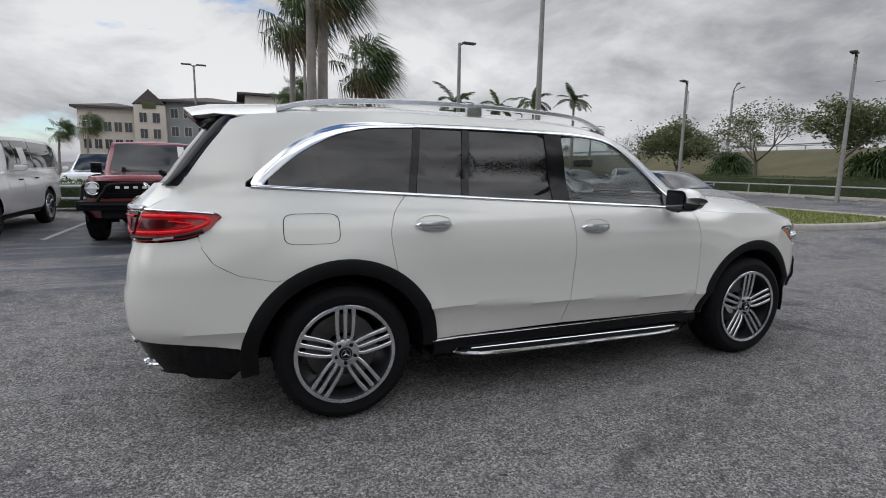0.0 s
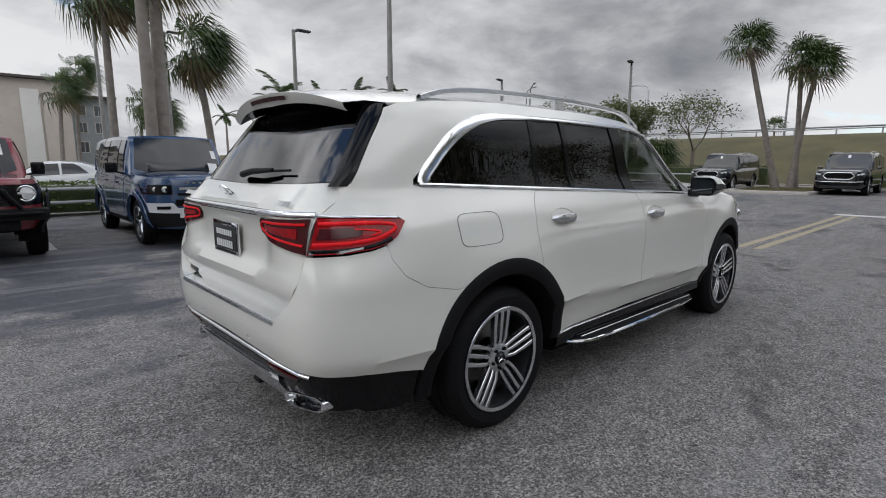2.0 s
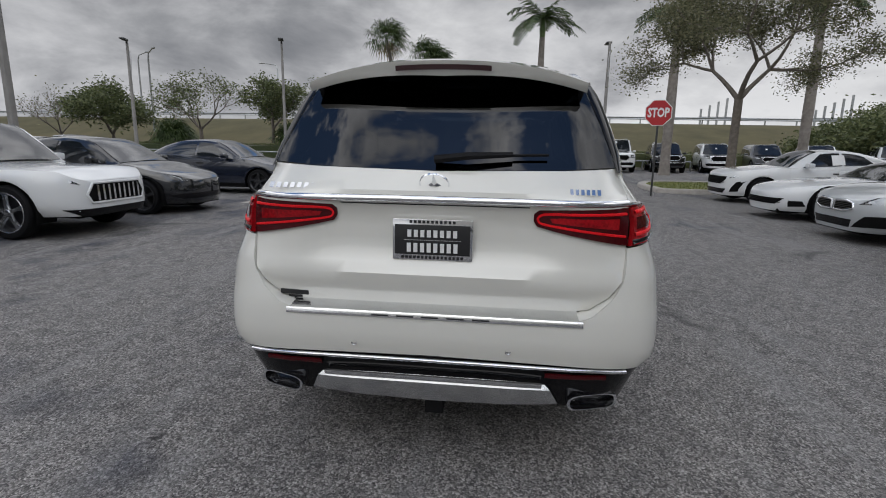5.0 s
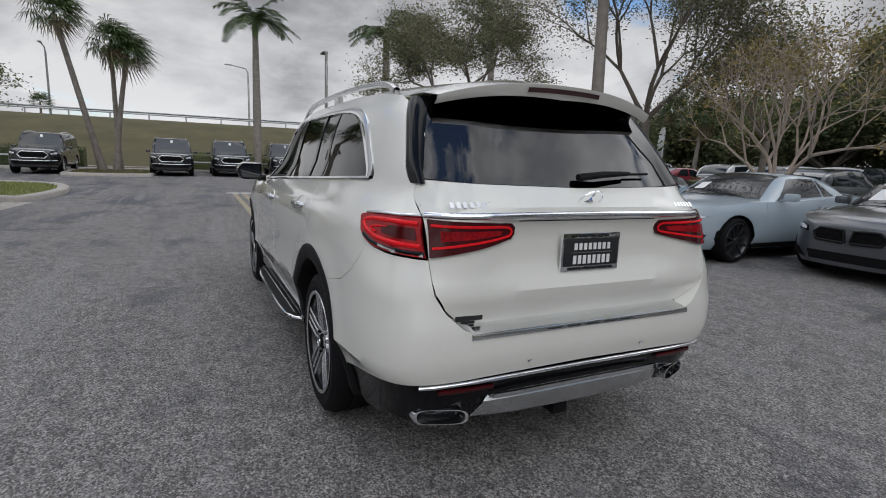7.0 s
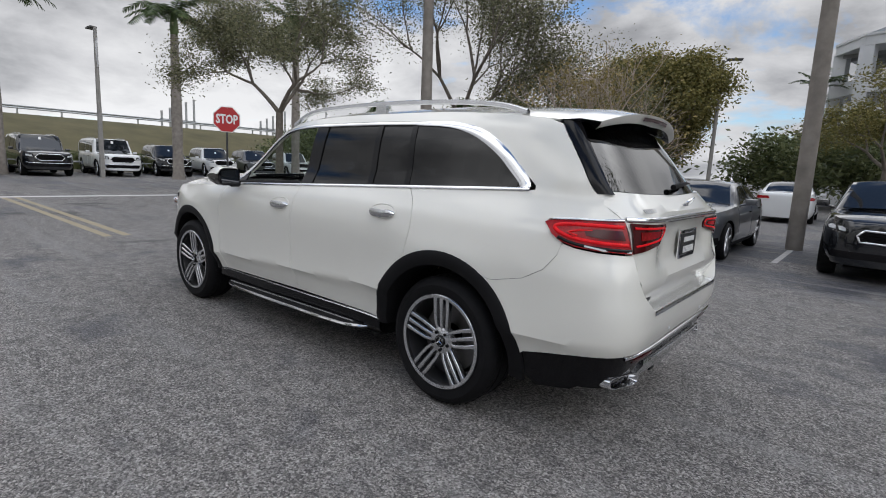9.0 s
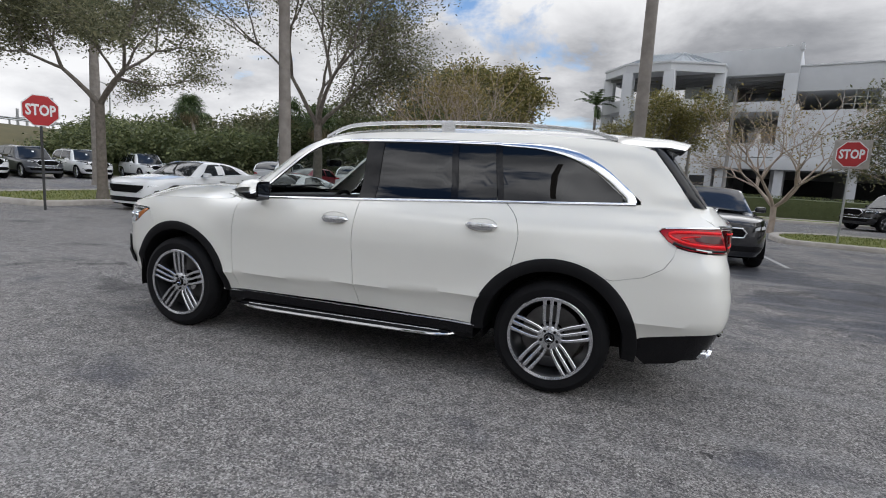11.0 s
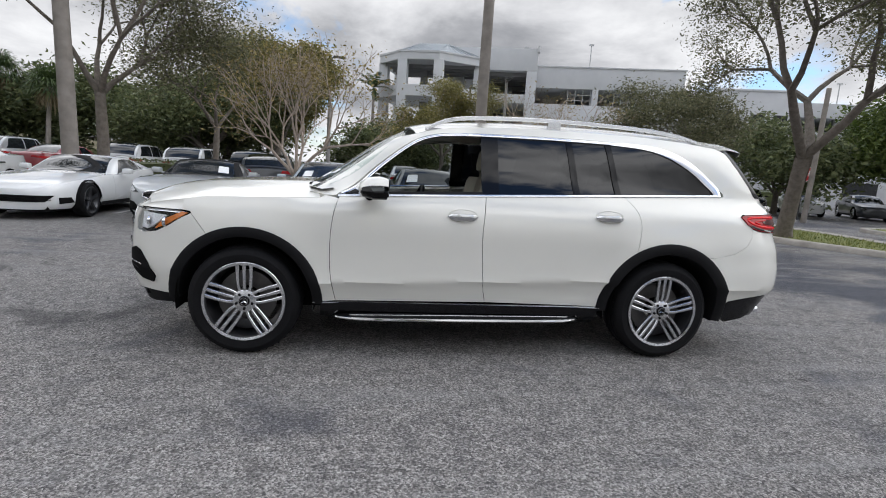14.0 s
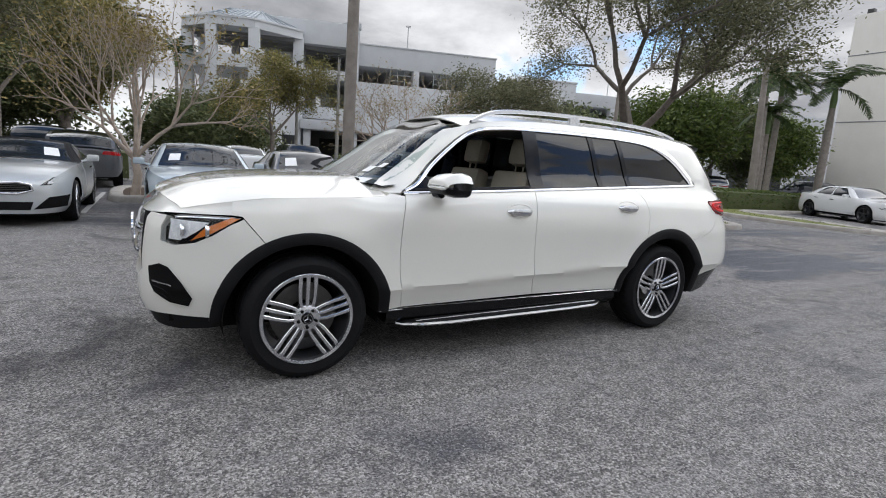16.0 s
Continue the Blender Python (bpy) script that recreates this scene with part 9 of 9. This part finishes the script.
low_suv = car("suv", "white low SUV with a slatted black grille", facing(2.60, 8.0, -90),
    suv_sizes(5.0, 1.97, 1.66, 3.0, 0.95, 0.38, 1.02, 0.98, 0.80, (0.85, 0.15, -1.5), False, grille=[mirrored([(0.50, 0.50), (0.56, 0.62), (0.46, 0.78)])], bars=1, ring=M_WHITE2, lamp=[(0.62, 0.76), (0.88, 0.82), (0.90, 0.90), (0.74, 0.86)], lower=[mirrored([(0.62, 0.32), (0.80, 0.42)])], style="five", rim=0.28), M_WHITE2)
for k in range(9):
    on_nose(low_suv, "grille_slat", quad(-0.42 + 0.1 * k, -0.385 + 0.1 * k, 0.53, 0.75), M_CHROME, 0.03)
electric = dict(rimface=M_RIMDARK, style="five", rlamp=tail_thin, lamp=[(0.52, 0.62), (0.78, 0.66), (0.88, 0.78), (0.80, 0.80), (0.60, 0.72)], lower=[mirrored([(0.62, 0.30), (0.78, 0.36), (0.62, 0.40)])], nf=3.6, rake=0.25)
car("electric_car", "black electric saloon with a smooth nose", facing(5.25, 7.95, -90),
    sedan(4.70, 1.85, 1.45, 2.88, 0.84, 0.335, 0.93, 0.84, 0.64, 1.03, (0.95, 0.10, -0.75, -1.75), **electric), M_BLACKPAINT)
car("electric_car", "midnight grey electric saloon with a smooth nose", facing(9.50, 7.75, -90),
    sedan(4.70, 1.85, 1.45, 2.88, 0.84, 0.335, 0.93, 0.84, 0.64, 1.03, (0.95, 0.10, -0.75, -1.75), **electric), M_NAVY)
car("muscle_car", "black muscle coupe parked beside the grass island", facing(13.0, 16.8, -95),
    sedan(5.02, 1.92, 1.46, 2.95, 0.95, 0.36, 1.0, 0.98, 0.80, 1.08, (0.75, 0.05, -0.75, -1.55), True, style="five", rimface=M_RIMDARK, lamp=lamp_thin), M_BLACKPAINT)
car("suv", "silver crossover with a black roof line", facing(22.5, 24.5, 55),
    suv_sizes(4.75, 1.92, 1.62, 2.95, 0.85, 0.37, 1.05, 1.0, 0.85, (0.85, 0.1, -1.5), False, lamp=[(0.55, 0.75), (0.85, 0.78), (0.85, 0.86), (0.6, 0.85)], style="five", rimface=M_RIMDARK, sticker=[(-0.6, 0.2, 0.3, 0.6, -1)]), M_SILVER)
for k, (x, y, a_, mt, lb) in enumerate(((18.5, 26.5, -90, M_GRAPHITE, "dark grey"), (15.5, 27.0, -90, M_NAVY, "dark blue"), (12.5, 27.5, -90, M_SILVER, "silver"), (9.6, 27.5, -90, M_WHITE2, "white"))):
    car("suv", lb + " SUV parked in the rear of the lot", facing(x, y, a_), suv_sizes(4.8, 1.94, 1.72, 2.85, 0.9, 0.37, 1.08, 1.03, 0.9, (0.8, 0.15, -1.7), False, lamp=[(0.55, 0.80), (0.85, 0.82), (0.85, 0.92), (0.6, 0.92)], style="five"), mt)
car("suv", "white SUV parked behind the off-roaders", facing(-6.6, 19.0, -90), suv_sizes(4.7, 1.92, 1.75, 2.8, 0.9, 0.37, 1.1, 1.05, 0.92, (0.8, 0.15, -1.7), False, lamp=[(0.55, 0.82), (0.85, 0.85), (0.85, 0.95), (0.6, 0.95)], style="five"), M_WHITE2)
car("saloon", "white saloon parked behind the steel rail", facing(-1.4, 18.6, 170), sedan(4.8, 1.86, 1.45, 2.85, 0.9, 0.335, 0.93, 0.85, 0.68, 1.03, (0.9, 0.15, -0.75, -1.6), style="ten", rlamp=tail_thin, lamp=lamp_thin), M_WHITE2)

# the row of big SUVs by the hedge
big = dict(grille=[mirrored([(0.42, 0.72), (0.56, 0.86), (0.42, 1.0)])], bars=4, ring=M_CHROME, lamp=[(0.60, 0.86), (0.90, 0.88), (0.90, 1.0), (0.62, 1.0)], lower=[mirrored([(0.72, 0.44), (0.80, 0.56), (0.62, 0.60)])], style="five", rim=0.285, papers=[(0.53, -0.07, 0.07, 0.14)], chin=0.60, rails=True)
qx = suv_sizes(5.33, 2.02, 1.92, 3.07, 0.95, 0.40, 1.14, 1.13, 1.02, (0.85, 0.42, -2.15), True, **big)
first = car("suv", "black full-size SUV with a chrome-ringed grille", facing(27.0, 7.75, 180), qx, M_BLACKPAINT, "SUVs along the hedge")
for x, y, ang in ((27.1, 2.30, 180), (27.7, -0.55, 180), (28.0, -3.60, 178)):
    copy_thing(first, facing(x, y, ang))
car("suv", "white full-size SUV with a chrome-ringed grille", facing(28.6, -6.85, 176), qx, M_WHITE2, "SUVs along the hedge")
q6 = suv_sizes(5.0, 1.96, 1.76, 2.9, 0.95, 0.385, 1.06, 1.02, 0.92, (0.85, 0.25, -1.8), False, **big)
car("suv", "black mid-size SUV with a chrome-ringed grille", facing(29.2, -10.0, 172), q6, M_BLACKPAINT, "SUVs along the hedge")
car("suv", "white mid-size SUV with a chrome-ringed grille", facing(29.8, -13.1, 170), q6, M_WHITE2, "SUVs along the hedge")
car("suv", "dark grey mid-size SUV with a chrome-ringed grille", facing(30.4, -16.3, 168), q6, M_GRAPHITE, "SUVs along the hedge")
car("suv", "white mid-size SUV with a plain grille", facing(30.6, -19.6, 165), q6, M_WHITE2, "SUVs along the hedge")
car("suv", "white mid-size SUV near the green belt", facing(29.0, -22.8, 160), q6, M_WHITE2, "SUVs along the hedge")

# the sports cars on the other side, noses towards the white SUV
car("saloon", "white sports saloon with a black mesh grille", facing(10.65, -8.40, 90),
    sedan(4.92, 1.90, 1.44, 2.95, 0.88, 0.345, 0.95, 0.90, 0.74, 1.06, (0.85, 0.12, -0.70, -1.75), grille=[mirrored([(0.42, 0.50), (0.58, 0.62), (0.60, 0.70)])], bars=5, lower=[mirrored([(0.52, 0.26), (0.62, 0.38)])], vents=[[(0.68, 0.30), (0.80, 0.32), (0.86, 0.62), (0.78, 0.56)]], lamp=[(0.66, 0.66), (0.90, 0.70), (0.92, 0.76), (0.72, 0.74)], style="ten", rimface=M_RIMDARK, sticker=[(-0.45, 0.15, 0.30, 0.62, 1)], rim=0.27), M_WHITE2)
car("sports_car", "white low sports coupe with black wheels and roof", facing(7.15, -7.95, 90),
    sedan(4.50, 1.90, 1.23, 2.71, 0.98, 0.345, 0.82, 0.74, 0.56, 0.96, (0.42, -0.28, -0.80, -1.75), True, grille=[mirrored([(0.55, 0.34), (0.66, 0.46)])], bars=3, lamp=[(0.60, 0.56), (0.82, 0.62), (0.92, 0.74), (0.84, 0.74), (0.66, 0.62)], vents=[[(0.70, 0.30), (0.82, 0.32), (0.80, 0.42), (0.70, 0.42)]], style="five", rimface=M_RIMDARK, nf=3.4, rake=0.35, rim=0.265), M_WHITE2)
car("roadster", "silver roadster with a black soft top and twin grille", facing(4.40, -7.65, 90),
    sedan(4.32, 1.87, 1.29, 2.47, 0.88, 0.335, 0.90, 0.86, 0.66, 0.98, (0.32, -0.22, -0.55, -1.0), True, grille=[[(0.03, 0.50), (0.30, 0.50), (0.46, 0.55), (0.44, 0.63), (0.30, 0.665), (0.04, 0.645)], [(-0.03, 0.50), (-0.30, 0.50), (-0.46, 0.55), (-0.44, 0.63), (-0.30, 0.665), (-0.04, 0.645)]], bars=5, grillemat=M_STEEL, ring=M_CHROME, lamp=[(0.54, 0.62), (0.76, 0.63), (0.905, 0.735), (0.86, 0.775), (0.68, 0.735)], vents=[[(0.46, 0.27), (0.82, 0.30), (0.85, 0.47), (0.64, 0.45)]], lower=[mirrored([(0.42, 0.26), (0.46, 0.38)])], roofmat=M_PLASTIC, rooflabel="black fabric soft top", style="ten", rim=0.262, papers=[(0.02, 0.45, 0.20, 0.3)]), M_SILVER)
car("coupe", "ice grey-blue sports coupe with tall twin grille", facing(1.60, -7.35, 90),
    sedan(4.79, 1.89, 1.39, 2.86, 0.86, 0.345, 0.93, 0.89, 0.74, 1.02, (0.78, 0.05, -0.75, -1.65), True, grille=[[(0.04, 0.30), (0.20, 0.28), (0.27, 0.46), (0.26, 0.66), (0.16, 0.74), (0.06, 0.72)], [(-0.04, 0.30), (-0.20, 0.28), (-0.27, 0.46), (-0.26, 0.66), (-0.16, 0.74), (-0.06, 0.72)]], bars=6, ring=M_ICE, lamp=[(0.40, 0.655), (0.66, 0.650), (0.925, 0.725), (0.905, 0.760), (0.66, 0.745), (0.42, 0.70)], vents=[[(0.33, 0.26), (0.74, 0.28), (0.80, 0.44), (0.40, 0.34)], [(0.84, 0.30), (0.87, 0.30), (0.88, 0.52), (0.85, 0.50)]], style="ten", rimface=M_RIMDARK, rim=0.27, papers=[(0.45, -0.75, 0.18, 0.25)]), M_ICE)
car("coupe", "dark graphite coupe with twin grille", facing(-0.65, -8.35, 90),
    sedan(4.65, 1.83, 1.38, 2.81, 0.80, 0.33, 0.92, 0.88, 0.72, 1.02, (0.78, 0.08, -0.70, -1.6), grille=[[(0.04, 0.52), (0.38, 0.53), (0.42, 0.62), (0.34, 0.69), (0.06, 0.68)], [(-0.04, 0.52), (-0.38, 0.53), (-0.42, 0.62), (-0.34, 0.69), (-0.06, 0.68)]], bars=3, ring=M_PIANO, lamp=[(0.50, 0.62), (0.80, 0.64), (0.88, 0.74), (0.70, 0.74), (0.52, 0.70)], vents=[[(0.50, 0.26), (0.82, 0.30), (0.80, 0.42), (0.62, 0.38)]], lower=[mirrored([(0.45, 0.26), (0.48, 0.38)])], style="five", rim=0.255, papers=[(0.40, -0.75, 0.25, 0.35)]), M_GRAPHITE)
car("crossover", "black crossover with twin chrome-framed grille", facing(-3.72, -8.45, 90),
    suv_sizes(4.40, 1.83, 1.54, 2.67, 0.84, 0.355, 1.02, 0.98, 0.86, (0.80, 0.15, -1.35), False, grille=[[(0.04, 0.60), (0.40, 0.61), (0.44, 0.70), (0.36, 0.78), (0.06, 0.77)], [(-0.04, 0.60), (-0.40, 0.61), (-0.44, 0.70), (-0.36, 0.78), (-0.06, 0.77)]], bars=4, ring=M_CHROME, lamp=[(0.54, 0.72), (0.80, 0.74), (0.87, 0.86), (0.70, 0.86), (0.56, 0.81)], lower=[mirrored([(0.72, 0.36), (0.78, 0.46)])], style="five", rim=0.265, sill=0.26), M_BLACKPAINT)
# second rank behind them, tails towards the white SUV
car("crossover", "dark grey crossover seen from behind", facing(4.3, -15.2, -85),
    suv_sizes(4.7, 1.94, 1.55, 2.9, 0.9, 0.37, 1.05, 1.0, 0.86, (0.85, 0.1, -1.2), False, rlamp=[(0.45, 0.93), (0.88, 0.90), (0.90, 1.0), (0.5, 1.02)], style="five"), M_GRAPHITE)
car("saloon", "white saloon seen from behind", facing(-0.9, -20.5, -88),
    sedan(4.8, 1.86, 1.45, 2.85, 0.9, 0.335, 0.93, 0.85, 0.68, 1.03, (0.9, 0.15, -0.75, -1.6), rlamp=[(0.40, 0.84), (0.86, 0.82), (0.88, 0.93), (0.45, 0.93)], style="ten"), M_WHITE2)
car("saloon", "red saloon seen from behind among trees", facing(14.5, -21.5, -100),
    sedan(4.8, 1.86, 1.45, 2.85, 0.9, 0.335, 0.93, 0.85, 0.68, 1.03, (0.9, 0.15, -0.75, -1.6), rlamp=tail_thin, style="ten"), M_RED)
for x, y, a_, mt, lb in ((11.8, -22.5, -90, M_WHITE2, "white"), (8.8, -21.5, -90, M_WHITE2, "white"), (5.8, -20.5, -90, M_BLACKPAINT, "black"), (-3.9, -21.8, 92, M_BLACKPAINT, "black"), (17.5, -23.0, -90, M_SILVER, "silver")):
    car("suv", lb + " SUV parked in front of the green belt", facing(x, y, a_), suv_sizes(4.8, 1.94, 1.70, 2.85, 0.9, 0.37, 1.08, 1.03, 0.9, (0.8, 0.15, -1.7), False, lamp=[(0.55, 0.80), (0.85, 0.82), (0.85, 0.92), (0.6, 0.92)], rlamp=[(0.45, 0.93), (0.88, 0.90), (0.90, 1.0), (0.5, 1.02)], style="five"), mt)
# across the drive
car("suv", "black mid-size SUV in front of the garage", facing(-14.5, -26.0, 25), q6, M_BLACKPAINT)
for x, y, a_, mt, lb in ((-22.5, -24.8, 60, M_NAVY, "dark blue"), (-25.6, -24.0, 60, M_WHITE2, "white"), (-29.0, -23.0, 60, M_GRAPHITE, "dark grey")):
    car("saloon", lb + " saloon in front of the garage", facing(x, y, a_), sedan(4.8, 1.86, 1.45, 2.85, 0.9, 0.335, 0.93, 0.85, 0.68, 1.03, (0.9, 0.15, -0.75, -1.6), lamp=lamp_thin, rlamp=tail_thin, style="ten"), mt)
car("suv", "white crossover on the far side of the drive", facing(-30.5, -19.0, -118), suv_sizes(4.75, 1.92, 1.62, 2.9, 0.88, 0.385, 1.05, 1.0, 0.85, (0.85, 0.1, -1.5), False, rlamp=[(0.10, 0.95), (0.88, 0.92), (0.90, 0.99), (0.1, 1.0)], style="five", roofmat=M_WHITE2), M_WHITE2)
car("suv", "dark blue crossover beyond the clipped hedge", facing(-35.5, -15.2, -60), suv_sizes(4.75, 1.92, 1.66, 2.9, 0.88, 0.37, 1.05, 1.0, 0.85, (0.85, 0.1, -1.5), False, rlamp=[(0.45, 0.95), (0.88, 0.92), (0.90, 1.0), (0.5, 1.02)], style="five"), M_NAVY)
car("saloon", "white luxury saloon parked along the drive", facing(-24.4, -7.1, 62), sedan(5.1, 1.95, 1.48, 3.1, 0.9, 0.36, 0.98, 0.90, 0.78, 1.06, (1.0, 0.25, -0.85, -1.85), rlamp=tail_thin, lamp=lamp_thin, style="five", rimface=M_RIMDARK), M_WHITE2)
car("saloon", "dark saloon parked along the drive", facing(-27.4, -4.0, 62), sedan(5.0, 1.92, 1.48, 3.0, 0.9, 0.35, 0.98, 0.90, 0.78, 1.06, (1.0, 0.25, -0.85, -1.85), rlamp=tail_thin, lamp=lamp_thin, style="five"), M_GRAPHITE)
